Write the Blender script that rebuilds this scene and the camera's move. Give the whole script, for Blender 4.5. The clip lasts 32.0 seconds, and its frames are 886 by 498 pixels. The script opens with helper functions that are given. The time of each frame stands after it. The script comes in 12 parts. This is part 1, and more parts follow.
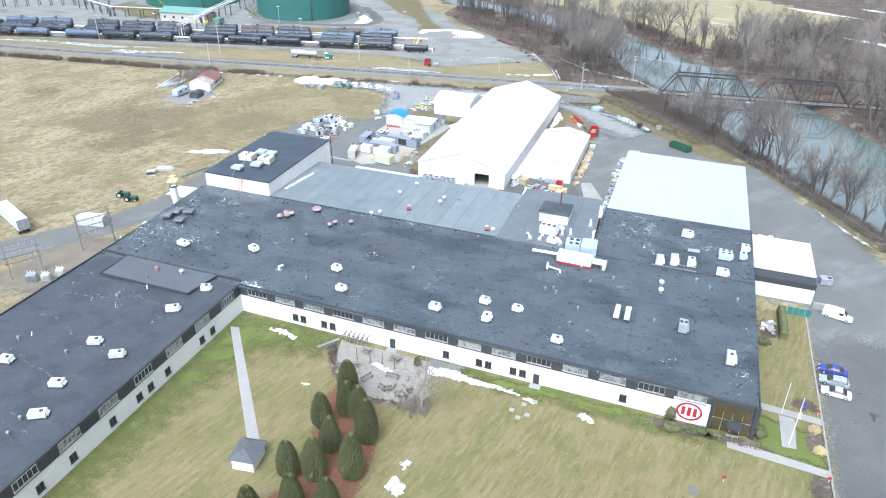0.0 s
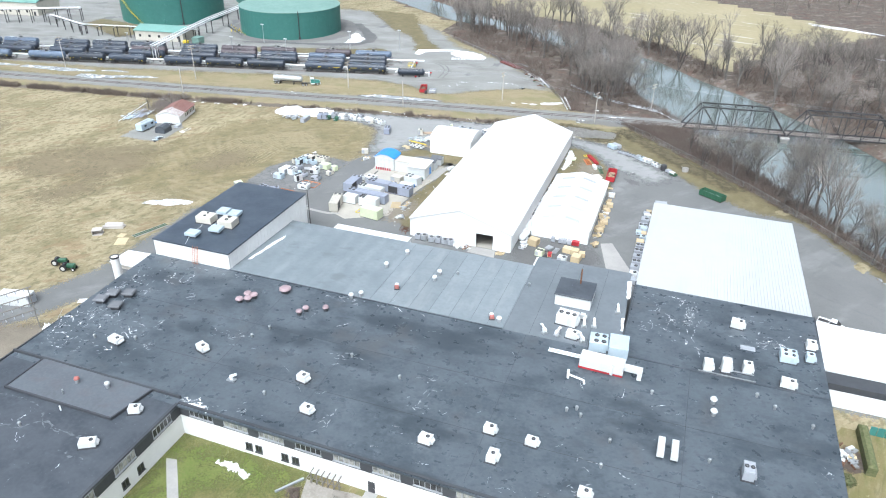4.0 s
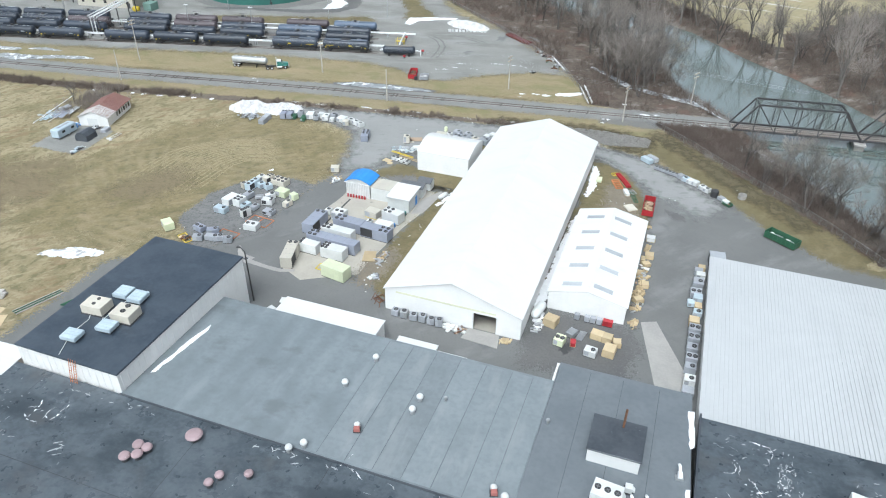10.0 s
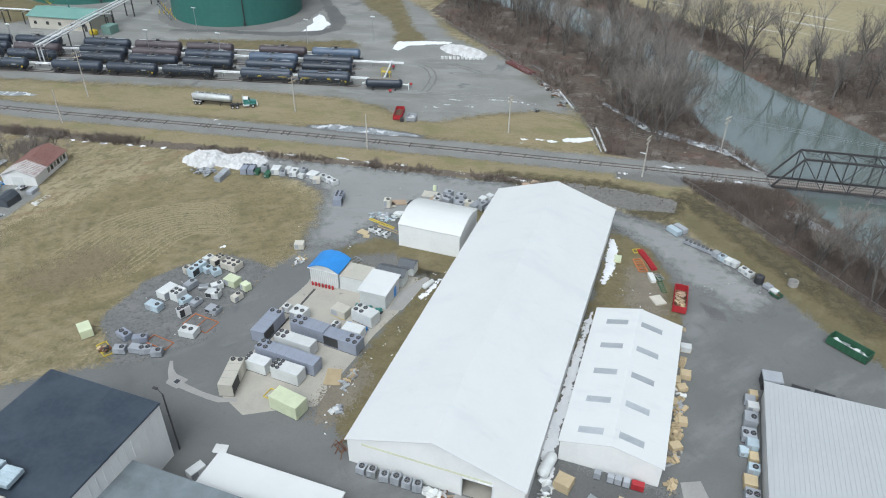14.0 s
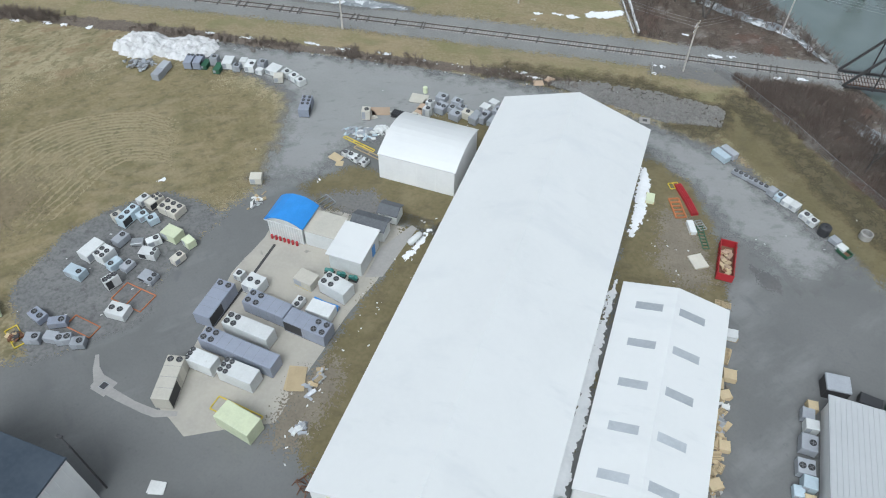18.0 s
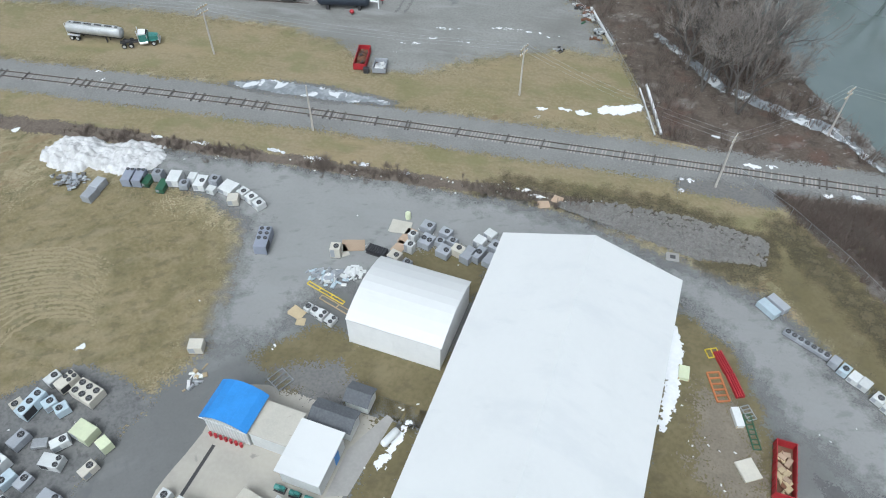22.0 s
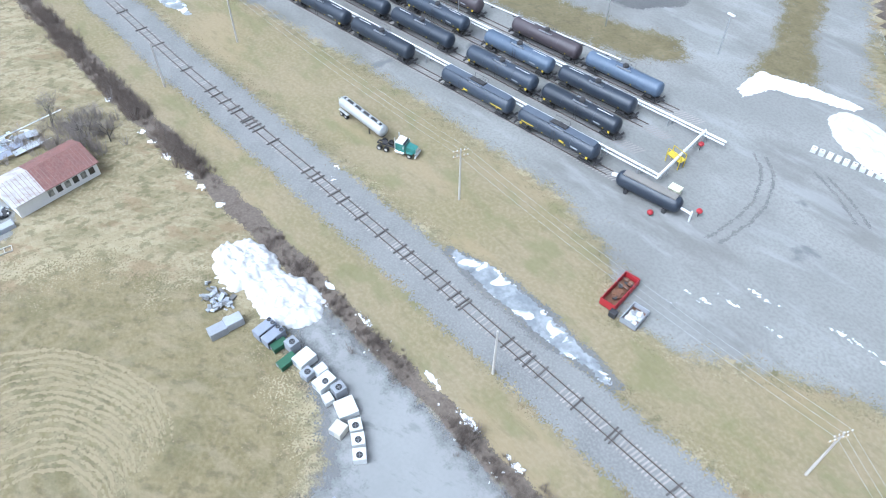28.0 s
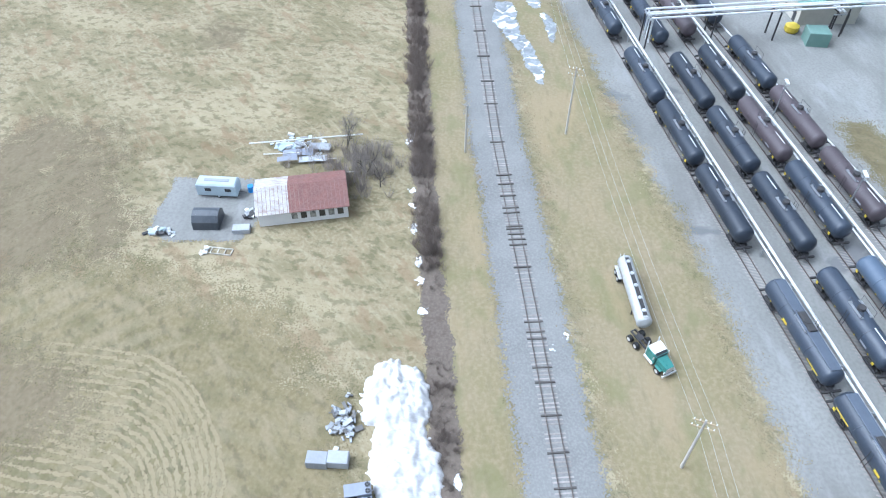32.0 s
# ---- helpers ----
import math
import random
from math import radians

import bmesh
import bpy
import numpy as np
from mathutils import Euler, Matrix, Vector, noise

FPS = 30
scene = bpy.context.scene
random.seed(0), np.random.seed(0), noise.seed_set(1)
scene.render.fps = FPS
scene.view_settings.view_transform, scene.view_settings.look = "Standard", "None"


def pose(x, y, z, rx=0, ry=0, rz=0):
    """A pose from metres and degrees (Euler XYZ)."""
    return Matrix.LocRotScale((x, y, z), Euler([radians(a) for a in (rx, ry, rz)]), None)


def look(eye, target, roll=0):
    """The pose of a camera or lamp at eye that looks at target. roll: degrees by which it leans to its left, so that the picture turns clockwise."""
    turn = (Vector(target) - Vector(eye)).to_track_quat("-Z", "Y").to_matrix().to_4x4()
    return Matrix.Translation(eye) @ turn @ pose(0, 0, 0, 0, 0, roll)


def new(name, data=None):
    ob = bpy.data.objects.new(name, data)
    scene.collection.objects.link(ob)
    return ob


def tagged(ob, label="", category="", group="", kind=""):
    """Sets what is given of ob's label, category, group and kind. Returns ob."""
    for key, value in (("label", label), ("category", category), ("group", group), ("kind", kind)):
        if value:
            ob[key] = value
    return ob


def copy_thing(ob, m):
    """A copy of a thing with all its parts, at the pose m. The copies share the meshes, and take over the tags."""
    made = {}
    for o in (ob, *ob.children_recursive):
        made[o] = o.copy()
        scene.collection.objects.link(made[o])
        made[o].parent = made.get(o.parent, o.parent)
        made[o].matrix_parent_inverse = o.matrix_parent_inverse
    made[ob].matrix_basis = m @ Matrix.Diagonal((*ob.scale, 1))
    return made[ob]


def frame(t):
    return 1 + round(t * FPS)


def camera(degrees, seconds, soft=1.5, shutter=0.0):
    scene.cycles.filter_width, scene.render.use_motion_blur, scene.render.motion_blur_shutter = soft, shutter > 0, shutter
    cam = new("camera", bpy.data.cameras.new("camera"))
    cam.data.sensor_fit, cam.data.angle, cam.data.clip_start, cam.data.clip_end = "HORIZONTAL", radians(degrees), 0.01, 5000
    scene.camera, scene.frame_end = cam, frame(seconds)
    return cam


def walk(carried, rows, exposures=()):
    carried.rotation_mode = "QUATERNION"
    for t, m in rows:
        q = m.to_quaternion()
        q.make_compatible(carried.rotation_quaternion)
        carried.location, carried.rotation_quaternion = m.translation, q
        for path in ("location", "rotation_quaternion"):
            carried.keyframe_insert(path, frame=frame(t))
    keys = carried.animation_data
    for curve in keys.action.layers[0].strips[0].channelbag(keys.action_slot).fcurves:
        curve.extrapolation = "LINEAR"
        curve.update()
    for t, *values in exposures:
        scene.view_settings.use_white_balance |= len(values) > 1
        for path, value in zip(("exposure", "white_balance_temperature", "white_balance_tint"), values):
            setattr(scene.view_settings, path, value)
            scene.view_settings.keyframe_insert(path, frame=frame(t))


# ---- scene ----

# ---- camera ----
PATH = [
    (0, (67.2, -169.83, 79.96), (52.85, -128.75, 55.33), 0.97),
    (0.5, (65.9, -166.35, 79.83), (51.57, -125.2, 55.3), 0.98),
    (1, (64.7, -162.73, 79.76), (50.34, -121.56, 55.3), 0.97),
    (1.5, (63.58, -158.99, 79.58), (49.14, -117.78, 55.22), 0.92),
    (2, (62.34, -155.09, 79.5), (47.89, -113.87, 55.17), 0.95),
    (2.5, (61.09, -150.97, 79.6), (46.64, -109.76, 55.25), 0.92),
    (3, (59.6, -146.85, 79.82), (45.19, -105.64, 55.43), 0.95),
    (3.5, (58.28, -142.79, 79.72), (43.87, -101.55, 55.39), 0.97),
    (5.5, (53.39, -126.04, 79.93), (38.96, -84.84, 55.56), 0.93),
    (6, (52.26, -121.95, 79.73), (37.8, -80.74, 55.39), 0.95),
    (6.5, (51.12, -118.1, 79.45), (36.65, -76.82, 55.22), 0.93),
    (7, (49.87, -113.99, 79.2), (35.4, -72.7, 55), 0.98),
    (7.5, (48.78, -110.08, 79.37), (34.31, -68.81, 55.14), 0.96),
    (8, (47.65, -106.21, 79.51), (33.19, -64.94, 55.27), 0.93),
    (8.5, (46.55, -102.33, 79.23), (32.05, -61.07, 55), 0.91),
    (9, (45.4, -98.16, 79.31), (31.25, -58.2, 52.8), 0.88),
    (9.5, (44.18, -94.43, 79.21), (30.06, -54.42, 52.76), 0.85),
    (10, (42.9, -90.5, 79.27), (29.03, -51.24, 51.58), 0.88),
    (10.5, (41.68, -86.38, 79.3), (27.82, -47.14, 51.58), 0.96),
    (11, (40.77, -82.13, 79.15), (26.8, -42.91, 51.47), 0.86),
    (11.5, (39.43, -77.97, 78.96), (25.5, -38.71, 51.31), 0.89),
    (12, (38.03, -73.75, 79.15), (24.18, -34.5, 51.45), 0.94),
    (12.5, (36.88, -69.72, 79.36), (23.06, -30.47, 51.63), 0.94),
    (13, (35.76, -65.23, 79.67), (21.95, -26.05, 51.83), 0.80),
    (13.5, (34.82, -60.85, 79.52), (20.92, -21.71, 51.68), 0.69),
    (15.5, (30.54, -45.12, 78.78), (16.97, -7.01, 49.4), 0.54),
    (16, (29.35, -40.76, 79.04), (17.79, -9.05, 42.14), 0.39),
    (16.5, (27.44, -36.01, 79.69), (16.31, -4.94, 42.12), 0.57),
    (17, (25.88, -31.97, 79.83), (14.94, -0.94, 42.18), 0.79),
    (17.5, (24.71, -28.1, 79.57), (13.79, 2.99, 41.96), 0.89),
    (18, (23.71, -23.88, 79.69), (12.75, 7.08, 41.98), 0.83),
    (18.5, (22.69, -19.98, 79.68), (11.71, 10.98, 41.98), 0.85),
    (19, (21.51, -16.37, 79.25), (10.56, 14.79, 41.71), 0.93),
    (19.5, (20.6, -12.62, 79.02), (9.54, 18.6, 41.56), 0.82),
    (20, (19.68, -8.63, 78.9), (8.5, 22.58, 41.47), 0.63),
    (20.5, (18.66, -4.69, 78.69), (7.42, 26.55, 41.3), 0.48),
    (21, (17.41, -0.97, 78.65), (6.21, 30.3, 41.29), 0.56),
    (21.5, (16.21, 3.01, 78.83), (5.02, 34.21, 41.4), 0.54),
    (22, (14.93, 6.73, 78.61), (3.76, 38.01, 41.23), 0.61),
    (22.5, (13.83, 10.73, 78.67), (2.62, 41.96, 41.26), 0.50),
    (23, (12.6, 14.8, 78.6), (1.38, 46.04, 41.21), 0.42),
    (23.5, (11.27, 18.88, 78.51), (0.06, 50.18, 41.16), 0.44),
    (24, (10.22, 23.08, 78.38), (-1.13, 54.4, 41.1), 0.19),
    (24.5, (9.01, 27.02, 78.5), (-2.47, 58.34, 41.26), 0.13),
    (26.5, (3.91, 45.79, 79.45), (-16.19, 72.08, 41.97), 0.50),
    (27, (2.16, 49.92, 79.21), (-20.57, 74.13, 41.84), 0.42),
    (27.5, (0.01, 54, 78.78), (-25.63, 75.33, 41.52), 0.50),
    (28, (-2.5, 58.04, 78.66), (-30.24, 76.52, 41.38), 0.63),
    (28.5, (-4.96, 61.79, 78.28), (-34.44, 77.66, 41.14), 0.56),
    (29, (-7.56, 65.32, 77.83), (-38.55, 78.43, 40.84), 0.59),
    (29.5, (-10.6, 68.26, 77.63), (-42.64, 78.81, 40.73), 0.89),
    (30, (-13.84, 71.28, 77.38), (-46.72, 79.17, 40.55), 0.92),
    (30.5, (-16.98, 74.25, 77.06), (-50.57, 79.37, 40.39), 0.73),
    (31, (-20.53, 76.76, 76.87), (-54.53, 79.15, 40.29), 0.67),
    (31.5, (-24.09, 79.01, 76.23), (-58.44, 78.61, 39.9), 0.65),
    (32, (-27.85, 80.97, 75.97), (-62.25, 77.69, 39.83), 0.62),
]
cam = camera(64.37, 32.0, soft=1.1)
EXPOSURES = [(0.0, 0.9, 5500, 6), (3.0, 0.9, 5700, 6), (6.0, 0.8, 5750, 6), (8.5, 0.62, 5800, 5), (10.0, 0.45, 5800, 4), (12.0, 0.23, 5850, 5), (13.5, 0.06, 5800, 4), (17.0, -0.03, 5750, 4), (20.0, -0.06, 5700, 4), (22.0, 0.06, 5700, 4), (24.5, 0.26, 5600, 4), (26.5, 0.81, 5210, 7), (32.0, 0.80, 5150, 7)]
walk(cam, [(t, look(eye, target, roll)) for t, eye, target, roll in PATH], EXPOSURES)
# ---- world and sun: an overcast winter day ----
world = bpy.data.worlds.new("overcast_sky")
scene.world = world
world.use_nodes = True
wn, wl = world.node_tree.nodes, world.node_tree.links
sky = wn.new("ShaderNodeTexSky")
sky.sky_type = "NISHITA"
sky.sun_disc = False
sky.sun_elevation, sky.sun_rotation = radians(56), radians(180)
sky.air_density, sky.dust_density, sky.ozone_density = 1.0, 8.0, 1.0
soft_sky = wn.new("ShaderNodeHueSaturation")
soft_sky.inputs["Saturation"].default_value = 0.22
wl.new(sky.outputs["Color"], soft_sky.inputs["Color"])
wl.new(soft_sky.outputs["Color"], wn["Background"].inputs["Color"])
wn["Background"].inputs["Strength"].default_value = 0.15
sun_data = bpy.data.lights.new("sun", "SUN")
sun_data.energy, sun_data.angle, sun_data.color = 0.66, radians(40), (1.0, 0.97, 0.93)
sun = new("sun", sun_data)
sun.matrix_world = look((0, 0, 0), (0.0, 0.56, -0.83))

# ---- materials ----
def material(name, c1, c2=None, c3=None, big=8.0, small=0.4, rough=0.8, metal=0.0, bump=0.0, bump_scale=None, contrast=0.25,
             spots=None, spot_scale=3.0, spot_edge=0.68, per_object=0.0, wave=None, spec=0.5, transmission=0.0, grain=0.5, verge=0.0, crumble=1.9, blend_edge=0.025, layers=()):
    """Principled material in world metres: c1/c2 mixed by a large noise, c3 by a small grain, spots by a thresholded noise."""
    m = bpy.data.materials.new(name)
    m.use_nodes = True
    n, l = m.node_tree.nodes, m.node_tree.links
    p = n["Principled BSDF"]
    p.inputs["Roughness"].default_value, p.inputs["Metallic"].default_value = rough, metal
    p.inputs["Specular IOR Level"].default_value = spec
    p.inputs["Transmission Weight"].default_value = transmission
    geo = n.new("ShaderNodeNewGeometry")

    def noise_at(size, detail=4.0, distort=0.0):
        t = n.new("ShaderNodeTexNoise")
        t.inputs["Scale"].default_value, t.inputs["Detail"].default_value = 1.0 / size, detail
        t.inputs["Distortion"].default_value = distort
        l.new(geo.outputs["Position"], t.inputs["Vector"])
        return t.outputs["Fac"]

    def ramp(fac, lo, hi):
        r = n.new("ShaderNodeMapRange")
        r.interpolation_type = "SMOOTHSTEP"
        r.inputs["From Min"].default_value, r.inputs["From Max"].default_value = lo, hi
        l.new(fac, r.inputs["Value"])
        return r.outputs["Result"]

    def mix(fac, a, b, blend="MIX"):
        x = n.new("ShaderNodeMix")
        x.data_type, x.blend_type = "RGBA", blend
        for value, socket in ((fac, x.inputs["Factor"]), (a, x.inputs["A"]), (b, x.inputs["B"])):
            if hasattr(value, "links"):
                l.new(value, socket)
            else:
                socket.default_value = (*value, 1) if isinstance(value, tuple) else value
        return x.outputs["Result"]

    c2 = c2 or tuple(v * 0.8 for v in c1)
    c3 = c3 or tuple(v * 1.15 for v in c1)
    col = mix(ramp(noise_at(big, 5.0, 0.4), 0.5 - contrast, 0.5 + contrast), c1, c2)
    fine = ramp(noise_at(small, 6.0), 0.36, 0.72)
    scaled = n.new("ShaderNodeMath")
    scaled.operation = "MULTIPLY"
    scaled.inputs[1].default_value = grain
    l.new(fine, scaled.inputs[0])
    col = mix(scaled.outputs[0], col, c3)
    if wave:
        w = n.new("ShaderNodeTexWave")
        w.wave_type = wave.get("kind", "BANDS")
        if w.wave_type == "BANDS":
            w.bands_direction = wave.get("axis", "X")
        else:
            w.rings_direction = "Z"
        w.inputs["Scale"].default_value = wave["scale"]
        w.inputs["Distortion"].default_value = wave.get("distort", 0.0)
        w.inputs["Detail Scale"].default_value = wave.get("detail", 1.0)
        mp = n.new("ShaderNodeMapping")
        mp.inputs["Location"].default_value = wave.get("offset", (0, 0, 0))
        mp.inputs["Rotation"].default_value = (0, 0, wave.get("turn", 0.0))
        l.new(geo.outputs["Position"], mp.inputs["Vector"])
        l.new(mp.outputs["Vector"], w.inputs["Vector"])
        k = n.new("ShaderNodeMath")
        k.operation = "MULTIPLY"
        k.inputs[1].default_value = wave["amount"]
        l.new(w.outputs["Fac"], k.inputs[0])
        amount = k.outputs[0]
        if wave.get("patchy"):
            k2 = n.new("ShaderNodeMath")
            k2.operation = "MULTIPLY"
            l.new(amount, k2.inputs[0])
            l.new(ramp(noise_at(wave["patchy"], 2.0), 0.42, 0.62), k2.inputs[1])
            amount = k2.outputs[0]
        col = mix(amount, col, wave["colour"])
    for size, lo, hi, colour, amount, stretch in layers:
        mp = n.new("ShaderNodeMapping")
        mp.vector_type = "TEXTURE"
        mp.inputs["Rotation"].default_value = (0, 0, stretch[1])
        mp.inputs["Scale"].default_value = (stretch[0], 1.0, 1.0)
        l.new(geo.outputs["Position"], mp.inputs["Vector"])
        t = n.new("ShaderNodeTexNoise")
        t.inputs["Scale"].default_value, t.inputs["Detail"].default_value, t.inputs["Roughness"].default_value = 1.0 / size, 6.0, 0.62
        l.new(mp.outputs["Vector"], t.inputs["Vector"])
        k = n.new("ShaderNodeMath")
        k.operation = "MULTIPLY"
        k.inputs[1].default_value = amount
        l.new(ramp(t.outputs["Fac"], lo, hi), k.inputs[0])
        col = mix(k.outputs[0], col, colour)
    if spots:
        col = mix(ramp(noise_at(spot_scale, 7.0, 0.8), spot_edge, spot_edge + 0.05), col, spots)
    if per_object:
        info = n.new("ShaderNodeObjectInfo")
        mr = n.new("ShaderNodeMapRange")
        mr.inputs["To Min"].default_value, mr.inputs["To Max"].default_value = 1 - per_object, 1 + per_object
        l.new(info.outputs["Random"], mr.inputs["Value"])
        hsv = n.new("ShaderNodeHueSaturation")
        l.new(mr.outputs["Result"], hsv.inputs["Value"])
        l.new(col, hsv.inputs["Color"])
        col = hsv.outputs["Color"]
    l.new(col, p.inputs["Base Color"])
    rr = n.new("ShaderNodeMapRange")
    rr.inputs["To Min"].default_value, rr.inputs["To Max"].default_value = max(rough - 0.1, 0.02), min(rough + 0.1, 1.0)
    l.new(noise_at(small * 3, 3.0), rr.inputs["Value"])
    l.new(rr.outputs["Result"], p.inputs["Roughness"])
    if verge:
        m["soft_edge"] = True
        edge = n.new("ShaderNodeAttribute")
        edge.attribute_name = "verge"
        total = edge.outputs["Fac"]
        for size, gain in ((verge, 1.1), (0.28, crumble)):
            k = n.new("ShaderNodeMath")
            k.operation = "MULTIPLY_ADD"
            k.inputs[1].default_value, k.inputs[2].default_value = gain, -0.5 * gain
            l.new(noise_at(size, 3.0), k.inputs[0])
            k2 = n.new("ShaderNodeMath")
            k2.operation = "ADD"
            l.new(total, k2.inputs[0])
            l.new(k.outputs[0], k2.inputs[1])
            total = k2.outputs[0]
        inner = n.new("ShaderNodeMath")
        inner.operation = "GREATER_THAN"
        inner.inputs[1].default_value = 0.001
        l.new(edge.outputs["Fac"], inner.inputs[0])
        gate = n.new("ShaderNodeMath")
        gate.operation = "MULTIPLY"
        l.new(total, gate.inputs[0])
        l.new(inner.outputs[0], gate.inputs[1])
        r = n.new("ShaderNodeMapRange")
        r.inputs["From Min"].default_value, r.inputs["From Max"].default_value = 0.505 - blend_edge, 0.505 + blend_edge
        r.inputs["To Min"].default_value, r.inputs["To Max"].default_value = 1.0, 0.0
        l.new(gate.outputs[0], r.inputs["Value"])
        l.new(r.outputs["Result"], p.inputs["Alpha"])
    if bump:
        b = n.new("ShaderNodeBump")
        b.inputs["Strength"].default_value, b.inputs["Distance"].default_value = 0.8, bump
        l.new(noise_at(bump_scale or small, 5.0), b.inputs["Height"])
        l.new(b.outputs["Normal"], p.inputs["Normal"])
    return m


M = {}
M["field"] = material("dry_field_grass", (0.25, 0.205, 0.119), (0.192, 0.156, 0.084), (0.345, 0.298, 0.2), big=26, small=0.6, rough=0.95, bump=0.1, bump_scale=0.45, grain=0.5, contrast=0.14,
                      layers=((9.0, 0.46, 0.6, (0.145, 0.124, 0.058), 0.55, (1.6, 1.2)), (17.0, 0.5, 0.64, (0.36, 0.302, 0.19), 0.55, (2.5, 1.45)), (1.5, 0.5, 0.6, (0.108, 0.096, 0.044), 0.6, (1.4, 1.45)), (1.3, 0.5, 0.66, (0.38, 0.335, 0.222), 0.35, (4.0, 0.75)), (4.0, 0.54, 0.64, (0.2, 0.13, 0.07), 0.5, (2.2, 0.75))),
                      wave=dict(kind="RINGS", scale=0.11, distort=2.0, detail=0.5, offset=(54, -52, 0), amount=0.34, colour=(0.36, 0.31, 0.205), patchy=30))
M["mown"] = material("mown_winter_grass", (0.238, 0.194, 0.115), (0.205, 0.172, 0.088), (0.295, 0.245, 0.162), big=11, small=0.6, rough=0.95, bump=0.06, grain=0.55, contrast=0.15, verge=1.1,
                     layers=((6.0, 0.48, 0.64, (0.16, 0.155, 0.066), 0.6, (1.6, 0.15)), (13.0, 0.5, 0.66, (0.285, 0.222, 0.13), 0.65, (2.2, 0.15)), (1.2, 0.5, 0.7, (0.15, 0.125, 0.065), 0.4, (3.0, 0.15))))
M["lawn"] = material("winter_lawn", (0.18, 0.15, 0.066), (0.205, 0.166, 0.08), (0.13, 0.118, 0.046), big=9, small=0.35, rough=0.95, bump=0.04, grain=0.5, contrast=0.16,
                     layers=((11.0, 0.47, 0.6, (0.125, 0.13, 0.038), 0.5, (1.6, 1.25)), (0.7, 0.5, 0.66, (0.26, 0.22, 0.13), 0.5, (6.0, 1.35)), (0.6, 0.52, 0.66, (0.105, 0.1, 0.04), 0.5, (6.0, 1.35)), (6.0, 0.5, 0.64, (0.225, 0.18, 0.098), 0.6, (1.8, 1.25)), (2.4, 0.52, 0.66, (0.1, 0.118, 0.03), 0.5, (2.0, 1.25)), (0.5, 0.6, 0.7, (0.38, 0.34, 0.22), 0.5, (1.0, 0.0))),
                     wave=dict(scale=0.22, distort=1.2, axis="X", turn=0.25, amount=0.4, colour=(0.24, 0.2, 0.105), patchy=14))
M["green_lawn"] = material("green_grass_by_walls", (0.1, 0.135, 0.026), (0.125, 0.142, 0.038), (0.16, 0.155, 0.056), big=4, small=0.4, rough=0.95, bump=0.05, grain=0.45, verge=3.2, crumble=0.9, blend_edge=0.42)
M["asphalt"] = material("worn_asphalt", (0.134, 0.135, 0.131), (0.162, 0.162, 0.157), (0.114, 0.114, 0.111), layers=((9.0, 0.52, 0.7, (0.24, 0.242, 0.238), 0.55, (2.5, 0.9)), (3.0, 0.55, 0.7, (0.115, 0.117, 0.118), 0.5, (3.0, -0.7)), (1.0, 0.6, 0.7, (0.10, 0.102, 0.102), 0.3, (1.0, 0.0))), big=12, small=0.35, rough=0.9, bump=0.01, grain=0.22,
                        spots=(0.125, 0.127, 0.128), spot_scale=14, spot_edge=0.66, verge=1.2)
M["dark_asphalt"] = material("dark_asphalt", (0.10, 0.10, 0.10), (0.135, 0.13, 0.125), (0.075, 0.075, 0.075), big=9, small=0.4, rough=0.88, grain=0.4,
                             spots=(0.05, 0.05, 0.052), spot_scale=6, spot_edge=0.66, verge=1)
M["gravel"] = material("pale_gravel", (0.205, 0.203, 0.19), (0.262, 0.259, 0.244), (0.15, 0.147, 0.136), layers=((10.0, 0.48, 0.66, (0.148, 0.142, 0.129), 0.6, (2.8, 0.15)), (5.0, 0.52, 0.68, (0.316, 0.320, 0.313), 0.45, (4.0, 0.15))), big=13, small=0.5, rough=0.95, bump=0.03, grain=0.45,
                       spots=(0.15, 0.15, 0.15), spot_scale=17, spot_edge=0.63, verge=2.2)
M["dark_gravel"] = material("dark_gravel", (0.15, 0.147, 0.145), (0.185, 0.175, 0.16), (0.10, 0.10, 0.10), big=6, small=0.4, rough=0.95, bump=0.03, grain=0.5, verge=1)
M["apron_gravel"] = material("wet_dark_gravel", (0.145, 0.145, 0.143), (0.18, 0.177, 0.17), (0.09, 0.09, 0.09), big=5, small=0.45, rough=0.9, bump=0.04, grain=0.6, verge=1,
                            layers=((2.5, 0.5, 0.64, (0.19, 0.187, 0.18), 0.6, (1.5, 0.6)), (1.1, 0.52, 0.66, (0.075, 0.074, 0.073), 0.6, (1.0, 0.0))))
M["ballast"] = material("rail_ballast", (0.208, 0.206, 0.196), (0.164, 0.162, 0.154), (0.262, 0.258, 0.245), big=7, small=0.3, rough=0.95, bump=0.05, grain=0.6, verge=1)
M["concrete"] = material("yard_concrete", (0.40, 0.37, 0.315), (0.33, 0.31, 0.27), (0.43, 0.40, 0.35), big=5, small=0.5, rough=0.85, grain=0.3, spots=(0.25, 0.235, 0.21), spot_scale=4, spot_edge=0.68)
M["walk"] = material("walk_concrete", (0.33, 0.315, 0.295), (0.28, 0.27, 0.255), (0.38, 0.365, 0.345), big=3, small=0.4, rough=0.85, grain=0.3)
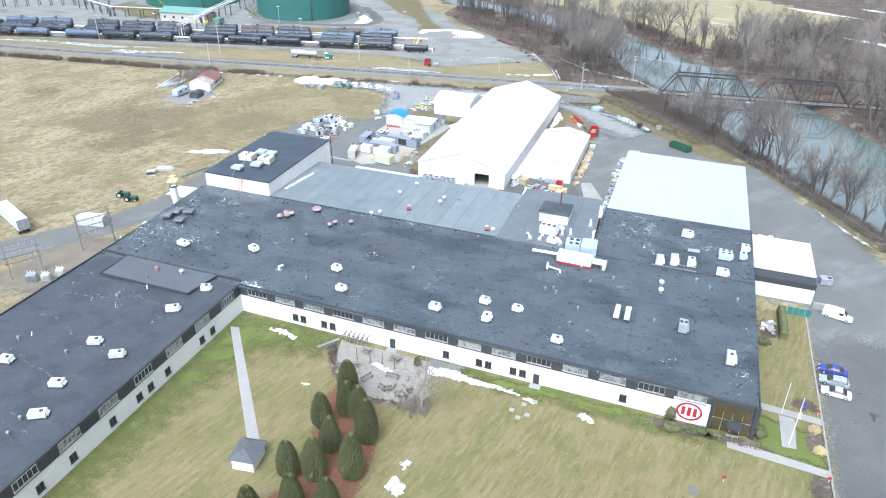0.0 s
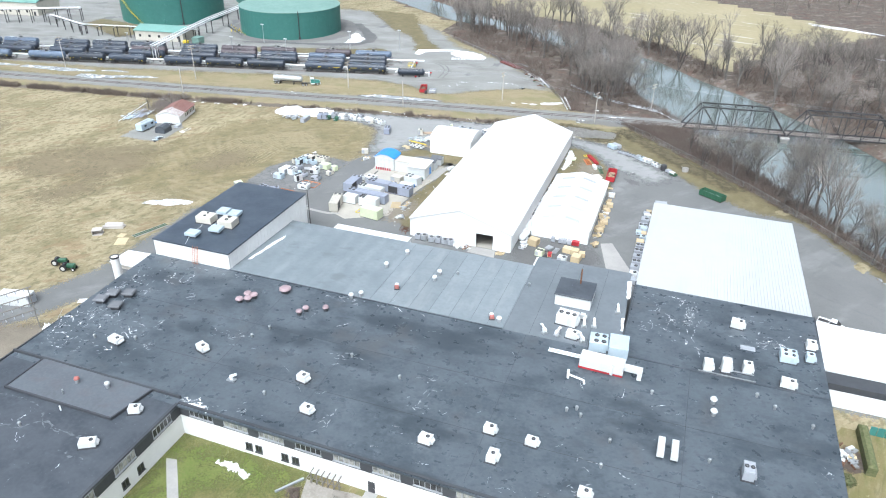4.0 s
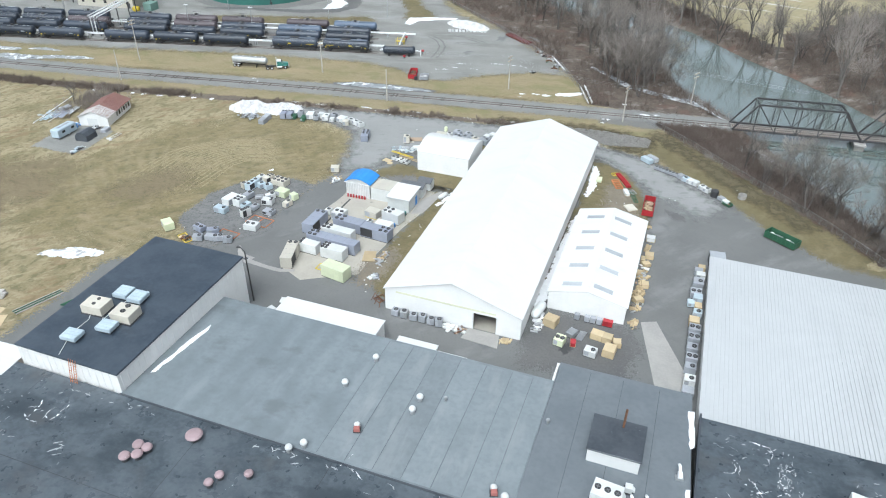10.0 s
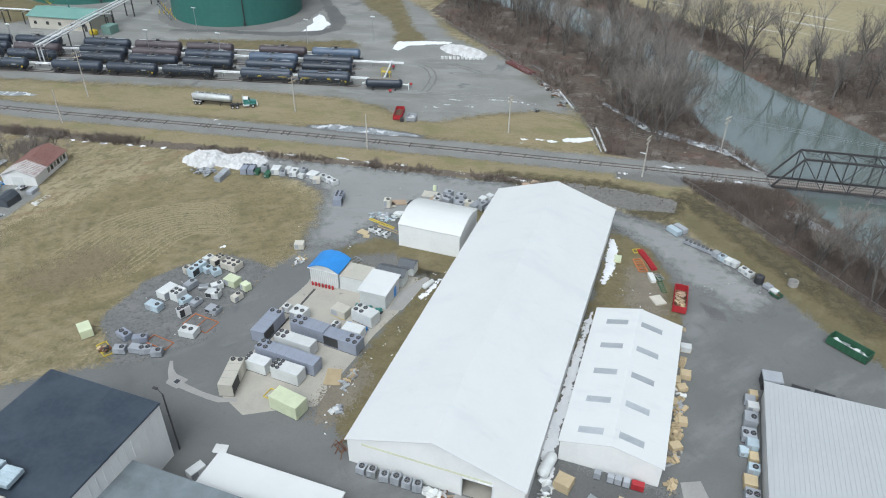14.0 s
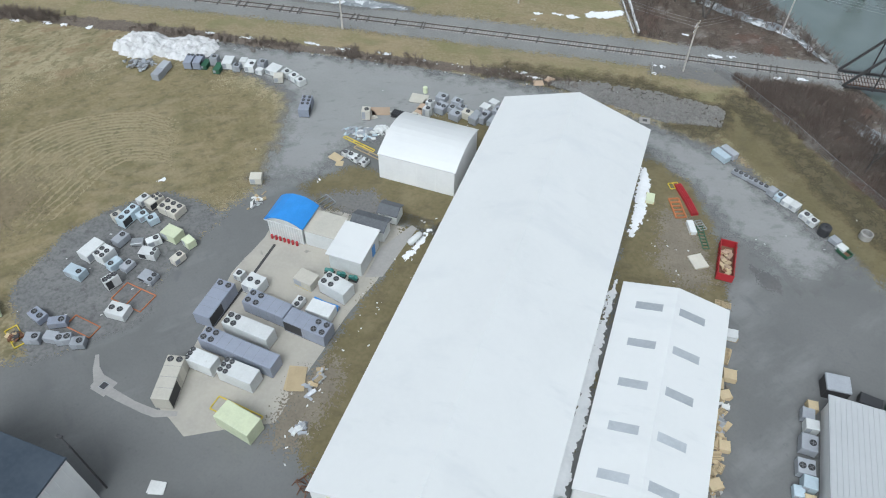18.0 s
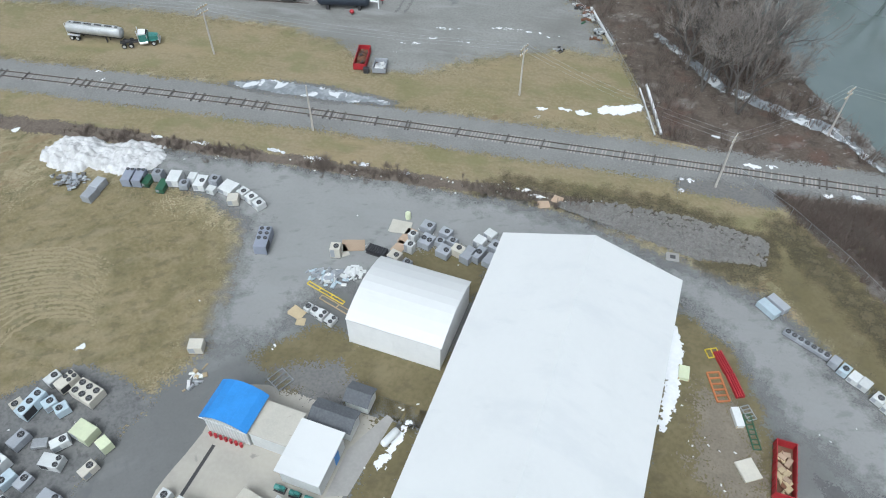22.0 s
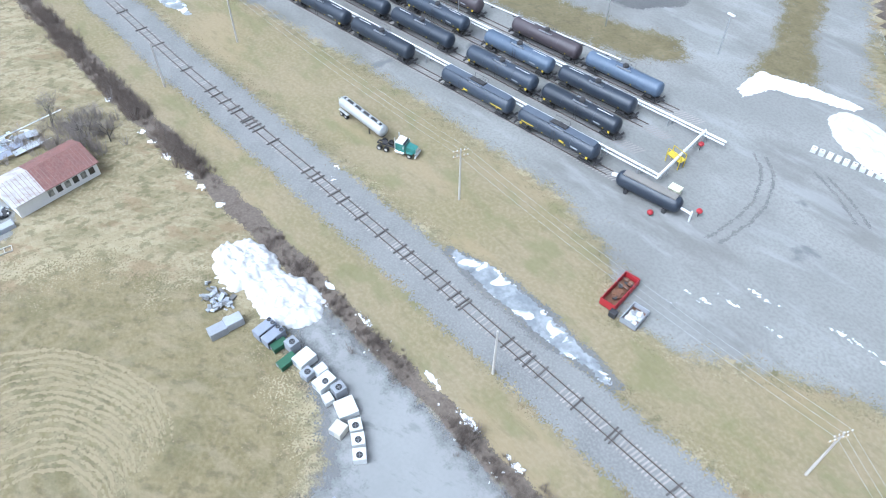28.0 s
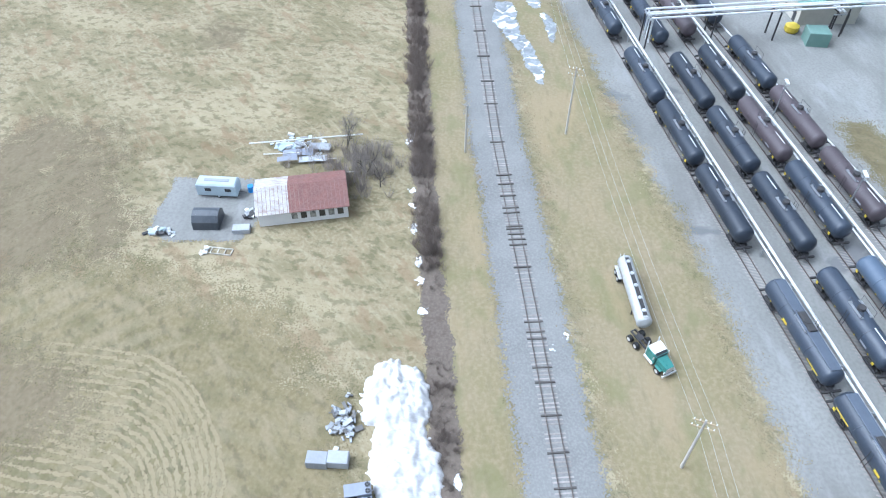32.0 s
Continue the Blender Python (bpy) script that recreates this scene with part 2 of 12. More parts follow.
M["roof_dark"] = material("dark_roof_membrane", (0.051, 0.064, 0.076), (0.08, 0.095, 0.109), (0.116, 0.133, 0.147), big=5, small=0.5, rough=0.3, grain=0.4, contrast=0.13, bump=0.01, spec=0.6,
                          layers=((2.2, 0.52, 0.66, (0.1, 0.117, 0.133), 0.5, (1.0, 0.0)), (8.0, 0.5, 0.64, (0.022, 0.03, 0.038), 0.7, (2.0, 0.0)), (0.9, 0.5, 0.66, (0.026, 0.035, 0.045), 0.5, (1.4, 0.3)), (9.0, 0.55, 0.7, (0.075, 0.074, 0.074), 0.5, (1.0, 0.0)), (0.4, 0.66, 0.72, (0.2, 0.215, 0.23), 0.4, (1.0, 0.0))),
                          wave=dict(scale=0.16, distort=0.5, axis="Y", amount=0.2, colour=(0.08, 0.09, 0.103), detail=0.8, patchy=18))
M["roof_grey"] = material("grey_roof_membrane", (0.164, 0.188, 0.202), (0.207, 0.235, 0.251), (0.139, 0.161, 0.175), big=7, small=0.8, rough=0.38, grain=0.4, contrast=0.2,
                          layers=((4.0, 0.52, 0.68, (0.232, 0.258, 0.275), 0.5, (3.0, 1.57)), (5.0, 0.54, 0.68, (0.115, 0.127, 0.135), 0.55, (1.5, 0.0))),
                          wave=dict(scale=0.09, distort=1.5, axis="X", amount=0.22, colour=(0.12, 0.132, 0.145)))
M["roof_grey2"] = material("slate_roof_membrane", (0.128, 0.144, 0.158), (0.16, 0.177, 0.19), (0.108, 0.122, 0.134), big=6, small=0.8, rough=0.45, grain=0.4)
M["patch_roof"] = material("weathered_roof_patch", (0.1, 0.112, 0.126), (0.088, 0.096, 0.107), (0.135, 0.146, 0.158), big=6, small=0.5, rough=0.4, grain=0.4, contrast=0.15,
                           layers=((3.0, 0.52, 0.66, (0.105, 0.095, 0.098), 0.5, (2.0, 0.4)), (0.4, 0.66, 0.73, (0.24, 0.25, 0.26), 0.4, (1.0, 0.0))))
M["block_roof"] = material("blue_black_roof_membrane", (0.032, 0.044, 0.061), (0.05, 0.064, 0.083), (0.068, 0.082, 0.102), big=5, small=0.6, rough=0.35, grain=0.35, contrast=0.14, layers=((3.0, 0.54, 0.68, (0.066, 0.082, 0.105), 0.5, (1.5, 0.0)),))
M["roof_black"] = material("black_roof_membrane", (0.041, 0.048, 0.058), (0.064, 0.072, 0.084), (0.086, 0.094, 0.107), big=5, small=0.6, rough=0.35, grain=0.35, contrast=0.14,
                           layers=((3.0, 0.54, 0.68, (0.085, 0.095, 0.11), 0.5, (1.5, 0.0)), (0.35, 0.66, 0.73, (0.3, 0.32, 0.34), 0.5, (1.0, 0.0))))
M["white_wall"] = material("white_painted_wall", (0.74, 0.735, 0.72), (0.67, 0.67, 0.655), (0.77, 0.765, 0.75), big=4, small=0.5, rough=0.7, grain=0.3)
M["white_metal"] = material("white_sheet_metal", (0.635, 0.637, 0.625), (0.607, 0.61, 0.6), (0.648, 0.65, 0.64), big=9, small=0.8, rough=0.45, grain=0.3, layers=((5.0, 0.52, 0.7, (0.56, 0.57, 0.572), 0.5, (4.0, 0.0)), (2.0, 0.58, 0.72, (0.53, 0.54, 0.54), 0.35, (5.0, 0.0))))
M["grey_metal"] = material("grey_sheet_metal", (0.42, 0.44, 0.46), (0.36, 0.38, 0.40), (0.48, 0.50, 0.52), big=3, small=0.4, rough=0.5, metal=0.2, grain=0.3, per_object=0.15)
M["dark_band"] = material("dark_grey_fascia", (0.042, 0.045, 0.052), (0.055, 0.058, 0.064), (0.06, 0.063, 0.07), big=5, small=0.6, rough=0.6)
M["glass"] = material("dark_window_glass", (0.03, 0.032, 0.035), (0.05, 0.05, 0.05), big=2.5, small=0.6, rough=0.12, spec=0.8)
M["pale_asphalt"] = material("sun_bleached_asphalt", (0.238, 0.238, 0.232), (0.27, 0.269, 0.262), (0.205, 0.205, 0.2), big=9, small=0.5, rough=0.9, grain=0.25, verge=2, crumble=0.5, blend_edge=0.42, layers=((5.0, 0.52, 0.68, (0.27, 0.272, 0.268), 0.5, (3.0, 0.2)), (2.0, 0.56, 0.68, (0.135, 0.136, 0.136), 0.5, (2.5, 0.5))))
M["pale_glass"] = material("window_with_blinds", (0.30, 0.30, 0.27), (0.12, 0.125, 0.12), (0.42, 0.41, 0.37), big=1.1, small=0.5, rough=0.25, contrast=0.1)
M["frame_white"] = material("white_frame_paint", (0.72, 0.73, 0.73), rough=0.5)
M["frame_dark"] = material("dark_frame_paint", (0.05, 0.05, 0.055), rough=0.5)
M["steel"] = material("galvanised_steel", (0.45, 0.46, 0.47), (0.36, 0.37, 0.38), (0.55, 0.56, 0.57), big=1.5, small=0.2, rough=0.4, metal=0.7)
M["black_steel"] = material("dark_steel", (0.045, 0.045, 0.048), (0.06, 0.055, 0.052), big=1, small=0.2, rough=0.6, metal=0.2)
M["rust"] = material("rusty_steel", (0.16, 0.075, 0.04), (0.10, 0.055, 0.035), (0.24, 0.12, 0.07), big=1, small=0.15, rough=0.85)
M["rail"] = material("rail_steel", (0.13, 0.107, 0.094), (0.175, 0.145, 0.125), big=2, small=0.2, rough=0.5, metal=0.5)
M["tie"] = material("old_timber_tie", (0.27, 0.245, 0.228), (0.31, 0.285, 0.265), (0.2, 0.182, 0.168), big=1.2, small=0.2, rough=0.95, per_object=0.2)
M["tie_dark"] = material("newer_dark_tie", (0.085, 0.076, 0.07), (0.11, 0.1, 0.092), (0.14, 0.128, 0.118), big=1.2, small=0.2, rough=0.9, per_object=0.25)
M["snow"] = material("old_snow", (0.78, 0.785, 0.795), (0.68, 0.69, 0.70), (0.82, 0.82, 0.825), big=2.5, small=0.4, rough=0.75, bump=0.08, bump_scale=0.8, verge=0.8, crumble=0.5)
M["dirty_snow"] = material("dirty_snow", (0.80, 0.81, 0.83), (0.50, 0.51, 0.53), (0.87, 0.87, 0.88), big=1.8, small=0.45, rough=0.8, bump=0.15, bump_scale=0.9, contrast=0.12, spots=(0.33, 0.33, 0.33), spot_scale=2.4, spot_edge=0.56, verge=0.8, crumble=0.5)
M["pile_snow"] = material("ploughed_snow", (0.62, 0.612, 0.605), (0.5, 0.495, 0.49), (0.68, 0.672, 0.665), big=1.8, small=0.45, rough=0.8, bump=0.15, bump_scale=0.9, layers=((3.2, 0.48, 0.6, (0.42, 0.41, 0.40), 0.8, (0.45, 0.2)), (0.9, 0.5, 0.64, (0.5, 0.49, 0.48), 0.6, (0.5, 0.2))))
M["ice"] = material("wet_ice", (0.2, 0.215, 0.226), (0.31, 0.325, 0.338), (0.13, 0.14, 0.15), big=2.4, small=0.7, rough=0.3, contrast=0.12, grain=0.5, spots=(0.66, 0.67, 0.68), spot_scale=2.8, spot_edge=0.54, verge=1.6, crumble=0.9)
M["water"] = material("river_water", (0.14, 0.175, 0.166), (0.105, 0.138, 0.128), (0.155, 0.19, 0.182), big=16, small=4, rough=0.08, spec=1.0, grain=0.2, bump=0.012, bump_scale=1.6)
M["water"].node_tree.nodes["Principled BSDF"].inputs["Coat Weight"].default_value = 1.0
M["water"].node_tree.nodes["Principled BSDF"].inputs["Coat IOR"].default_value = 1.75
M["bank"] = material("brown_bank_litter", (0.07, 0.054, 0.042), (0.108, 0.084, 0.065), (0.16, 0.133, 0.106), big=7, small=0.5, rough=0.95, bump=0.15, grain=0.45, verge=1.5,
                     layers=((2.2, 0.48, 0.62, (0.06, 0.045, 0.036), 0.75, (1.0, 0.0)), (5.0, 0.54, 0.66, (0.235, 0.21, 0.19), 0.6, (1.5, 0.5)), (8.0, 0.52, 0.64, (0.115, 0.062, 0.045), 0.55, (1.0, 0.0)), (1.1, 0.62, 0.69, (0.42, 0.41, 0.40), 0.5, (2.0, 0.8))))
M["dirt"] = material("bare_dirt", (0.17, 0.145, 0.11), (0.22, 0.19, 0.145), (0.13, 0.11, 0.085), big=3, small=0.3, rough=0.95, bump=0.04, verge=1)
M["mulch"] = material("red_brown_mulch", (0.17, 0.075, 0.04), (0.12, 0.06, 0.035), (0.21, 0.11, 0.065), big=2, small=0.25, rough=0.95, bump=0.04, verge=1)
M["cropland"] = material("stubble_field", (0.285, 0.24, 0.14), (0.23, 0.20, 0.112), (0.34, 0.295, 0.19), big=45, small=3, rough=0.95, grain=0.4,
                         layers=((3.5, 0.6, 0.68, (0.62, 0.62, 0.62), 0.55, (14.0, -0.35)),),
                         wave=dict(scale=0.12, distort=2.0, axis="X", turn=0.5, amount=0.3, colour=(0.36, 0.32, 0.23), patchy=60))
M["riprap"] = material("pale_riprap_stone", (0.21, 0.2, 0.186), (0.15, 0.142, 0.13), (0.29, 0.28, 0.265), big=1.2, small=0.35, rough=0.9, per_object=0.2, verge=1.0)

def paint(name, c, rough=0.45, metal=0.0, vary=0.06, spots=None):
    return material(name, c, tuple(v * 0.88 for v in c), tuple(min(1, v * 1.1 + 0.01) for v in c), big=1.6, small=0.25, rough=rough, metal=metal, per_object=vary, grain=0.3, spots=spots, spot_scale=0.9, spot_edge=0.7)


M["tank_black"] = paint("black_tank_car_paint", (0.03, 0.039, 0.056), 0.42, 0, 0.3, spots=(0.075, 0.07, 0.068))
M["tank_blue"] = paint("faded_blue_tank_car_paint", (0.085, 0.115, 0.165), 0.45, 0, 0.15, spots=(0.13, 0.14, 0.16))
M["tank_brown"] = paint("brown_tank_car_paint", (0.072, 0.057, 0.063), 0.5, 0, 0.15, spots=(0.06, 0.045, 0.045))
M["tank_green"] = material("green_storage_tank_paint", (0.033, 0.128, 0.108), (0.04, 0.142, 0.12), (0.047, 0.155, 0.13), big=9, small=1.5, rough=0.55)
M["tank_top"] = material("pale_green_tank_roof", (0.135, 0.235, 0.2), (0.165, 0.265, 0.23), (0.2, 0.295, 0.26), big=8, small=1.5, rough=0.6)
M["unit_white"] = paint("white_unit_enamel", (0.60, 0.61, 0.60), 0.5, 0, 0.1, spots=(0.42, 0.41, 0.385))
M["unit_grey"] = paint("grey_unit_enamel", (0.33, 0.345, 0.37), 0.5, 0, 0.15, spots=(0.24, 0.24, 0.25))
M["unit_blue_grey"] = paint("blue_grey_unit_enamel", (0.26, 0.28, 0.335), 0.5, 0, 0.05, spots=(0.22, 0.235, 0.28))
M["unit_tan"] = paint("tan_unit_enamel", (0.52, 0.49, 0.42), 0.55, 0, 0.1, spots=(0.4, 0.37, 0.31))
M["unit_lightblue"] = paint("pale_blue_unit_enamel", (0.44, 0.52, 0.57), 0.5, 0, 0.08)
M["wrap_green"] = paint("pale_green_plastic_wrap", (0.60, 0.64, 0.44), 0.35, 0, 0.08)
M["fan_black"] = material("black_fan_grille", (0.03, 0.03, 0.033), (0.045, 0.045, 0.048), rough=0.6)
M["wood"] = paint("raw_pallet_wood", (0.42, 0.33, 0.20), 0.85, 0, 0.25)
M["crate"] = paint("plywood_crate", (0.50, 0.40, 0.25), 0.8, 0, 0.12)
M["red"] = paint("red_paint", (0.37, 0.024, 0.032), 0.5, 0, 0.1, spots=(0.2, 0.04, 0.035))
M["orange"] = paint("orange_rack_paint", (0.45, 0.16, 0.06), 0.6, 0, 0.15)
M["green"] = paint("dark_green_paint", (0.03, 0.10, 0.055), 0.5, 0, 0.1, spots=(0.06, 0.07, 0.05))
M["blue"] = paint("bright_blue_paint", (0.045, 0.24, 0.62), 0.4, 0, 0.03)
M["yellow"] = paint("yellow_paint", (0.62, 0.47, 0.04), 0.5, 0, 0.1)
M["pink"] = paint("faded_pink_dome", (0.34, 0.25, 0.26), 0.5, 0, 0.1, spots=(0.5, 0.42, 0.42))
M["tyre"] = material("tyre_rubber", (0.02, 0.02, 0.02), rough=0.9)
M["car_white"] = paint("white_car_paint", (0.78, 0.78, 0.78), 0.25, 0, 0.02)
M["car_blue"] = paint("blue_car_paint", (0.06, 0.075, 0.30), 0.25, 0, 0.02)
M["car_sky"] = paint("pale_blue_car_paint", (0.42, 0.47, 0.49), 0.25, 0.2, 0.02)
M["truck_green"] = paint("teal_truck_paint", (0.055, 0.2, 0.175), 0.3, 0, 0.02)
M["alu"] = material("bright_aluminium", (0.72, 0.73, 0.74), (0.62, 0.63, 0.64), (0.8, 0.8, 0.8), big=2, small=0.2, rough=0.35, metal=0.6)
M["alu_dull"] = material("dull_tank_aluminium", (0.47, 0.48, 0.48), (0.40, 0.41, 0.41), (0.54, 0.55, 0.55), big=2, small=0.3, rough=0.5, metal=0.35)
M["hut_rib"] = material("rusted_roof_rib", (0.2, 0.1, 0.085), (0.3, 0.22, 0.19), (0.16, 0.075, 0.06), big=2.5, small=0.3, rough=0.8)
M["faded_red"] = paint("faded_red_paint", (0.36, 0.13, 0.11), 0.6, 0, 0.05)
M["maroon"] = paint("maroon_pipe_paint", (0.13, 0.042, 0.042), 0.6, 0, 0.3)
M["seam_grey"] = material("grey_panel_joint", (0.2, 0.21, 0.23), rough=0.6)
M["seam_blue"] = material("lapped_membrane_seam", (0.07, 0.082, 0.095), (0.12, 0.135, 0.148), (0.16, 0.178, 0.19), big=0.8, small=0.2, rough=0.55, contrast=0.1)
M["cardboard"] = paint("wet_cardboard", (0.42, 0.31, 0.22), 0.9, 0, 0.15)
M["plastic"] = paint("white_plastic_sheet", (0.66, 0.66, 0.64), 0.5, 0, 0.1)
M["bark"] = material("grey_bark", (0.105, 0.094, 0.084), (0.15, 0.136, 0.123), (0.072, 0.064, 0.057), big=2, small=0.3, rough=0.95, per_object=0.3)
M["twig"] = material("grey_brown_twigs", (0.2, 0.176, 0.156), (0.26, 0.232, 0.207), (0.145, 0.126, 0.11), big=6, small=0.6, rough=0.95, per_object=0.35)
M["birch"] = material("pale_birch_bark", (0.50, 0.46, 0.42), (0.36, 0.32, 0.29), (0.6, 0.57, 0.53), big=1, small=0.3, rough=0.85)
M["scrub"] = material("bare_scrub_stems", (0.15, 0.115, 0.095), (0.20, 0.165, 0.14), (0.115, 0.085, 0.07), big=5, small=0.5, rough=0.95)
M["needles"] = material("dark_evergreen_foliage", (0.07, 0.088, 0.033), (0.118, 0.122, 0.052), (0.165, 0.158, 0.078), big=0.7, small=0.3, rough=0.9, per_object=0.15)
M["straw"] = material("pale_ornamental_grass", (0.46, 0.38, 0.22), (0.38, 0.30, 0.16), rough=0.95)
M["shingle_red"] = material("rusted_red_metal_roof", (0.20, 0.085, 0.07), (0.155, 0.075, 0.066), (0.28, 0.17, 0.145), big=1.8, small=0.3, rough=0.75)
M["rank_grass"] = material("dark_rank_grass", (0.155, 0.122, 0.07), (0.18, 0.145, 0.085), (0.225, 0.185, 0.12), big=5, small=0.6, rough=0.95, bump=0.1, grain=0.5, verge=2.2, layers=((1.5, 0.5, 0.68, (0.105, 0.09, 0.045), 0.6, (2.0, -0.5)),))
M["shingle_grey"] = material("dark_shingle", (0.085, 0.09, 0.10), (0.11, 0.115, 0.125), (0.14, 0.145, 0.15), big=1.5, small=0.25, rough=0.9)
M["green_roof"] = material("pale_green_metal_roof", (0.14, 0.27, 0.235), (0.17, 0.31, 0.27), big=5, small=0.8, rough=0.5)

M["frame_grey"] = material("grey_frame_paint", (0.30, 0.31, 0.32), rough=0.5)
M["bronze_glass"] = material("bronze_glass", (0.055, 0.042, 0.022), (0.10, 0.075, 0.035), big=1.5, small=0.6, rough=0.12, spec=0.8)
M["stripe"] = material("faded_yellow_paint", (0.66, 0.66, 0.48), rough=0.6)
M["seam"] = material("dark_roof_seam", (0.035, 0.038, 0.043), (0.06, 0.065, 0.07), rough=0.6)
M["membrane"] = material("grey_membrane_strip", (0.174, 0.196, 0.209), (0.209, 0.233, 0.248), (0.138, 0.158, 0.171), big=5, small=0.7, rough=0.42, grain=0.4, per_object=0.07, layers=((3.0, 0.52, 0.68, (0.25, 0.268, 0.278), 0.5, (4.0, 1.57)),))
M["blade"] = material("grey_fan_blade", (0.16, 0.16, 0.165), rough=0.6)
M["hall_roof"] = material("white_standing_seam_roof", (0.455, 0.465, 0.47), (0.43, 0.44, 0.445), (0.475, 0.485, 0.49), big=9, small=0.8, rough=0.5, grain=0.3, layers=((3.0, 0.52, 0.7, (0.40, 0.41, 0.415), 0.5, (6.0, 1.57)),))
M["patio"] = material("stained_patio_concrete", (0.27, 0.245, 0.212), (0.215, 0.192, 0.165), (0.36, 0.34, 0.31), big=2.5, small=0.4, rough=0.9, grain=0.4, spots=(0.19, 0.175, 0.155), spot_scale=3, spot_edge=0.62)
M["tarp_red"] = paint("red_tarpaulin", (0.62, 0.06, 0.05), 0.5, 0, 0.05)
M["tide"] = material("pale_roof_tide_mark", (0.155, 0.165, 0.178), (0.085, 0.092, 0.102), (0.22, 0.23, 0.24), big=1.5, small=0.3, rough=0.6)
M["old_wood"] = paint("weathered_grey_bench_wood", (0.20, 0.18, 0.155), 0.9, 0, 0.2)
M["rust_grey"] = paint("dull_galvanised_lattice", (0.20, 0.185, 0.165), 0.8, 0, 0.1)
M["dark_cap"] = paint("weathered_dark_cap", (0.15, 0.155, 0.165), 0.7, 0, 0.2, spots=(0.22, 0.225, 0.235))
M["brush_litter"] = material("pale_brush_litter", (0.108, 0.085, 0.066), (0.145, 0.117, 0.092), (0.19, 0.157, 0.128), big=4, small=0.4, rough=0.95, bump=0.1, grain=0.5, verge=1.2, layers=((1.2, 0.5, 0.66, (0.085, 0.068, 0.055), 0.6, (1.0, 0.0)),))
M["worn_roof"] = material("rust_stained_white_roof", (0.50, 0.48, 0.46), (0.38, 0.35, 0.33), (0.60, 0.59, 0.58), big=1.6, small=0.3, rough=0.7, layers=((0.8, 0.5, 0.66, (0.26, 0.17, 0.14), 0.6, (3.0, 1.3)),))
M["haze_twig"] = material("pale_thicket_twigs", (0.29, 0.25, 0.225), (0.35, 0.31, 0.285), (0.21, 0.18, 0.16), big=3, small=0.5, rough=0.95)
M["line_twig"] = material("brown_bush_twigs", (0.19, 0.155, 0.13), (0.24, 0.2, 0.165), (0.135, 0.1, 0.08), big=5, small=0.5, rough=0.95)
M["olive_grass"] = material("olive_winter_grass", (0.136, 0.114, 0.056), (0.168, 0.138, 0.074), (0.104, 0.09, 0.042), layers=((2.0, 0.5, 0.66, (0.095, 0.082, 0.045), 0.55, (1.5, 0.4)), (4.0, 0.52, 0.66, (0.2, 0.165, 0.095), 0.5, (1.5, 1.2))), big=5, small=0.6, rough=0.95, bump=0.06, grain=0.5, verge=2.0)
M["running_board"] = paint("dark_blue_running_board", (0.10, 0.12, 0.155), 0.4, 0, 0.1)
M["olive_brush"] = material("olive_brush_grass", (0.098, 0.084, 0.046), (0.125, 0.102, 0.056), (0.075, 0.063, 0.037), big=4, small=0.5, rough=0.95, bump=0.08, grain=0.5, verge=2.0, crumble=0.7, blend_edge=0.42, layers=((1.2, 0.5, 0.66, (0.06, 0.05, 0.034), 0.6, (1.3, 0.5)), (2.5, 0.54, 0.68, (0.19, 0.158, 0.09), 0.5, (1.5, 1.0))))
M["brown_field"] = material("brown_trodden_field", (0.205, 0.166, 0.086), (0.158, 0.13, 0.062), (0.275, 0.228, 0.134), big=9, small=0.6, rough=0.95, bump=0.1, bump_scale=0.45, grain=0.5, verge=5.0,
                            layers=((5.0, 0.48, 0.62, (0.125, 0.112, 0.052), 0.5, (1.4, 1.0)), (1.4, 0.5, 0.64, (0.105, 0.09, 0.05), 0.5, (1.4, 0.6)), (3.0, 0.52, 0.66, (0.28, 0.232, 0.148), 0.45, (2.0, 0.7))),
                            wave=dict(kind="RINGS", scale=0.11, distort=2.0, detail=0.5, offset=(54, -52, 0), amount=0.36, colour=(0.285, 0.245, 0.16), patchy=24))

M["swath"] = material("mown_swath_grass", (0.262, 0.218, 0.13), (0.235, 0.194, 0.112), (0.29, 0.244, 0.15), big=6, small=0.5, rough=0.95, bump=0.05, grain=0.5, verge=0.7, crumble=0.6)

M["roof_dab"] = material("pale_roof_sealant", (0.42, 0.44, 0.45), (0.27, 0.285, 0.295), (0.56, 0.57, 0.58), big=1.2, small=0.2, rough=0.6, grain=0.4)
import functools
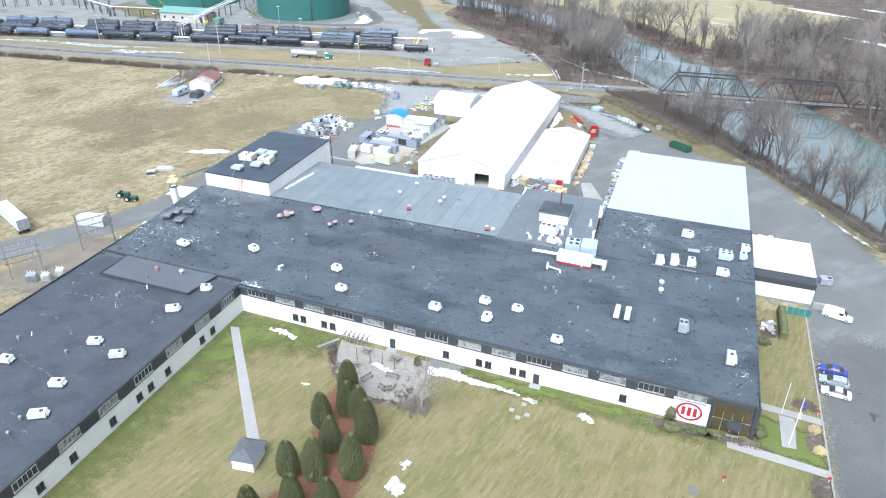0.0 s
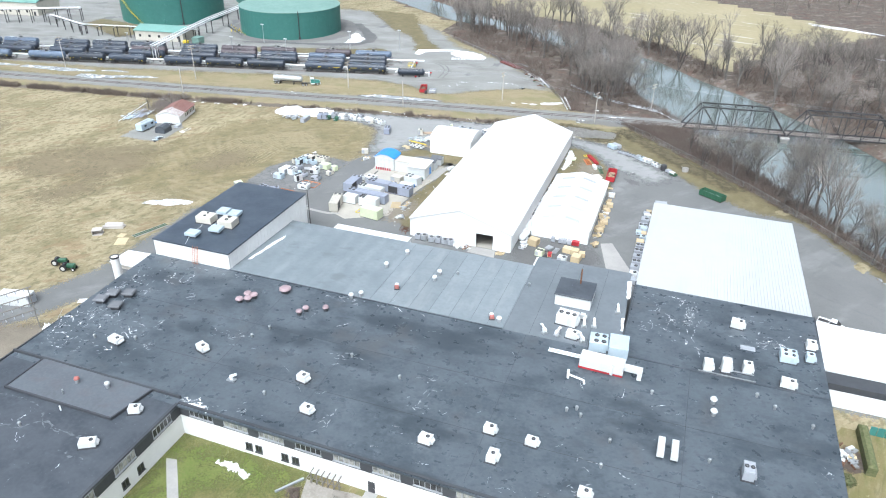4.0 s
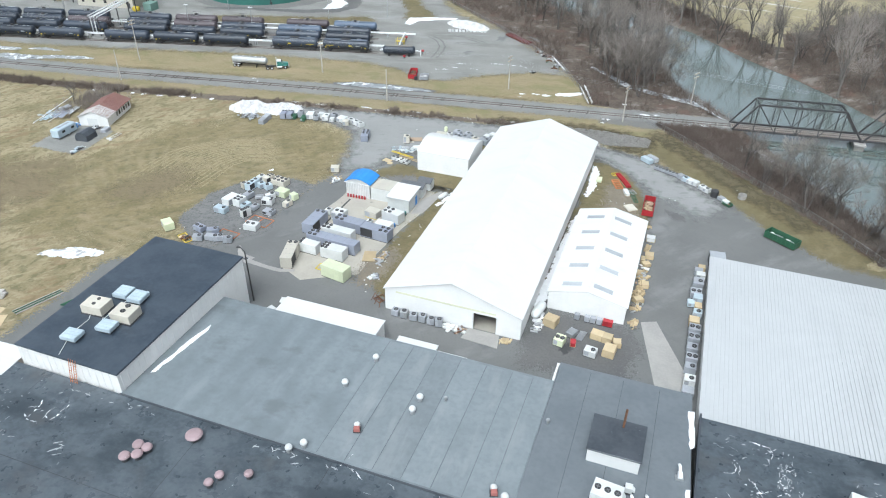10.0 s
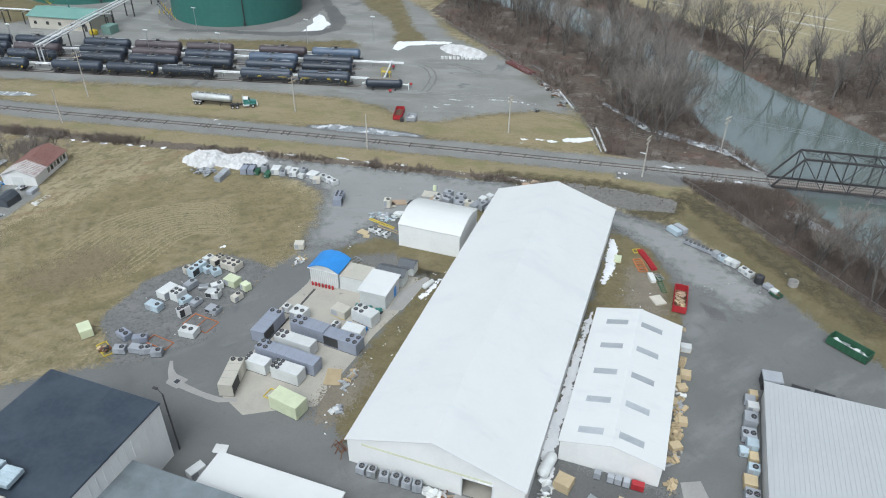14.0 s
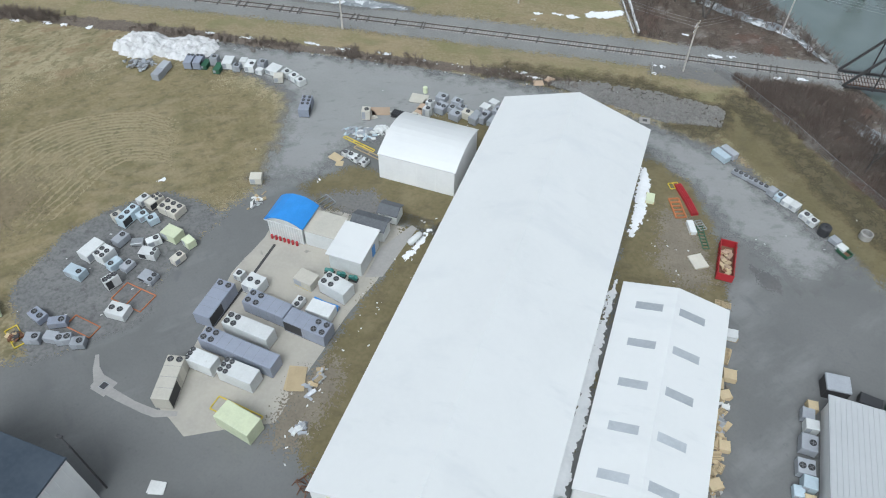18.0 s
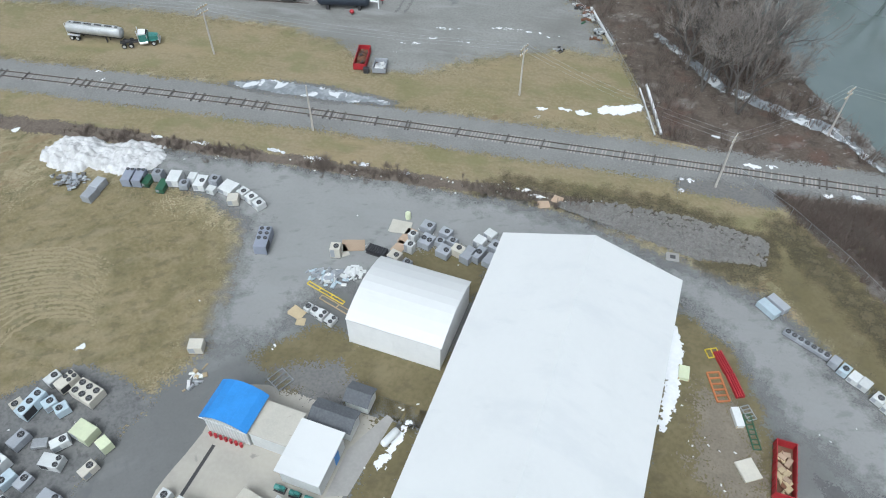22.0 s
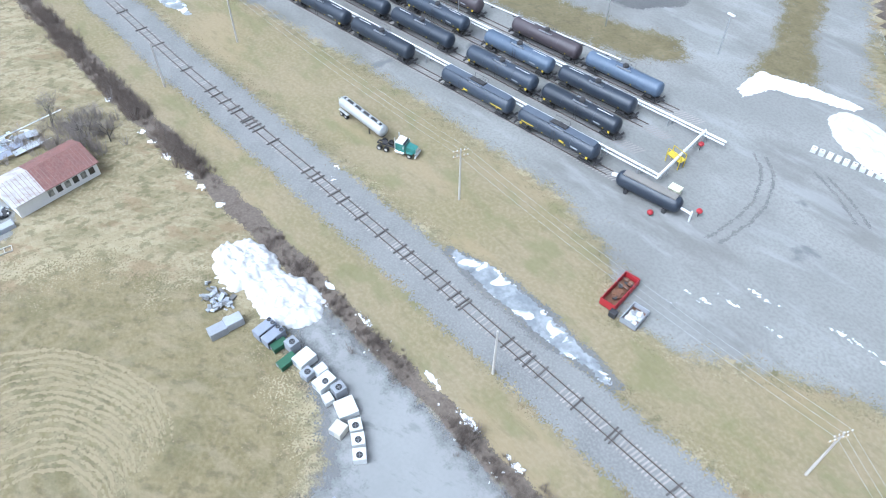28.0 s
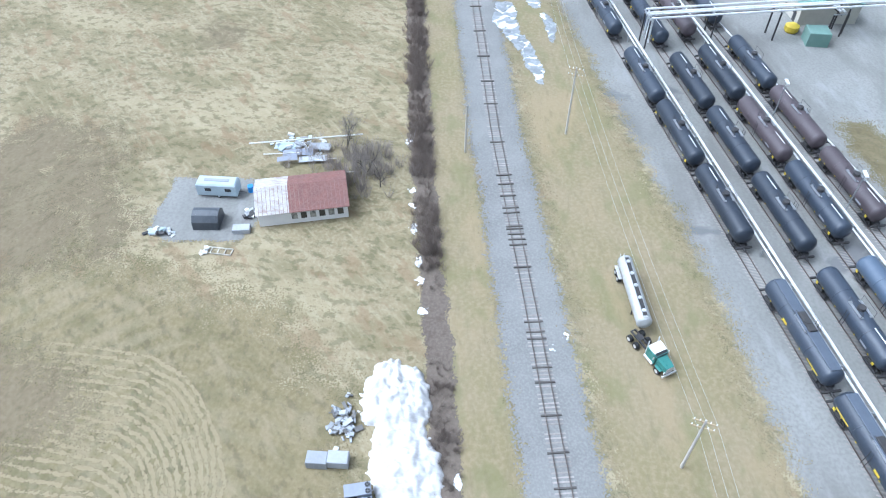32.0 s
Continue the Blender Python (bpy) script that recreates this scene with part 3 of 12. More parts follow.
# ---- mesh tools ----
class Shape:
    """Vertices and faces gathered by hand; becomes one mesh."""

    def __init__(self):
        self.v, self.f, self.mi = [], [], []

    def add(self, verts, faces, mi=0):
        k = len(self.v)
        self.v += [tuple(p) for p in verts]
        self.f += [tuple(i + k for i in face) for face in faces]
        self.mi += [mi] * len(faces)
        return self

    def box(self, x0, y0, z0, x1, y1, z1, mi=0, bevel=0.0):
        if bevel:
            b = min(bevel, (x1 - x0) * 0.45, (y1 - y0) * 0.45, (z1 - z0) * 0.45)
            low = [(x0, y0), (x1, y0), (x1, y1), (x0, y1)]
            top = [(x0 + b, y0 + b), (x1 - b, y0 + b), (x1 - b, y1 - b), (x0 + b, y1 - b)]
            vs = [(x, y, z0) for x, y in low] + [(x, y, z1 - b) for x, y in low] + [(x, y, z1) for x, y in top]
            fs = [(3, 2, 1, 0)] + [(i, (i + 1) % 4, 4 + (i + 1) % 4, 4 + i) for i in range(4)]
            fs += [(4 + i, 4 + (i + 1) % 4, 8 + (i + 1) % 4, 8 + i) for i in range(4)] + [(8, 9, 10, 11)]
            return self.add(vs, fs, mi)
        vs = [(x, y, z) for z in (z0, z1) for x, y in ((x0, y0), (x1, y0), (x1, y1), (x0, y1))]
        return self.add(vs, [(3, 2, 1, 0), (4, 5, 6, 7), (0, 1, 5, 4), (1, 2, 6, 5), (2, 3, 7, 6), (3, 0, 4, 7)], mi)

    def cyl(self, a, b, r0, r1=None, n=8, mi=0, caps=True):
        a, b = Vector(a), Vector(b)
        r1 = r0 if r1 is None else r1
        d = (b - a).normalized()
        u = d.orthogonal().normalized()
        w = d.cross(u)
        ring = [(u * math.cos(t) + w * math.sin(t)) for t in (2 * math.pi * i / n for i in range(n))]
        vs = [a + e * r0 for e in ring] + [b + e * r1 for e in ring]
        fs = [(i, (i + 1) % n, n + (i + 1) % n, n + i) for i in range(n)]
        if caps:
            fs += [tuple(range(n - 1, -1, -1)), tuple(range(n, 2 * n))]
        return self.add(vs, fs, mi)

    def lathe(self, profile, centre=(0, 0, 0), n=16, axis="z", mi=0):
        """profile: (radius, height) pairs from one end to the other."""
        vs, fs = [], []
        for r, z in profile:
            for i in range(n):
                c, s = math.cos(2 * math.pi * i / n) * r, math.sin(2 * math.pi * i / n) * r
                p = (c, s, z) if axis == "z" else (z, c, s)
                vs.append((p[0] + centre[0], p[1] + centre[1], p[2] + centre[2]))
        for j in range(len(profile) - 1):
            fs += [(j * n + i, j * n + (i + 1) % n, (j + 1) * n + (i + 1) % n, (j + 1) * n + i) for i in range(n)]
        fs += [tuple(range(n - 1, -1, -1)), tuple((len(profile) - 1) * n + i for i in range(n))]
        return self.add(vs, fs, mi)

    def prism(self, outline, z0, z1, mi=0):
        """A wall-sided block over a convex outline; z0 and z1 numbers or one per corner."""
        n = len(outline)
        lo = z0 if hasattr(z0, "__len__") else [z0] * n
        hi = z1 if hasattr(z1, "__len__") else [z1] * n
        vs = [(x, y, z) for (x, y), z in zip(outline, lo)] + [(x, y, z) for (x, y), z in zip(outline, hi)]
        fs = [tuple(range(n - 1, -1, -1)), tuple(range(n, 2 * n))] + [(i, (i + 1) % n, n + (i + 1) % n, n + i) for i in range(n)]
        return self.add(vs, fs, mi)

    def quad(self, a, b, c, d, mi=0):
        return self.add([a, b, c, d], [(0, 1, 2, 3)], mi)

    def slab(self, a, b, c, d, t, mi=0):
        """A plate of thickness t below the four corners."""
        lo = [(p[0], p[1], p[2] - t) for p in (a, b, c, d)]
        return self.add([*lo, a, b, c, d], [(3, 2, 1, 0), (4, 5, 6, 7), (0, 1, 5, 4), (1, 2, 6, 5), (2, 3, 7, 6), (3, 0, 4, 7)], mi)

    def mesh(self, name, mats, smooth=False):
        me = bpy.data.meshes.new(name)
        me.from_pydata(self.v, [], self.f)
        for m in mats:
            me.materials.append(m)
        if len(mats) > 1:
            me.polygons.foreach_set("material_index", self.mi)
        if smooth:
            me.polygons.foreach_set("use_smooth", [True] * len(me.polygons))
        me.update()
        return me


def part(name, shape, mats, parent=None, label="", smooth=False, m=None):
    """One mesh object, under its thing or part where a parent is given."""
    mats = mats if isinstance(mats, (list, tuple)) else [mats]
    data = shape if isinstance(shape, bpy.types.Mesh) else shape.mesh(name, mats, smooth)
    ob = new(name, data)
    if parent is not None:
        ob.parent = parent
    if m is not None:
        ob.matrix_basis = m
    return tagged(ob, label)


def thing(name, label, category, m=None, group="", kind=""):
    ob = new(name)
    ob.empty_display_size = 0.3
    if m is not None:
        ob.matrix_basis = m
    return tagged(ob, label, category, group, kind)


def ragged(poly, step=1.5, rough=0.5, seed=0, size=4.0):
    """The outline of a ground patch with an uneven edge."""
    out = []
    for i, (x0, y0) in enumerate(poly):
        x1, y1 = poly[(i + 1) % len(poly)]
        n = max(1, int(math.hypot(x1 - x0, y1 - y0) / step))
        for k in range(n):
            x, y = x0 + (x1 - x0) * k / n, y0 + (y1 - y0) * k / n
            q = Vector((x / size, y / size, seed * 7.3))
            q2 = Vector((x / size * 4, y / size * 4, seed * 7.3 + 3))
            out.append((x + rough * (noise.noise(q) + 0.6 * noise.noise(q2)), y + rough * (noise.noise(q + Vector((9, 4, 2))) + 0.6 * noise.noise(q2 + Vector((5, 5, 5))))))
    return out


def patch(name, poly, z, mat, label="", category="", kind="structure", rough=0.5, seed=0, step=1.5, parent=None, verge=1.3):
    """A sheet of ground cover slightly above what it lies on; soft-edged ones carry the distance from the edge as 'verge'."""
    pts = ragged(poly, step, rough, seed) if rough else list(poly)
    me = bpy.data.meshes.new(name)
    if rough and mat.get("soft_edge"):
        a = np.array(pts)
        b = np.roll(a, -1, 0)
        cell = min(1.5, max(0.3, verge * 0.5)) if kind == "stuff" else max(0.7, min(2.0, verge * 0.6))
        lo, hi = a.min(0) - verge, a.max(0) + verge
        gx, gy = np.arange(lo[0], hi[0] + cell, cell), np.arange(lo[1], hi[1] + cell, cell)
        X, Y = np.meshgrid(gx, gy)
        near, inside = np.full(X.shape, 1e9), np.zeros(X.shape, bool)
        for (x0, y0), (x1, y1) in zip(a, b):
            dx, dy = x1 - x0, y1 - y0
            t = np.clip(((X - x0) * dx + (Y - y0) * dy) / (dx * dx + dy * dy + 1e-9), 0, 1)
            near = np.minimum(near, np.hypot(X - x0 - t * dx, Y - y0 - t * dy))
            if y0 != y1:
                inside ^= ((y0 > Y) != (y1 > Y)) & (X < dx * (Y - y0) / dy + x0)
        dist = np.where(inside, near, -near)
        fade = np.clip(0.5 - dist / verge, 0, 1.2)
        keep = (fade < 1.0)
        keep = keep[:-1, :-1] | keep[1:, :-1] | keep[:-1, 1:] | keep[1:, 1:]
        jj, ii = np.nonzero(keep)
        w = len(gx)
        quads = np.stack([jj * w + ii, jj * w + ii + 1, (jj + 1) * w + ii + 1, (jj + 1) * w + ii], 1)
        used, flat = np.unique(quads, return_inverse=True)
        co = np.stack([X.ravel()[used], Y.ravel()[used], np.full(len(used), z)], 1)
        me.from_pydata(co.tolist(), [], flat.reshape(-1, 4).tolist())
        me.attributes.new("verge", "FLOAT", "POINT").data.foreach_set("value", fade.ravel()[used].astype(np.float32))
    else:
        bm = bmesh.new()
        face = bm.faces.new([bm.verts.new((x, y, z)) for x, y in pts])
        face.normal_update()
        if face.normal.z < 0:
            face.normal_flip()
        bmesh.ops.triangulate(bm, faces=[face])
        bm.to_mesh(me)
        bm.free()
    me.materials.append(mat)
    ob = new(name, me)
    if parent is not None:
        ob.parent = parent
        return tagged(ob, label)
    return tagged(ob, label, category, kind=kind)


def blob(cx, cy, rx, ry, turn=0.0, n=14, wobble=0.35, seed=0):
    """An uneven closed outline round a point."""
    rng = random.Random(seed * 131 + 7)
    ks = [1 + wobble * rng.uniform(-1, 1) for _ in range(n)]
    c, s = math.cos(turn), math.sin(turn)
    out = []
    for i in range(n):
        a = 2 * math.pi * i / n
        x, y = rx * ks[i] * math.cos(a), ry * ks[i] * math.sin(a)
        out.append((cx + c * x - s * y, cy + s * x + c * y))
    return out


def ribbon(points, half):
    """The outline of a band along a line."""
    left, right = [], []
    for i, p in enumerate(points):
        a, b = Vector(points[max(i - 1, 0)]), Vector(points[min(i + 1, len(points) - 1)])
        d = (b - a).normalized()
        h = half[i] if hasattr(half, "__len__") else half
        left.append((p[0] - d.y * h, p[1] + d.x * h))
        right.append((p[0] + d.y * h, p[1] - d.x * h))
    return left + right[::-1]


# ---- land: ground, river, pavements ----
RIVER = [(-300, 450, 12), (-190, 360, 12), (-117, 303, 12), (-67, 263, 12), (-20, 243, 12), (8, 217, 13), (31, 196, 14), (47, 171, 16.5), (60, 151, 21), (71, 136, 21.5), (91, 107, 22.5), (106, 80, 23), (118, 60, 22), (134, 30, 22), (152, 0, 22), (166, -45, 23), (186, -105, 25), (214, -180, 26)]
RAIL = [(-520, 22), (-400, 40.5), (-300, 56), (-198, 70.3), (-158, 76.2), (-130, 80.3), (-88.5, 87.6), (-56, 93.0), (-16, 99.0), (20, 104.1), (51, 108.4), (130, 119.5), (260, 137), (420, 160)]


def along(line, x):
    for (x0, y0), (x1, y1) in zip(line, line[1:]):
        if x0 <= x <= x1:
            return y0 + (y1 - y0) * (x - x0) / (x1 - x0)
    return line[-1][1]


def river_gap(x, y):
    """Metres from a point to the river's edge; negative in the water."""
    best = 1e9
    for (x0, y0, h0), (x1, y1, h1) in zip(RIVER, RIVER[1:]):
        dx, dy = x1 - x0, y1 - y0
        t = min(1, max(0, ((x - x0) * dx + (y - y0) * dy) / (dx * dx + dy * dy)))
        best = min(best, math.hypot(x - x0 - t * dx, y - y0 - t * dy) - (h0 + t * (h1 - h0)))
    return best


def smooth(v, lo, hi):
    t = min(1, max(0, (v - lo) / (hi - lo)))
    return t * t * (3 - 2 * t)


def side_of_river(x, y):
    """True beyond the river, seen from the factory."""
    best, side = 1e9, False
    for (x0, y0, _), (x1, y1, _) in zip(RIVER, RIVER[1:]):
        dx, dy = x1 - x0, y1 - y0
        t = min(1, max(0, ((x - x0) * dx + (y - y0) * dy) / (dx * dx + dy * dy)))
        d = math.hypot(x - x0 - t * dx, y - y0 - t * dy)
        if d < best:
            best, side = d, dx * (y - y0) - dy * (x - x0) > 0
    return side


FENCE = [(-60, 205), (-24, 170.5), (4, 139.5), (13.5, 121), (18.3, 110.2)]
FENCE_EAST = [(31, 105), (40, 98.1), (48, 90.5), (55.5, 82), (67.2, 70), (78.5, 58), (92, 41), (105, 22), (117, 2), (128, -25), (140, -70)]


def ground_kind(x, y):
    gap = river_gap(x, y)
    far = side_of_river(x, y)
    if not far and x > -70:
        if y < 110 and gap < 60 and y > along([(-70, 400), (18, 113), (31, 107), *FENCE_EAST[1:], (300, -500)], x) - 1:
            return 1
        if y >= 108 and x > -70 and y > along([(-70, 216), *FENCE[1:], (60, 112), (61, 60), (400, -400)], x):
            return 1
    if gap < 7 + 4 * noise.noise(Vector((x / 14, y / 14, 3))):
        return 1
    if far:
        n = noise.noise(Vector((x / 60, y / 60, 1)))
        crop = gap < 140 and y > 150 + 0.1 * x and x < 330 and (x < 75 or y > 207 + 1.25 * (x - 75))
        return 2 if crop and gap + 8 * n > 15 else 1
    return 0


xs = np.concatenate([[-3200, -1700, -900], np.arange(-520, -100, 9.0), np.arange(-100, 200, 3.0), np.arange(200, 520, 9.0), [900, 1700, 3200]])
ys = np.concatenate([[-2600, -1200, -600, -380], np.arange(-260, -140, 10.0), np.arange(-140, -40, 4.0), np.arange(-40, 320, 3.0), np.arange(320, 620, 9.0), [800, 1300, 2200, 3600]])
land = Shape()
for y in ys:
    for x in xs:
        g = river_gap(x, y) if -260 < x < 420 and -200 < y < 560 else 99
        n = noise.noise(Vector((x / 9, y / 9, 0)))
        drop = -3.4 * (1 - smooth(g, -4, 7 + 2 * n))
        land.v.append((float(x), float(y), float(drop + (0.0 if g > 12 else 0.12 * n))))
w = len(xs)
for j in range(len(ys) - 1):
    for i in range(w - 1):
        land.f.append((j * w + i, j * w + i + 1, (j + 1) * w + i + 1, (j + 1) * w + i))
        land.mi.append(ground_kind((xs[i] + xs[i + 1]) / 2, (ys[j] + ys[j + 1]) / 2))
ground = part("ground", land, [M["field"], M["bank"], M["cropland"]], label="dry winter grassland with brown river banks and stubble field", smooth=True)
tagged(ground, category="ground", kind="structure")
wat = Shape().quad((-260, -300, -2.3), (520, -300, -2.3), (520, 600, -2.3), (-260, 600, -2.3))
water = tagged(part("water", wat, M["water"], label="slow green-grey river water reflecting the pale sky"), category="river", kind="structure")

YARD = [(-125, -150), (-92, -97), (-75.3, -70.6), (-68, -59.4), (-62, -51.6), (-57.5, -40), (-57, -5.6), (-46.8, 2.8), (-37.9, 11), (-35.2, 32.9), (-31.9, 45.6), (-34.2, 60.6), (-39.2, 66.5), (-48, 69.5), (-58.6, 71), (-66, 72.5),
        (-68.5, 76.8), (-46, 80.5), (-29, 82.6), (-11, 85), (2, 86), (13.5, 84.4), (24, 82.2), (37.6, 80), (57.5, 63), (66, 53), (77, 44.5), (90, 42), (103, 20), (116, -7), (128, -40), (134, -80), (138, -170),
        (97.8, -170), (97.8, -32), (60, -30), (-30, -30), (-43.5, -40), (-46, -48), (-53, -51), (-55, -57.3), (-60.3, -66.5), (-68.2, -77), (-84, -102), (-116, -154)]
pavement = patch("pavement", YARD, 0.03, M["asphalt"], "worn grey asphalt yard, lane and car park round the factory", "pavement", rough=0.7, seed=1, verge=3.2)
patch("gravel_apron", [(-54, 12), (-54, 24), (-52.4, 29.2), (-49.1, 34.1), (-45.8, 37.9), (-38.1, 37.4), (-33.4, 36.4), (-34.9, 27.9), (-34.9, 20.2), (-32.9, 15.9), (-36, 11.1), (-40.3, 7), (-44, 3.6)], 0.045, M["apron_gravel"], "dark stony gravel apron under the stored units", "gravel", seed=2, rough=0.7, verge=1.6)
patch("concrete_pad", [(-26.6, 26.5), (-25.6, 34.3), (-26.2, 41.2), (-21.5, 43), (-6.2, 43.6), (-6.3, 32.4), (-7.6, 26.1), (-8.8, 13), (-9, 7.6), (-18.5, 2.2), (-23.5, 4.2), (-24.6, 14)], 0.05, M["concrete"], "pale concrete pad under the big chillers", "pavement", seed=3, rough=0.12)
for k, poly in enumerate(([(-26, 46), (-19.5, 54.5), (-14.8, 53.5), (-1.6, 53.5), (-0.2, 60), (-0.2, 44), (-6, 44.2), (-20, 43.2)], [(-6.3, 44), (-0.2, 44), (-0.2, 3), (-3.5, 3.5), (-8.4, 9), (-8.2, 13), (-7, 26), (-5.8, 32.4)],
                          [(25.4, 74), (33.6, 69.4), (39.3, 58), (40.8, 50.5), (41, 43), (26.5, 42.5), (26, 13), (25.4, 13)])):
    patch("grass_verge", poly, 0.06, M["olive_grass"], "patchy dry grass verge beside the sheds", "grass", seed=10 + k, rough=0.6, verge=2.4)
patch("worn_lane", [(-66, 74.4), (-46, 79.8), (-11, 84.2), (10, 84.6), (24, 81), (37, 78.6), (48, 69), (58, 59), (52, 54), (42, 60), (36, 67), (28, 74), (20, 76.6), (0, 75.6), (-1, 67), (-14, 64), (-22, 60), (-25, 50), (-31, 45), (-33.5, 46), (-34.8, 58), (-39.4, 67.6), (-48, 71.2), (-60, 73)], 0.042, M["pale_asphalt"], "paler worn asphalt lane north of the sheds", "lane", seed=44, rough=1.2, verge=5)
patch("dirt_patch", [(-22, 46), (-14, 49), (-9, 45.6), (-12, 43.4), (-20, 43.6)], 0.075, M["dark_gravel"], "bare stony ground behind the huts", "ground", seed=15, rough=0.6, verge=3)
patch("dirt_patch", [(-9.5, 12), (-6.5, 20), (-3.8, 16), (-4.5, 4), (-8.6, 5)], 0.075, M["dirt"], "bare trodden dirt beside the long shed", "ground", seed=16, rough=0.6, verge=4)
patch("grass_verge", [(-14, 64.6), (-1, 64.6), (-0.6, 72.6), (-5, 74), (-11, 72), (-15, 69)], 0.066, M["olive_grass"], "trampled brown grass among the stored units", "grass", seed=46, rough=0.8, verge=3)
patch("dirt_patch", [(30, 62), (36, 60), (39.5, 50), (36, 46), (31, 50)], 0.075, M["dirt"], "worn ground under scrap by the long shed", "ground", seed=17, rough=0.8, verge=5)
patch("car_park", [(97.9, -168), (97.9, -48), (104, -40), (114, -44), (124, -66), (130, -100), (132, -168)], 0.04, M["dark_asphalt"], "dark patched asphalt of the car park", "pavement", seed=45, rough=1.0, verge=6)
patch("dark_apron", [(26.5, -6), (43, -4), (44.5, 5), (42, 10), (26.5, 10.4), (25.4, 2)], 0.05, M["dark_asphalt"], "oil-dark asphalt before the skylit shed", "pavement", seed=18, rough=0.8, verge=5)
patch("asphalt_repair", [(43.9, 54.4), (48.1, 53.7), (49.0, 50.6), (46.3, 51.1)], 0.05, M["dark_asphalt"], "dark asphalt repair", "pavement", seed=19, rough=0.3)
patch("concrete_strip", [(43.8, 12.4), (46.4, 13.6), (53.2, -0.4), (53.2, -9.6), (49.4, -9.4)], 0.055, M["walk"], "grey concrete strip beside the metal-roofed hall", "pavement", rough=0)
# gravel north of the railway, round the loading rows and tanks
patch("gravel_yard", [(-420, 52), (-300, 75), (-220, 87), (-176, 93), (-136, 103), (-100, 112.4), (-60, 119.2), (-46, 116.5), (-38, 110), (-27, 114), (-20, 121), (-5, 130.5), (6, 132), (0, 142), (-24, 169), (-52, 188), (-70, 215), (-110, 250), (-420, 250)], 0.03, M["gravel"], "pale grey gravel of the rail loading yard", "gravel", seed=20, rough=1.2, step=3, verge=7)
for k, poly in enumerate(([(-250, 158), (-212, 140), (-206, 152), (-214, 165), (-250, 172)], [(-140, 143), (-139, 149), (-117.5, 155.5), (-96, 163), (-82, 169.5), (-76.5, 165), (-83, 156.5), (-97, 151), (-115, 146), (-132, 141.5)], [(-130, 255), (-92, 208), (-80, 199), (-72, 185), (-67, 171), (-57, 179), (-70, 196), (-100, 252)])):
    patch("grass_patch", poly, 0.05, M["olive_grass"], "green-brown grass between the gravel drives", "grass", seed=30 + k, rough=1.0, verge=5)
patch("mown_strip", [(-420, 44), (-300, 62), (-198, 76.5), (-158, 82.5), (-130, 86.5), (-88.5, 93.8), (-56, 99), (-16, 105), (17, 110.2), (9, 131), (-4, 129.5), (-19, 120.5), (-26, 113.5), (-37.5, 109), (-46, 115.5), (-60, 118.2), (-100, 111.2), (-136, 101.5), (-176, 91.5), (-230, 84), (-420, 50)], 0.04, M["mown"], "short dry grass strip with utility poles", "grass", seed=24, rough=0.9, verge=6.0)
south = [(x, y - 9.5) for x, y in RAIL[1:11]]
patch("mown_strip", ribbon(south, 5.0), 0.04, M["mown"], "short dry grass strip beside the railway", "grass", seed=25, rough=0.6, verge=3.5)
patch("rail_ballast", ribbon(RAIL[:11] + [(57, 109.2)], 4.6), 0.06, M["ballast"], "grey stone ballast along the single track", "ballast", seed=26, rough=0.5, verge=2.6)
patch("cinder_strip", ribbon([(22, 99.4), (34, 100.6), (46, 103.0), (56, 105.2)], [1.6, 2.2, 2.4, 1.6]), 0.066, M["dark_gravel"], "dark cinders beside the track near the bridge", "gravel", seed=27, rough=0.6, verge=2.2)
patch("field", [(-88, -2), (-92, 30), (-84, 56), (-72, 64), (-58, 68), (-44, 66), (-36, 60), (-33, 46), (-37, 32), (-48, 34), (-52, 14), (-58, -2)], 0.01, M["brown_field"], "browner trodden grass with mown rings", "grass", seed=48, rough=2.0, verge=16, step=4)
# rank, dark growth in the field and brown litter under the lineside bushes
for k, poly in enumerate(([(-117, 10), (-117, 18), (-110, 18), (-102, 17), (-94, 6), (-93, -4), (-100, -3), (-108, 3)], [(-124, 0), (-122, 11), (-112, 9), (-104, 5), (-106, -4), (-116, -6)], [(-104, 8), (-101, 18), (-92, 18), (-86, 13), (-90, 6), (-98, 3)], [(-76, 16), (-72, 30), (-66, 34), (-62, 26), (-68, 16)], [(-112, 16), (-100, 26), (-94, 24), (-104, 12)], [(-160, 20), (-158, 26), (-153, 25), (-155, 19)], [(-102, -14), (-96, -2), (-88, -6), (-94, -18)])):
    patch("rank_grass", poly, 0.0285 + 0.0015 * k, M["rank_grass"], "darker rank growth in the dry field", "grass", seed=50 + k, rough=2.2, verge=13, step=3)
litter = [(x, along(RAIL, x) - 13.4) for x in range(-300, 16, 6)]
patch("brush_strip", ribbon(litter, [1.9 if x < -60 else 1.3 for x, _ in litter]), 0.05, M["brush_litter"], "brown leaf litter and brush along the railway", "ground", seed=57, rough=0.9, verge=0.9)
for line, seed in ((FENCE_EAST[1:], 58), (FENCE, 59)):
    patch("brush_strip", ribbon([(x + 1.8, y + 1.4) for x, y in line], 2.4), 0.14, M["bank"], "brown litter and brush along the chain-link fence", "ground", seed=seed, rough=1.0, verge=3.0)
patch("grass_verge", ribbon([(x - 4.2, y - 4.2) for x, y in FENCE_EAST[1:9]], 6.6), 0.023, M["olive_grass"], "rough dry grass bank below the river fence", "grass", seed=60, rough=0.8, verge=3.5)
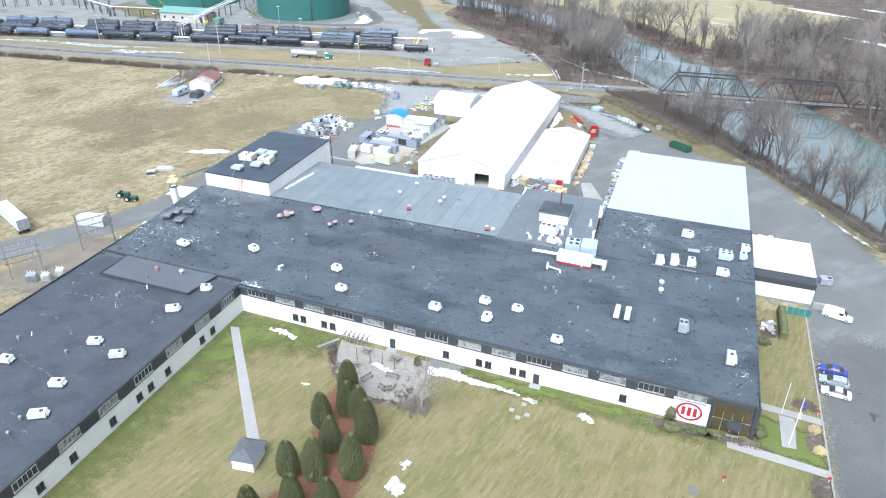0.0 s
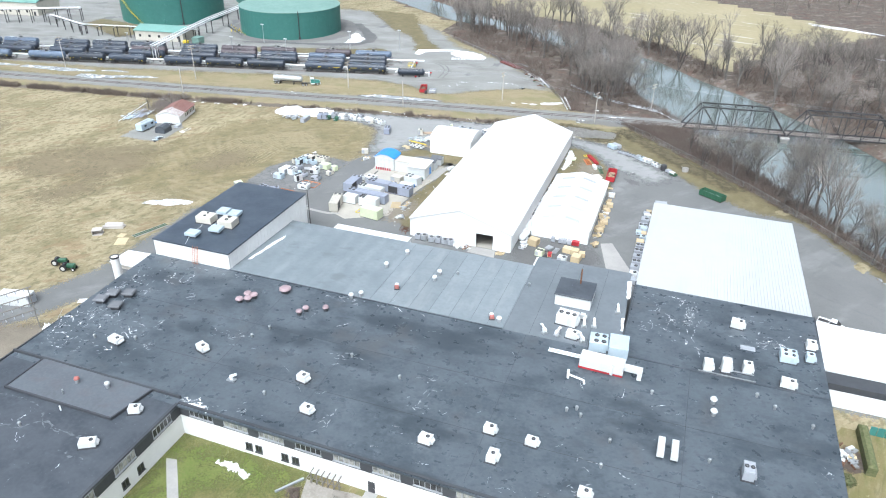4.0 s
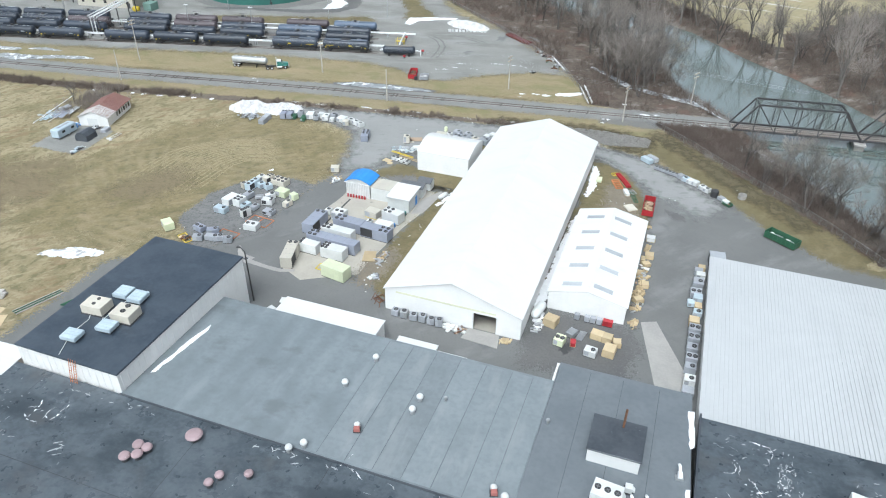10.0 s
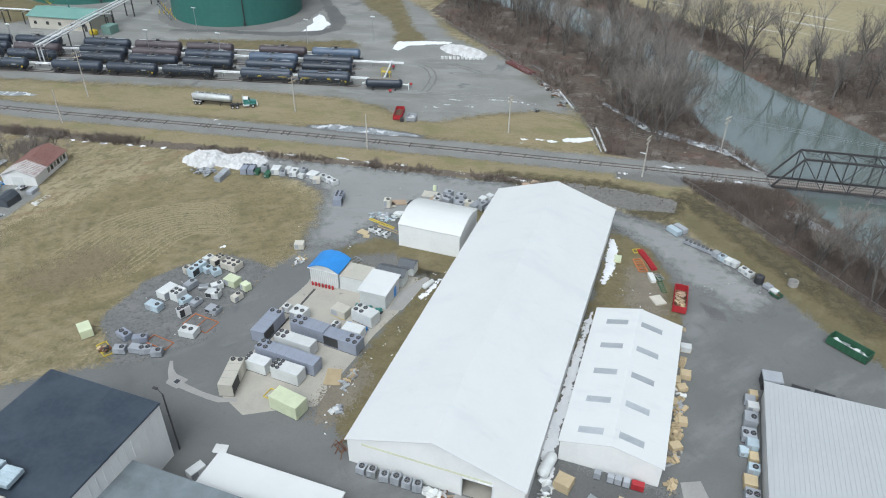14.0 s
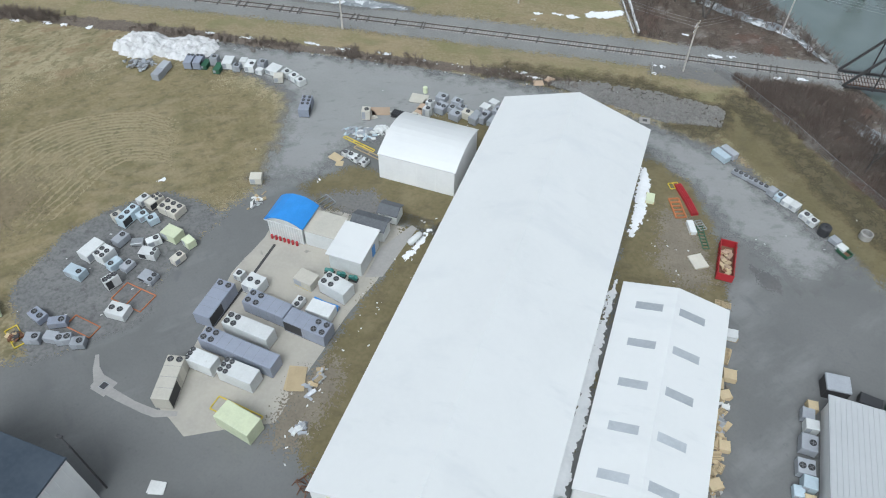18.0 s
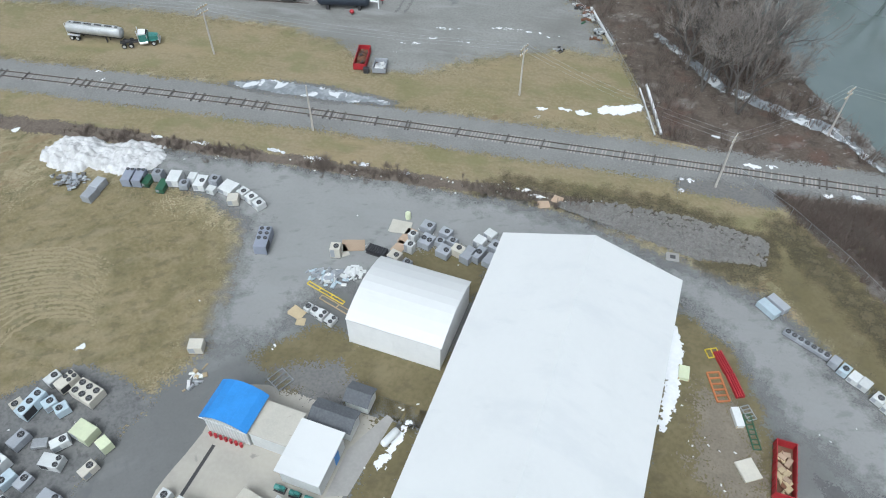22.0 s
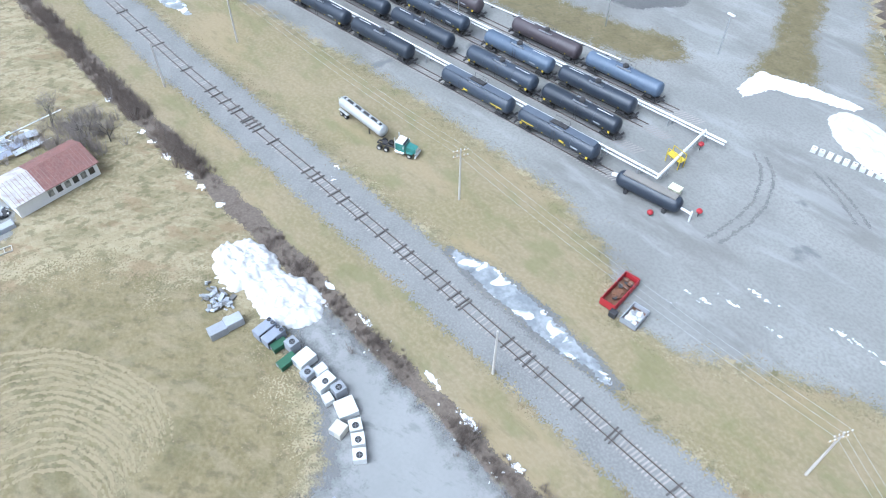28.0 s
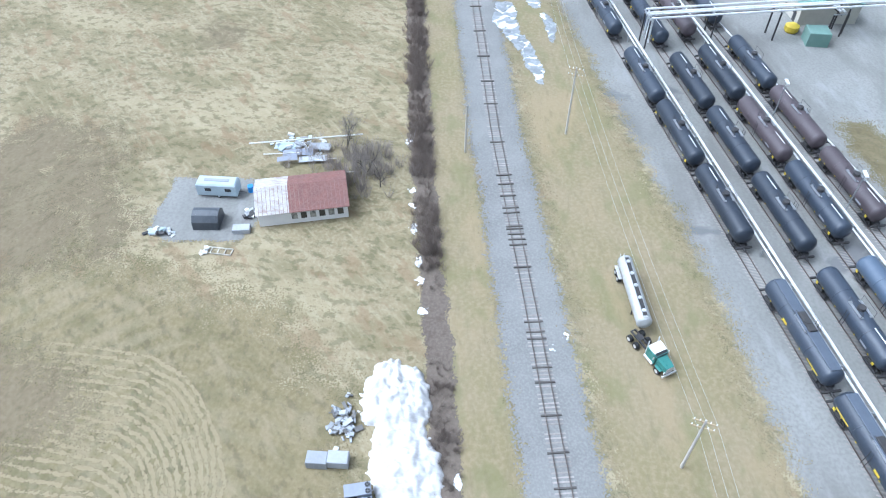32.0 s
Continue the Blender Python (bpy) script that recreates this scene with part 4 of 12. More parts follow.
for k, poly in enumerate(([(-6, 87.4), (-4, 91.2), (8, 91.8), (22, 94.8), (30, 93.6), (37.6, 91), (38.6, 86), (34, 81.6), (28, 82.6), (33, 85), (35, 88), (32, 90.6), (22, 90.2), (13, 89.4), (3, 89.2)], [(38.6, 97.4), (45.6, 90.6), (53, 82.2), (64.6, 70.2), (76, 58), (73, 55.6), (61, 67), (50, 79), (42.6, 88), (37.6, 93.4)])):
    patch("rank_grass", poly, 0.068 + 0.002 * k, M["olive_brush"], "dark rough grass and brush on the bank", "grass", seed=70 + k, rough=1.0, verge=4.5)
patch("brush_strip", [(37.4, 102.6), (40, 98.9), (45, 93.4), (52, 96), (60, 96), (62, 104), (55, 105.6), (47, 104.2), (41, 103)], 0.072, M["bank"], "brown brush floor beside the bridge approach", "ground", seed=73, rough=0.8, verge=2.0)
# courtyard and front lawn
patch("lawn", [(-7.9, -74), (97.3, -76), (97.3, -170), (-7.9, -170)], 0.03, M["lawn"], "pale striped winter lawn in the factory court", "lawn", rough=0)
patch("lawn", [(86.8, -75.6), (97.3, -75.6), (97.3, -36), (90, -36), (86.8, -42)], 0.035, M["lawn"], "yellow-green lawn between car park and factory", "lawn", rough=0)
patch("lawn", [(-7.9, -75), (14, -75.4), (12, -80), (2, -82), (-2, -92), (-4.2, -110), (-5.2, -140), (-7.9, -140)], 0.045, M["green_lawn"], "greener grass along the sheltered walls", "lawn", seed=41, rough=0.8, verge=9)
patch("lawn", [(30, -75.6), (84, -76.4), (80, -79.5), (60, -79), (46, -78.6), (38, -77.2)], 0.045, M["green_lawn"], "greener grass along the sheltered walls", "lawn", seed=42, rough=0.6, verge=3.5)


# mower swaths looping round the brown field
for k in range(17):
    f = -0.55 + k * 0.11
    line = [(-71.6 + 11 * f, 18 + 3 * f), (-71.3 + 11 * f, 30), (-70.6 + 11 * f, 38.5), (-68.6 + 10.4 * f, 43.0 - 1.4 * f), (-65 + 8.6 * f, 46.4 - 3.6 * f), (-61.5 + 7.0 * f, 48.6 - 4.8 * f), (-57.6 + 5.6 * f, 50.2 - 5.6 * f), (-54 + 4.4 * f, 50.2 - 5.8 * f), (-50.6 + 3.4 * f, 49.2 - 6.4 * f)]
    patch("mown_swath", ribbon(line, [0.1, 0.26, 0.22, 0.3, 0.24, 0.3, 0.22, 0.24, 0.08]), 0.024 + 0.0015 * (k % 3), M["swath"], "paler mower swath in the dry grass", "grass", kind="stuff", seed=400 + k, rough=0.35, step=1.5, verge=0.8)
# ---- the factory ----
factory = thing("factory_building", "long white and dark-grey factory with flat black roofs", "factory")


def fy(x):
    """The front wall's line, which runs slightly askew."""
    return -74.2 - 0.0175 * (x + 8)


XW, XE, XI = -41.8, 86.3, -8.0
BACK = -38.8
s = Shape()
s.prism([(XI, fy(XI)), (XE, fy(XE)), (XE, fy(XE) + 0.35), (XI, fy(XI) + 0.35)], 0, 4.0)
part("wall", s, M["white_wall"], factory, "white-painted masonry front wall")
s = Shape().prism([(XI, fy(XI) - 0.12), (XE + 0.1, fy(XE) - 0.12), (XE + 0.1, fy(XE) + 0.35), (XI, fy(XI) + 0.35)], 4.0, 6.25)
part("fascia", s, M["dark_band"], factory, "dark grey upper band")
s = Shape().box(XI - 0.35, -150, 0, XI, fy(XI), 4.0)
part("wall", s, M["white_wall"], factory, "white-painted masonry court wall")
s = Shape().box(XI - 0.35, -150, 4.0, XI + 0.12, fy(XI) - 0.13, 6.25)
part("fascia", s, M["dark_band"], factory, "dark grey upper band")
s = Shape()
s.box(XE - 0.35, fy(XE) + 0.36, 0, XE, -13.6, 6.0)
part("wall", s, M["dark_band"], factory, "dark grey end wall")
for b in ((XW, -150, 0, XW + 0.35, BACK, 6.0), (XW + 0.36, -150, 0, XI - 0.36, -149.6, 6.0), (-23.2, -14.4, 0, 33.04, -14.05, 6.2), (33.4, -10.0, 0, 52.29, -9.65, 6.0), (33.05, -14.4, 0, 33.39, -9.65, 6.0), (52.3, -13.6, 0, 52.65, -9.65, 6.0)):
    part("wall", Shape().box(*b), M["white_wall"], factory, "white rear wall")
# roofs
s = Shape().slab((XW - 0.1, fy(XI) - 0.1, 6.1), (XE + 0.12, fy(XE) - 0.13, 6.1), (XE + 0.12, BACK, 6.9), (XW - 0.1, BACK, 6.9), 0.3)
part("roof", s, M["roof_dark"], factory, "worn black membrane roof with pale stains")
s = Shape().slab((XW - 0.1, -150, 6.08), (XI + 0.14, -150, 6.08), (XI + 0.14, fy(XI) - 0.12, 6.08), (XW - 0.1, fy(XI) - 0.12, 6.08), 0.3)
part("roof", s, M["roof_black"], factory, "black membrane roof of the court wing")
s = Shape().slab((-23.2, BACK + 0.01, 6.86), (33.5, BACK + 0.01, 6.86), (33.5, -13.95, 6.3), (-23.2, -13.95, 6.3), 0.3)
part("roof", s, M["roof_grey"], factory, "pale grey membrane roof with seams")
s = Shape().slab((33.52, BACK + 0.01, 6.84), (54.0, BACK + 0.01, 6.84), (52.7, -9.5, 6.1), (33.52, -9.5, 6.1), 0.3)
part("roof", s, M["roof_grey2"], factory, "slate grey membrane roof")
s = Shape().slab((54.02, BACK + 0.01, 6.85), (XE + 0.12, BACK + 0.01, 6.85), (XE + 0.12, -13.7, 6.2), (54.02, -13.7, 6.2), 0.3)
part("roof", s, M["roof_dark"], factory, "worn black membrane roof with pale stains")
s = Shape().slab((-35.2, -80.6, 6.42), (-15.0, -80.6, 6.42), (-13.6, -73.2, 6.5), (-35.4, -72.6, 6.5), 0.5)
part("roof", s, M["patch_roof"], factory, "raised grey-brown roof patch")
for b in ((-35.5, -80.85, 6.1, -14.9, -80.6, 6.56), (-35.5, -80.59, 6.1, -35.22, -73.3, 6.6), (XW - 0.1, -73.3, 6.1, -8.3, -73.02, 6.62)):
    part("roof_kerb", Shape().box(*b), M["dark_band"], factory, "black flashing kerb")
part("roof_kerb", Shape().prism([(-15.0, -80.86), (-14.78, -80.86), (-13.4, -73.31), (-13.62, -73.31)], 6.1, 6.58), M["dark_band"], factory, "black flashing kerb")
# low kerbs at the roof edges and steps
for b in ((-23.2, BACK - 0.15, 6.8, 33.5, BACK + 0.12, 7.0), (54.0, BACK - 0.2, 6.8, XE, BACK + 0.1, 6.98), (53.85, BACK + 0.1, 6.1, 54.1, -13.7, 6.95)):
    part("roof_kerb", Shape().box(*b), M["roof_black"], factory, "black flashing kerb")
for b in ((XW - 0.2, -150, 6.0, XW + 0.05, BACK, 6.35), (XE, fy(XE) - 0.15, 6.0, XE + 0.2, -13.7, 6.4)):
    part("roof_kerb", Shape().box(*b), M["dark_band"], factory, "dark metal roof edge")
# raised block
s = Shape()
RX0, RX1, RY0, RY1 = -41.2, -23.2, -38.4, -7.6
for a in ((RX0, RY0, RX1, RY0 + 0.3), (RX0, RY1 - 0.3, RX1, RY1), (RX0, RY0 + 0.3, RX0 + 0.3, RY1 - 0.3), (RX1 - 0.3, RY0 + 0.3, RX1, RY1 - 0.3)):
    part("wall", Shape().box(a[0], a[1], 0, a[2], a[3], 10.1), M["white_wall"], factory, "white ribbed wall of the raised block")
s = Shape().box(RX0 - 0.15, RY0 - 0.15, 10.1, RX1 + 0.15, RY1 + 0.15, 10.4, bevel=0.06)
part("roof", s, M["block_roof"], factory, "blue-black roof of the raised block")
s = Shape()
for k in range(25):
    s.box(RX1 + 0.0, RY0 + 0.6 + k * 1.22, 6.2, RX1 + 0.06, RY0 + 0.68 + k * 1.22, 10.05)
for k in range(14):
    s.box(RX0 + 0.6 + k * 1.22, RY0 - 0.06, 6.2, RX0 + 0.68 + k * 1.22, RY0, 10.05)
part("cladding_rib", s, M["white_wall"], factory)

# windows of the front, in groups
def window(name, w, hgt, n, glass, frame_mat, m, rows=1):
    """A framed opening w wide and hgt high, its panes set back."""
    s = Shape()
    t = 0.09
    s.box(0, -0.06, 0, w, 0.1, t)
    s.box(0, -0.06, hgt - t, w, 0.1, hgt)
    for i in range(n + 1):
        x = (w - t) * i / n
        s.box(x, -0.05, t, x + t, 0.1, hgt - t)
    win = part(name, s, frame_mat, factory, m=m)
    for i in range(n):
        g = Shape().box((w - t) * i / n + t, 0.02, t, (w - t) * (i + 1) / n, 0.06, hgt - t)
        part("pane", g, glass, win)
    s = Shape().box(-0.1, -0.16, -0.1, w + 0.1, 0.0, 0.0)
    part("sill", s, frame_mat, win)
    return win


ang = math.degrees(math.atan(-0.0175))
for k in range(14):
    x = -6.0 + k * 6.18
    window("window", 4.2 if k < 13 else 4.4, 1.5, 5, M["pale_glass"] if k % 3 else M["glass"], M["frame_grey"], pose(x, fy(x) - 0.16, 4.45, 0, 0, ang))
for x in (3.6, 5.3, 9.8, 11.6, 34.4, 40.6, 42.3, 46.8, 48.5, 65.6):
    window("window", 1.15, 1.35, 2, M["glass"], M["frame_dark"], pose(x, fy(x) - 0.07, 1.0, 0, 0, ang))
for k in range(10):
    y = -80.4 - k * 7.75
    window("window", 4.0, 1.5, 5, M["pale_glass"] if k % 3 else M["glass"], M["frame_grey"], pose(XI + 0.16, y, 4.45, 0, 0, 90))
for y in (-84.4, -87.5, -97.0, -101.3, -104.0, -110.0, -118.0, -124.0, -132.0):
    window("window", 1.25, 1.35, 2, M["glass"], M["frame_dark"], pose(XI + 0.07, y, 1.1, 0, 0, 90))
for x in (51.0, 24.0):
    d = part("door", Shape().box(0, -0.05, 0, 1.05, 0.05, 2.1), M["frame_dark"], factory, "dark steel door", m=pose(x, fy(x) - 0.04, 0.05, 0, 0, ang))
    part("door_handle", Shape().box(0.86, -0.1, 1.0, 0.96, -0.05, 1.05), M["steel"], d)
    part("door_step", Shape().box(-0.4, -1.3, 0.0, 1.5, -0.02, 0.14, bevel=0.03), M["walk"], factory, m=pose(x, fy(x) - 0.05, 0.0, 0, 0, ang))

# entrance corner: glazed opening under the dark frame
ent = part("entrance", Shape().box(79.6, fy(80) - 0.25, 0, 80.1, fy(80) + 0.3, 6.2).box(85.9, fy(86) - 0.45, 0, 86.6, fy(86) + 0.3, 6.2).box(80.1, fy(83) - 0.25, 5.5, 85.9, fy(83) + 0.3, 6.2), M["dark_band"], factory, "dark portal frame of the entrance")
for k in range(4):
    x = 80.1 + k * 1.45
    part("pane", Shape().box(x + 0.04, fy(83) - 0.16, 2.6, x + 1.41, fy(83) - 0.1, 5.45), M["bronze_glass"], ent)
    part("pane", Shape().box(x + 0.04, fy(83) - 0.16, 0.1, x + 1.41, fy(83) - 0.1, 2.45), M["bronze_glass"], ent)
part("canopy", Shape().box(82.3, fy(83) - 2.2, 2.45, 84.6, fy(83) - 0.2, 2.62, bevel=0.03), M["dark_band"], ent)

# lean-to with white roof at the east end
annex = thing("annex_building", "white-roofed annex with dark band at the factory's end", "building")
part("wall", Shape().box(86.6, -31.0, 0, 98.8, -30.7, 3.3).box(98.5, -30.7, 0, 98.8, -13.2, 3.9).box(86.6, -13.5, 0, 98.5, -13.2, 4.9), M["white_wall"], annex)
part("fascia", Shape().box(86.6, -30.95, 3.3, 98.85, -27.8, 4.55), M["dark_band"], annex, "dark sloping band")
part("roof", Shape().slab((86.55, -27.9, 4.9), (98.95, -27.9, 4.9), (98.95, -13.1, 5.1), (86.55, -13.1, 5.1), 0.25), M["white_metal"], annex, "white metal roof")

# hall with white standing-seam roof, falling to the north
hall = thing("metal_roofed_hall", "wide hall with white standing-seam metal roof", "hall")
s = Shape()
s.prism([(54.3, -13.5), (54.6, -13.5), (54.6, 32.8), (54.3, 32.8)], 0, [5.3, 5.3, 3.2, 3.2])
s.prism([(85.7, -13.0), (86.0, -13.0), (86.0, 32.8), (85.7, 32.8)], 0, [5.2, 5.2, 3.2, 3.2])
s.box(54.6, 32.5, 0, 85.7, 32.8, 3.2)
part("wall", s, M["white_wall"], hall)
part("roof", Shape().slab((53.9, -13.75, 5.6), (86.4, -13.75, 5.5), (86.4, 33.2, 3.45), (53.9, 33.2, 3.45), 0.22), M["hall_roof"], hall, "white metal roof")
for k in range(53):
    x = 54.0 + k * 0.62
    s = Shape().slab((x, -13.7, 5.64), (x + 0.06, -13.7, 5.64), (x + 0.06, 33.15, 3.51), (x, 33.15, 3.51), 0.08)
    part("roof_seam", s, M["hall_roof"], hall)

# long white shed
shed = thing("long_white_shed", "very long white gabled metal shed with open doorway", "shed")
LX, LY, EAVE, RIDGE = 25.1, 74.4, 4.75, 8.95


def gable_wall(sh, x0, x1, y0, y1, eave, ridge):
    xm = (x0 + x1) / 2
    sh.add([(x0, y0, 0), (x1, y0, 0), (x1, y0, eave), (xm, y0, ridge), (x0, y0, eave), (x0, y1, 0), (x1, y1, 0), (x1, y1, eave), (xm, y1, ridge), (x0, y1, eave)],
           [(0, 1, 2, 3, 4), (9, 8, 7, 6, 5), (0, 4, 9, 5), (1, 6, 7, 2), (4, 3, 8, 9), (3, 2, 7, 8), (0, 5, 6, 1)])


s = Shape()
s.add([(0.1, 0.1, 0), (16.6, 0.1, 0), (16.6, 0.1, 3.7), (20.7, 0.1, 3.7), (20.7, 0.1, 0), (25.0, 0.1, 0), (25.0, 0.1, EAVE - 0.1), (12.55, 0.1, RIDGE - 0.15), (0.1, 0.1, EAVE - 0.1)], [(0, 1, 2, 3, 4, 5, 6, 7, 8)])
s.add([(0.1, 0.35, 0), (16.6, 0.35, 0), (16.6, 0.35, 3.7), (20.7, 0.35, 3.7), (20.7, 0.35, 0), (25.0, 0.35, 0), (25.0, 0.35, EAVE - 0.1), (12.55, 0.35, RIDGE - 0.15), (0.1, 0.35, EAVE - 0.1)], [(8, 7, 6, 5, 4, 3, 2, 1, 0)])
s.quad((16.6, 0.1, 0), (16.6, 0.35, 0), (16.6, 0.35, 3.7), (16.6, 0.1, 3.7)).quad((20.7, 0.1, 0), (20.7, 0.1, 3.7), (20.7, 0.35, 3.7), (20.7, 0.35, 0)).quad((16.6, 0.1, 3.7), (16.6, 0.35, 3.7), (20.7, 0.35, 3.7), (20.7, 0.1, 3.7))
part("wall", s, M["white_wall"], shed, "white south gable wall with doorway")
s = Shape().box(0.1, 0.36, 0, 0.3, LY - 0.36, EAVE - 0.1).box(24.8, 0.36, 0, 25.0, LY - 0.36, EAVE - 0.1)
part("wall", s, M["white_wall"], shed)
s = Shape()
gable_wall(s, 0.1, 25.0, LY - 0.35, LY - 0.1, EAVE - 0.1, RIDGE - 0.15)
part("wall", s, M["white_wall"], shed, "white north gable wall")
s = Shape().slab((-0.15, -0.2, EAVE - 0.05), (12.55, -0.2, RIDGE), (12.55, LY + 0.2, RIDGE), (-0.15, LY + 0.2, EAVE - 0.05), 0.14)
part("roof", s, M["white_metal"], shed, "white membrane roof slope")
s = Shape().slab((12.55, -0.2, RIDGE), (25.25, -0.2, EAVE - 0.05), (25.25, LY + 0.2, EAVE - 0.05), (12.55, LY + 0.2, RIDGE), 0.14)
part("roof", s, M["white_metal"], shed, "white membrane roof slope")
part("stripe", Shape().box(2.2, 0.075, 4.05, 20.6, 0.1, 4.42), M["stripe"], shed, "faded yellow band along the gable wall")
part("floor", Shape().box(0.3, 0.36, 0.0, 24.8, LY - 0.4, 0.09), M["concrete"], shed)
part("door_frame", Shape().box(16.4, 0.02, 0, 16.6, 0.1, 3.9).box(20.7, 0.02, 0, 20.9, 0.1, 3.9).box(16.6, 0.02, 3.7, 20.7, 0.1, 3.9), M["frame_white"], shed)
part("door_apron", Shape().prism([(15.8, 0.05), (21.4, 0.05), (22.0, -3.4), (15.4, -2.9)], 0.0, 0.14), M["walk"], shed, "sloping concrete apron")

# skylit shed
sky_shed = thing("skylit_shed", "white gabled metal shed with paired grey skylights", "shed")
s = Shape()
gable_wall(s, 27.3, 41.0, 10.6, 41.4, 3.7, 5.3)
part("wall", s, M["white_wall"], sky_shed)
part("roof", Shape().slab((27.0, 10.5, 3.75), (34.15, 10.5, 5.45), (34.15, 41.7, 5.45), (27.0, 41.7, 3.75), 0.12), M["white_metal"], sky_shed, "white metal roof slope")
part("roof", Shape().slab((34.15, 10.5, 5.45), (41.3, 10.5, 3.75), (41.3, 41.7, 3.75), (34.15, 41.7, 5.45), 0.12), M["white_metal"], sky_shed, "white metal roof slope")
for k in range(5):
    y = 12.45 + k * 6.2
    for x0, x1, z0, z1 in ((29.25, 32.65, 4.29, 5.10), (34.75, 38.2, 5.31, 4.49)):
        part("skylight", Shape().slab((x0, y, z0 + 0.03), (x1, y, z1 + 0.03), (x1, y + 1.2, z1 + 0.03), (x0, y + 1.2, z0 + 0.03), 0.05), M["grey_metal"], sky_shed, "grey translucent skylight panel")

# small arched shed
arch = thing("arched_white_shed", "white metal shed with low curved roof", "shed")
prof = [(52.6, 0.0), (52.6, 5.0), (54.0, 5.55), (55.6, 6.0), (57.2, 6.32), (58.4, 6.42), (59.6, 6.32), (61.2, 6.0), (62.8, 5.5), (64.2, 4.9), (64.2, 0.0)]
s = Shape()
n = len(prof)
for x in (-14.5, -1.7):
    s.v += [(x, y, z) for y, z in prof]
s.f += [tuple(range(n)), tuple(range(2 * n - 1, n - 1, -1)), (0, n, 2 * n - 1, n - 1)]
s.f += [(0, 1, n + 1, n), (n - 2, n - 1, 2 * n - 1, 2 * n - 2)]
s.mi = [0] * len(s.f)
part("wall", s, M["white_wall"], arch)


def curved_roof(curve, a, b, along_x, t=0.12):
    """One bent sheet of thickness t over a curve of (across, height), from a to b."""
    n = len(curve)
    s = Shape()
    for end in (a, b):
        for off in (0, -t):
            s.v += [(end, c, z + off) if along_x else (c, end, z + off) for c, z in curve]
    for i in range(n - 1):
        s.f += [(i, i + 1, 2 * n + i + 1, 2 * n + i), (n + i + 1, n + i, 3 * n + i, 3 * n + i + 1), (i, n + i, n + i + 1, i + 1), (2 * n + i, 2 * n + i + 1, 3 * n + i + 1, 3 * n + i)]
    s.f += [(0, 2 * n, 3 * n, n), (n - 1, 2 * n - 1, 4 * n - 1, 3 * n - 1)]
    s.mi = [0] * len(s.f)
    return s


s = curved_roof([(y, z + 0.05) for y, z in prof[1:-1]], -14.7, -1.5, True)
part("roof", s, M["white_metal"], arch, "curved white metal roof")
for k in range(5):
    part("trim", Shape().box(-14.55 + k * 3.2, 52.56, 0.05, -14.45 + k * 3.2, 52.6, 5.1), M["white_wall"], arch)

# ---- railway ----
track = thing("railway_track", "single railway track on worn timber ties", "railway", kind="structure")
for side in (-0.7175, 0.7175):
    s = Shape()
    pts = []
    for x in np.arange(-420, 140, 4.0):
        y = along(RAIL, x)
        pts.append((x - side * 0.15, y + side, 0.17))
    for a, b in zip(pts, pts[1:]):
        for dy, z0, z1, wd in ((0, 0.0, 0.10, 0.032), (0, -0.06, 0.0, 0.055)):
            s.slab((a[0], a[1] - wd, a[2] + z1), (b[0], b[1] - wd, b[2] + z1), (b[0], b[1] + wd, b[2] + z1), (a[0], a[1] + wd, a[2] + z1), z1 - z0)
    part("rail", s, M["rail"], track, "rust-brown steel rail")

CARLINE = [(-420, 42), (-300, 69.5), (-200, 93), (-160, 102.4), (-122, 113.9), (-80, 124.7), (-61.8, 129.0), (-44, 133)]

tie_shape = Shape().box(-0.12, -1.3, 0.0, 0.12, 1.3, 0.2, bevel=0.02).mesh("tie", [M["tie"]])
rng = random.Random(4)
far_ties, fresh_ties = Shape(), Shape()
dark_tie = Shape().box(-0.12, -1.3, 0.0, 0.12, 1.3, 0.2, bevel=0.02).mesh("tie", [M["tie_dark"]])
x = -330.0
while x < 56:
    y = along(RAIL, x)
    a = math.degrees(math.atan2(along(RAIL, x + 1) - y, 1)) + rng.uniform(-1.5, 1.5)
    fresh = rng.random() < 0.11
    sunk = 0.03 if fresh else rng.choice((-0.135, -0.12, -0.10, -0.11, -0.16))
    if -180 < x < -22 and rng.random() < 0.97:
        part("tie", dark_tie if fresh else tie_shape, M["tie"], track, m=pose(x, y, sunk, 0, 0, a))
    else:
        (fresh_ties if fresh else far_ties).box(x - 0.12, y - 1.3, 0.0, x + 0.12, y + 1.3, sunk + 0.2)
    x += 0.56 if rng.random() < 0.9 else 0.75
tagged(part("tie", far_ties, M["tie"], track), kind="stuff")
tagged(part("tie", fresh_ties, M["tie_dark"], track), kind="stuff")


def rail_line(name, x0, x1, yfun, label):
    t = thing(name, label, "railway", kind="structure")
    s = [Shape(), Shape()]
    ties = Shape()
    xs2 = np.arange(x0, x1 + 0.1, 6.0)
    for a, b in zip(xs2, xs2[1:]):
        for k, off in enumerate((-0.7175, 0.7175)):
            s[k].slab((a, yfun(a) + off - 0.04, 0.3), (b, yfun(b) + off - 0.04, 0.3), (b, yfun(b) + off + 0.04, 0.3), (a, yfun(a) + off + 0.04, 0.3), 0.16)
    for a in np.arange(x0, x1, 0.62):
        y = yfun(a)
        ties.prism([(a - 0.42, y - 1.25), (a - 0.18, y - 1.3), (a + 0.42, y + 1.25), (a + 0.18, y + 1.3)], 0.0, 0.04)
    for k in range(2):
        part("rail", s[k], M["rail"], t, "rusty steel rail")
    tagged(part("tie", ties, M["tie"], t), kind="stuff")


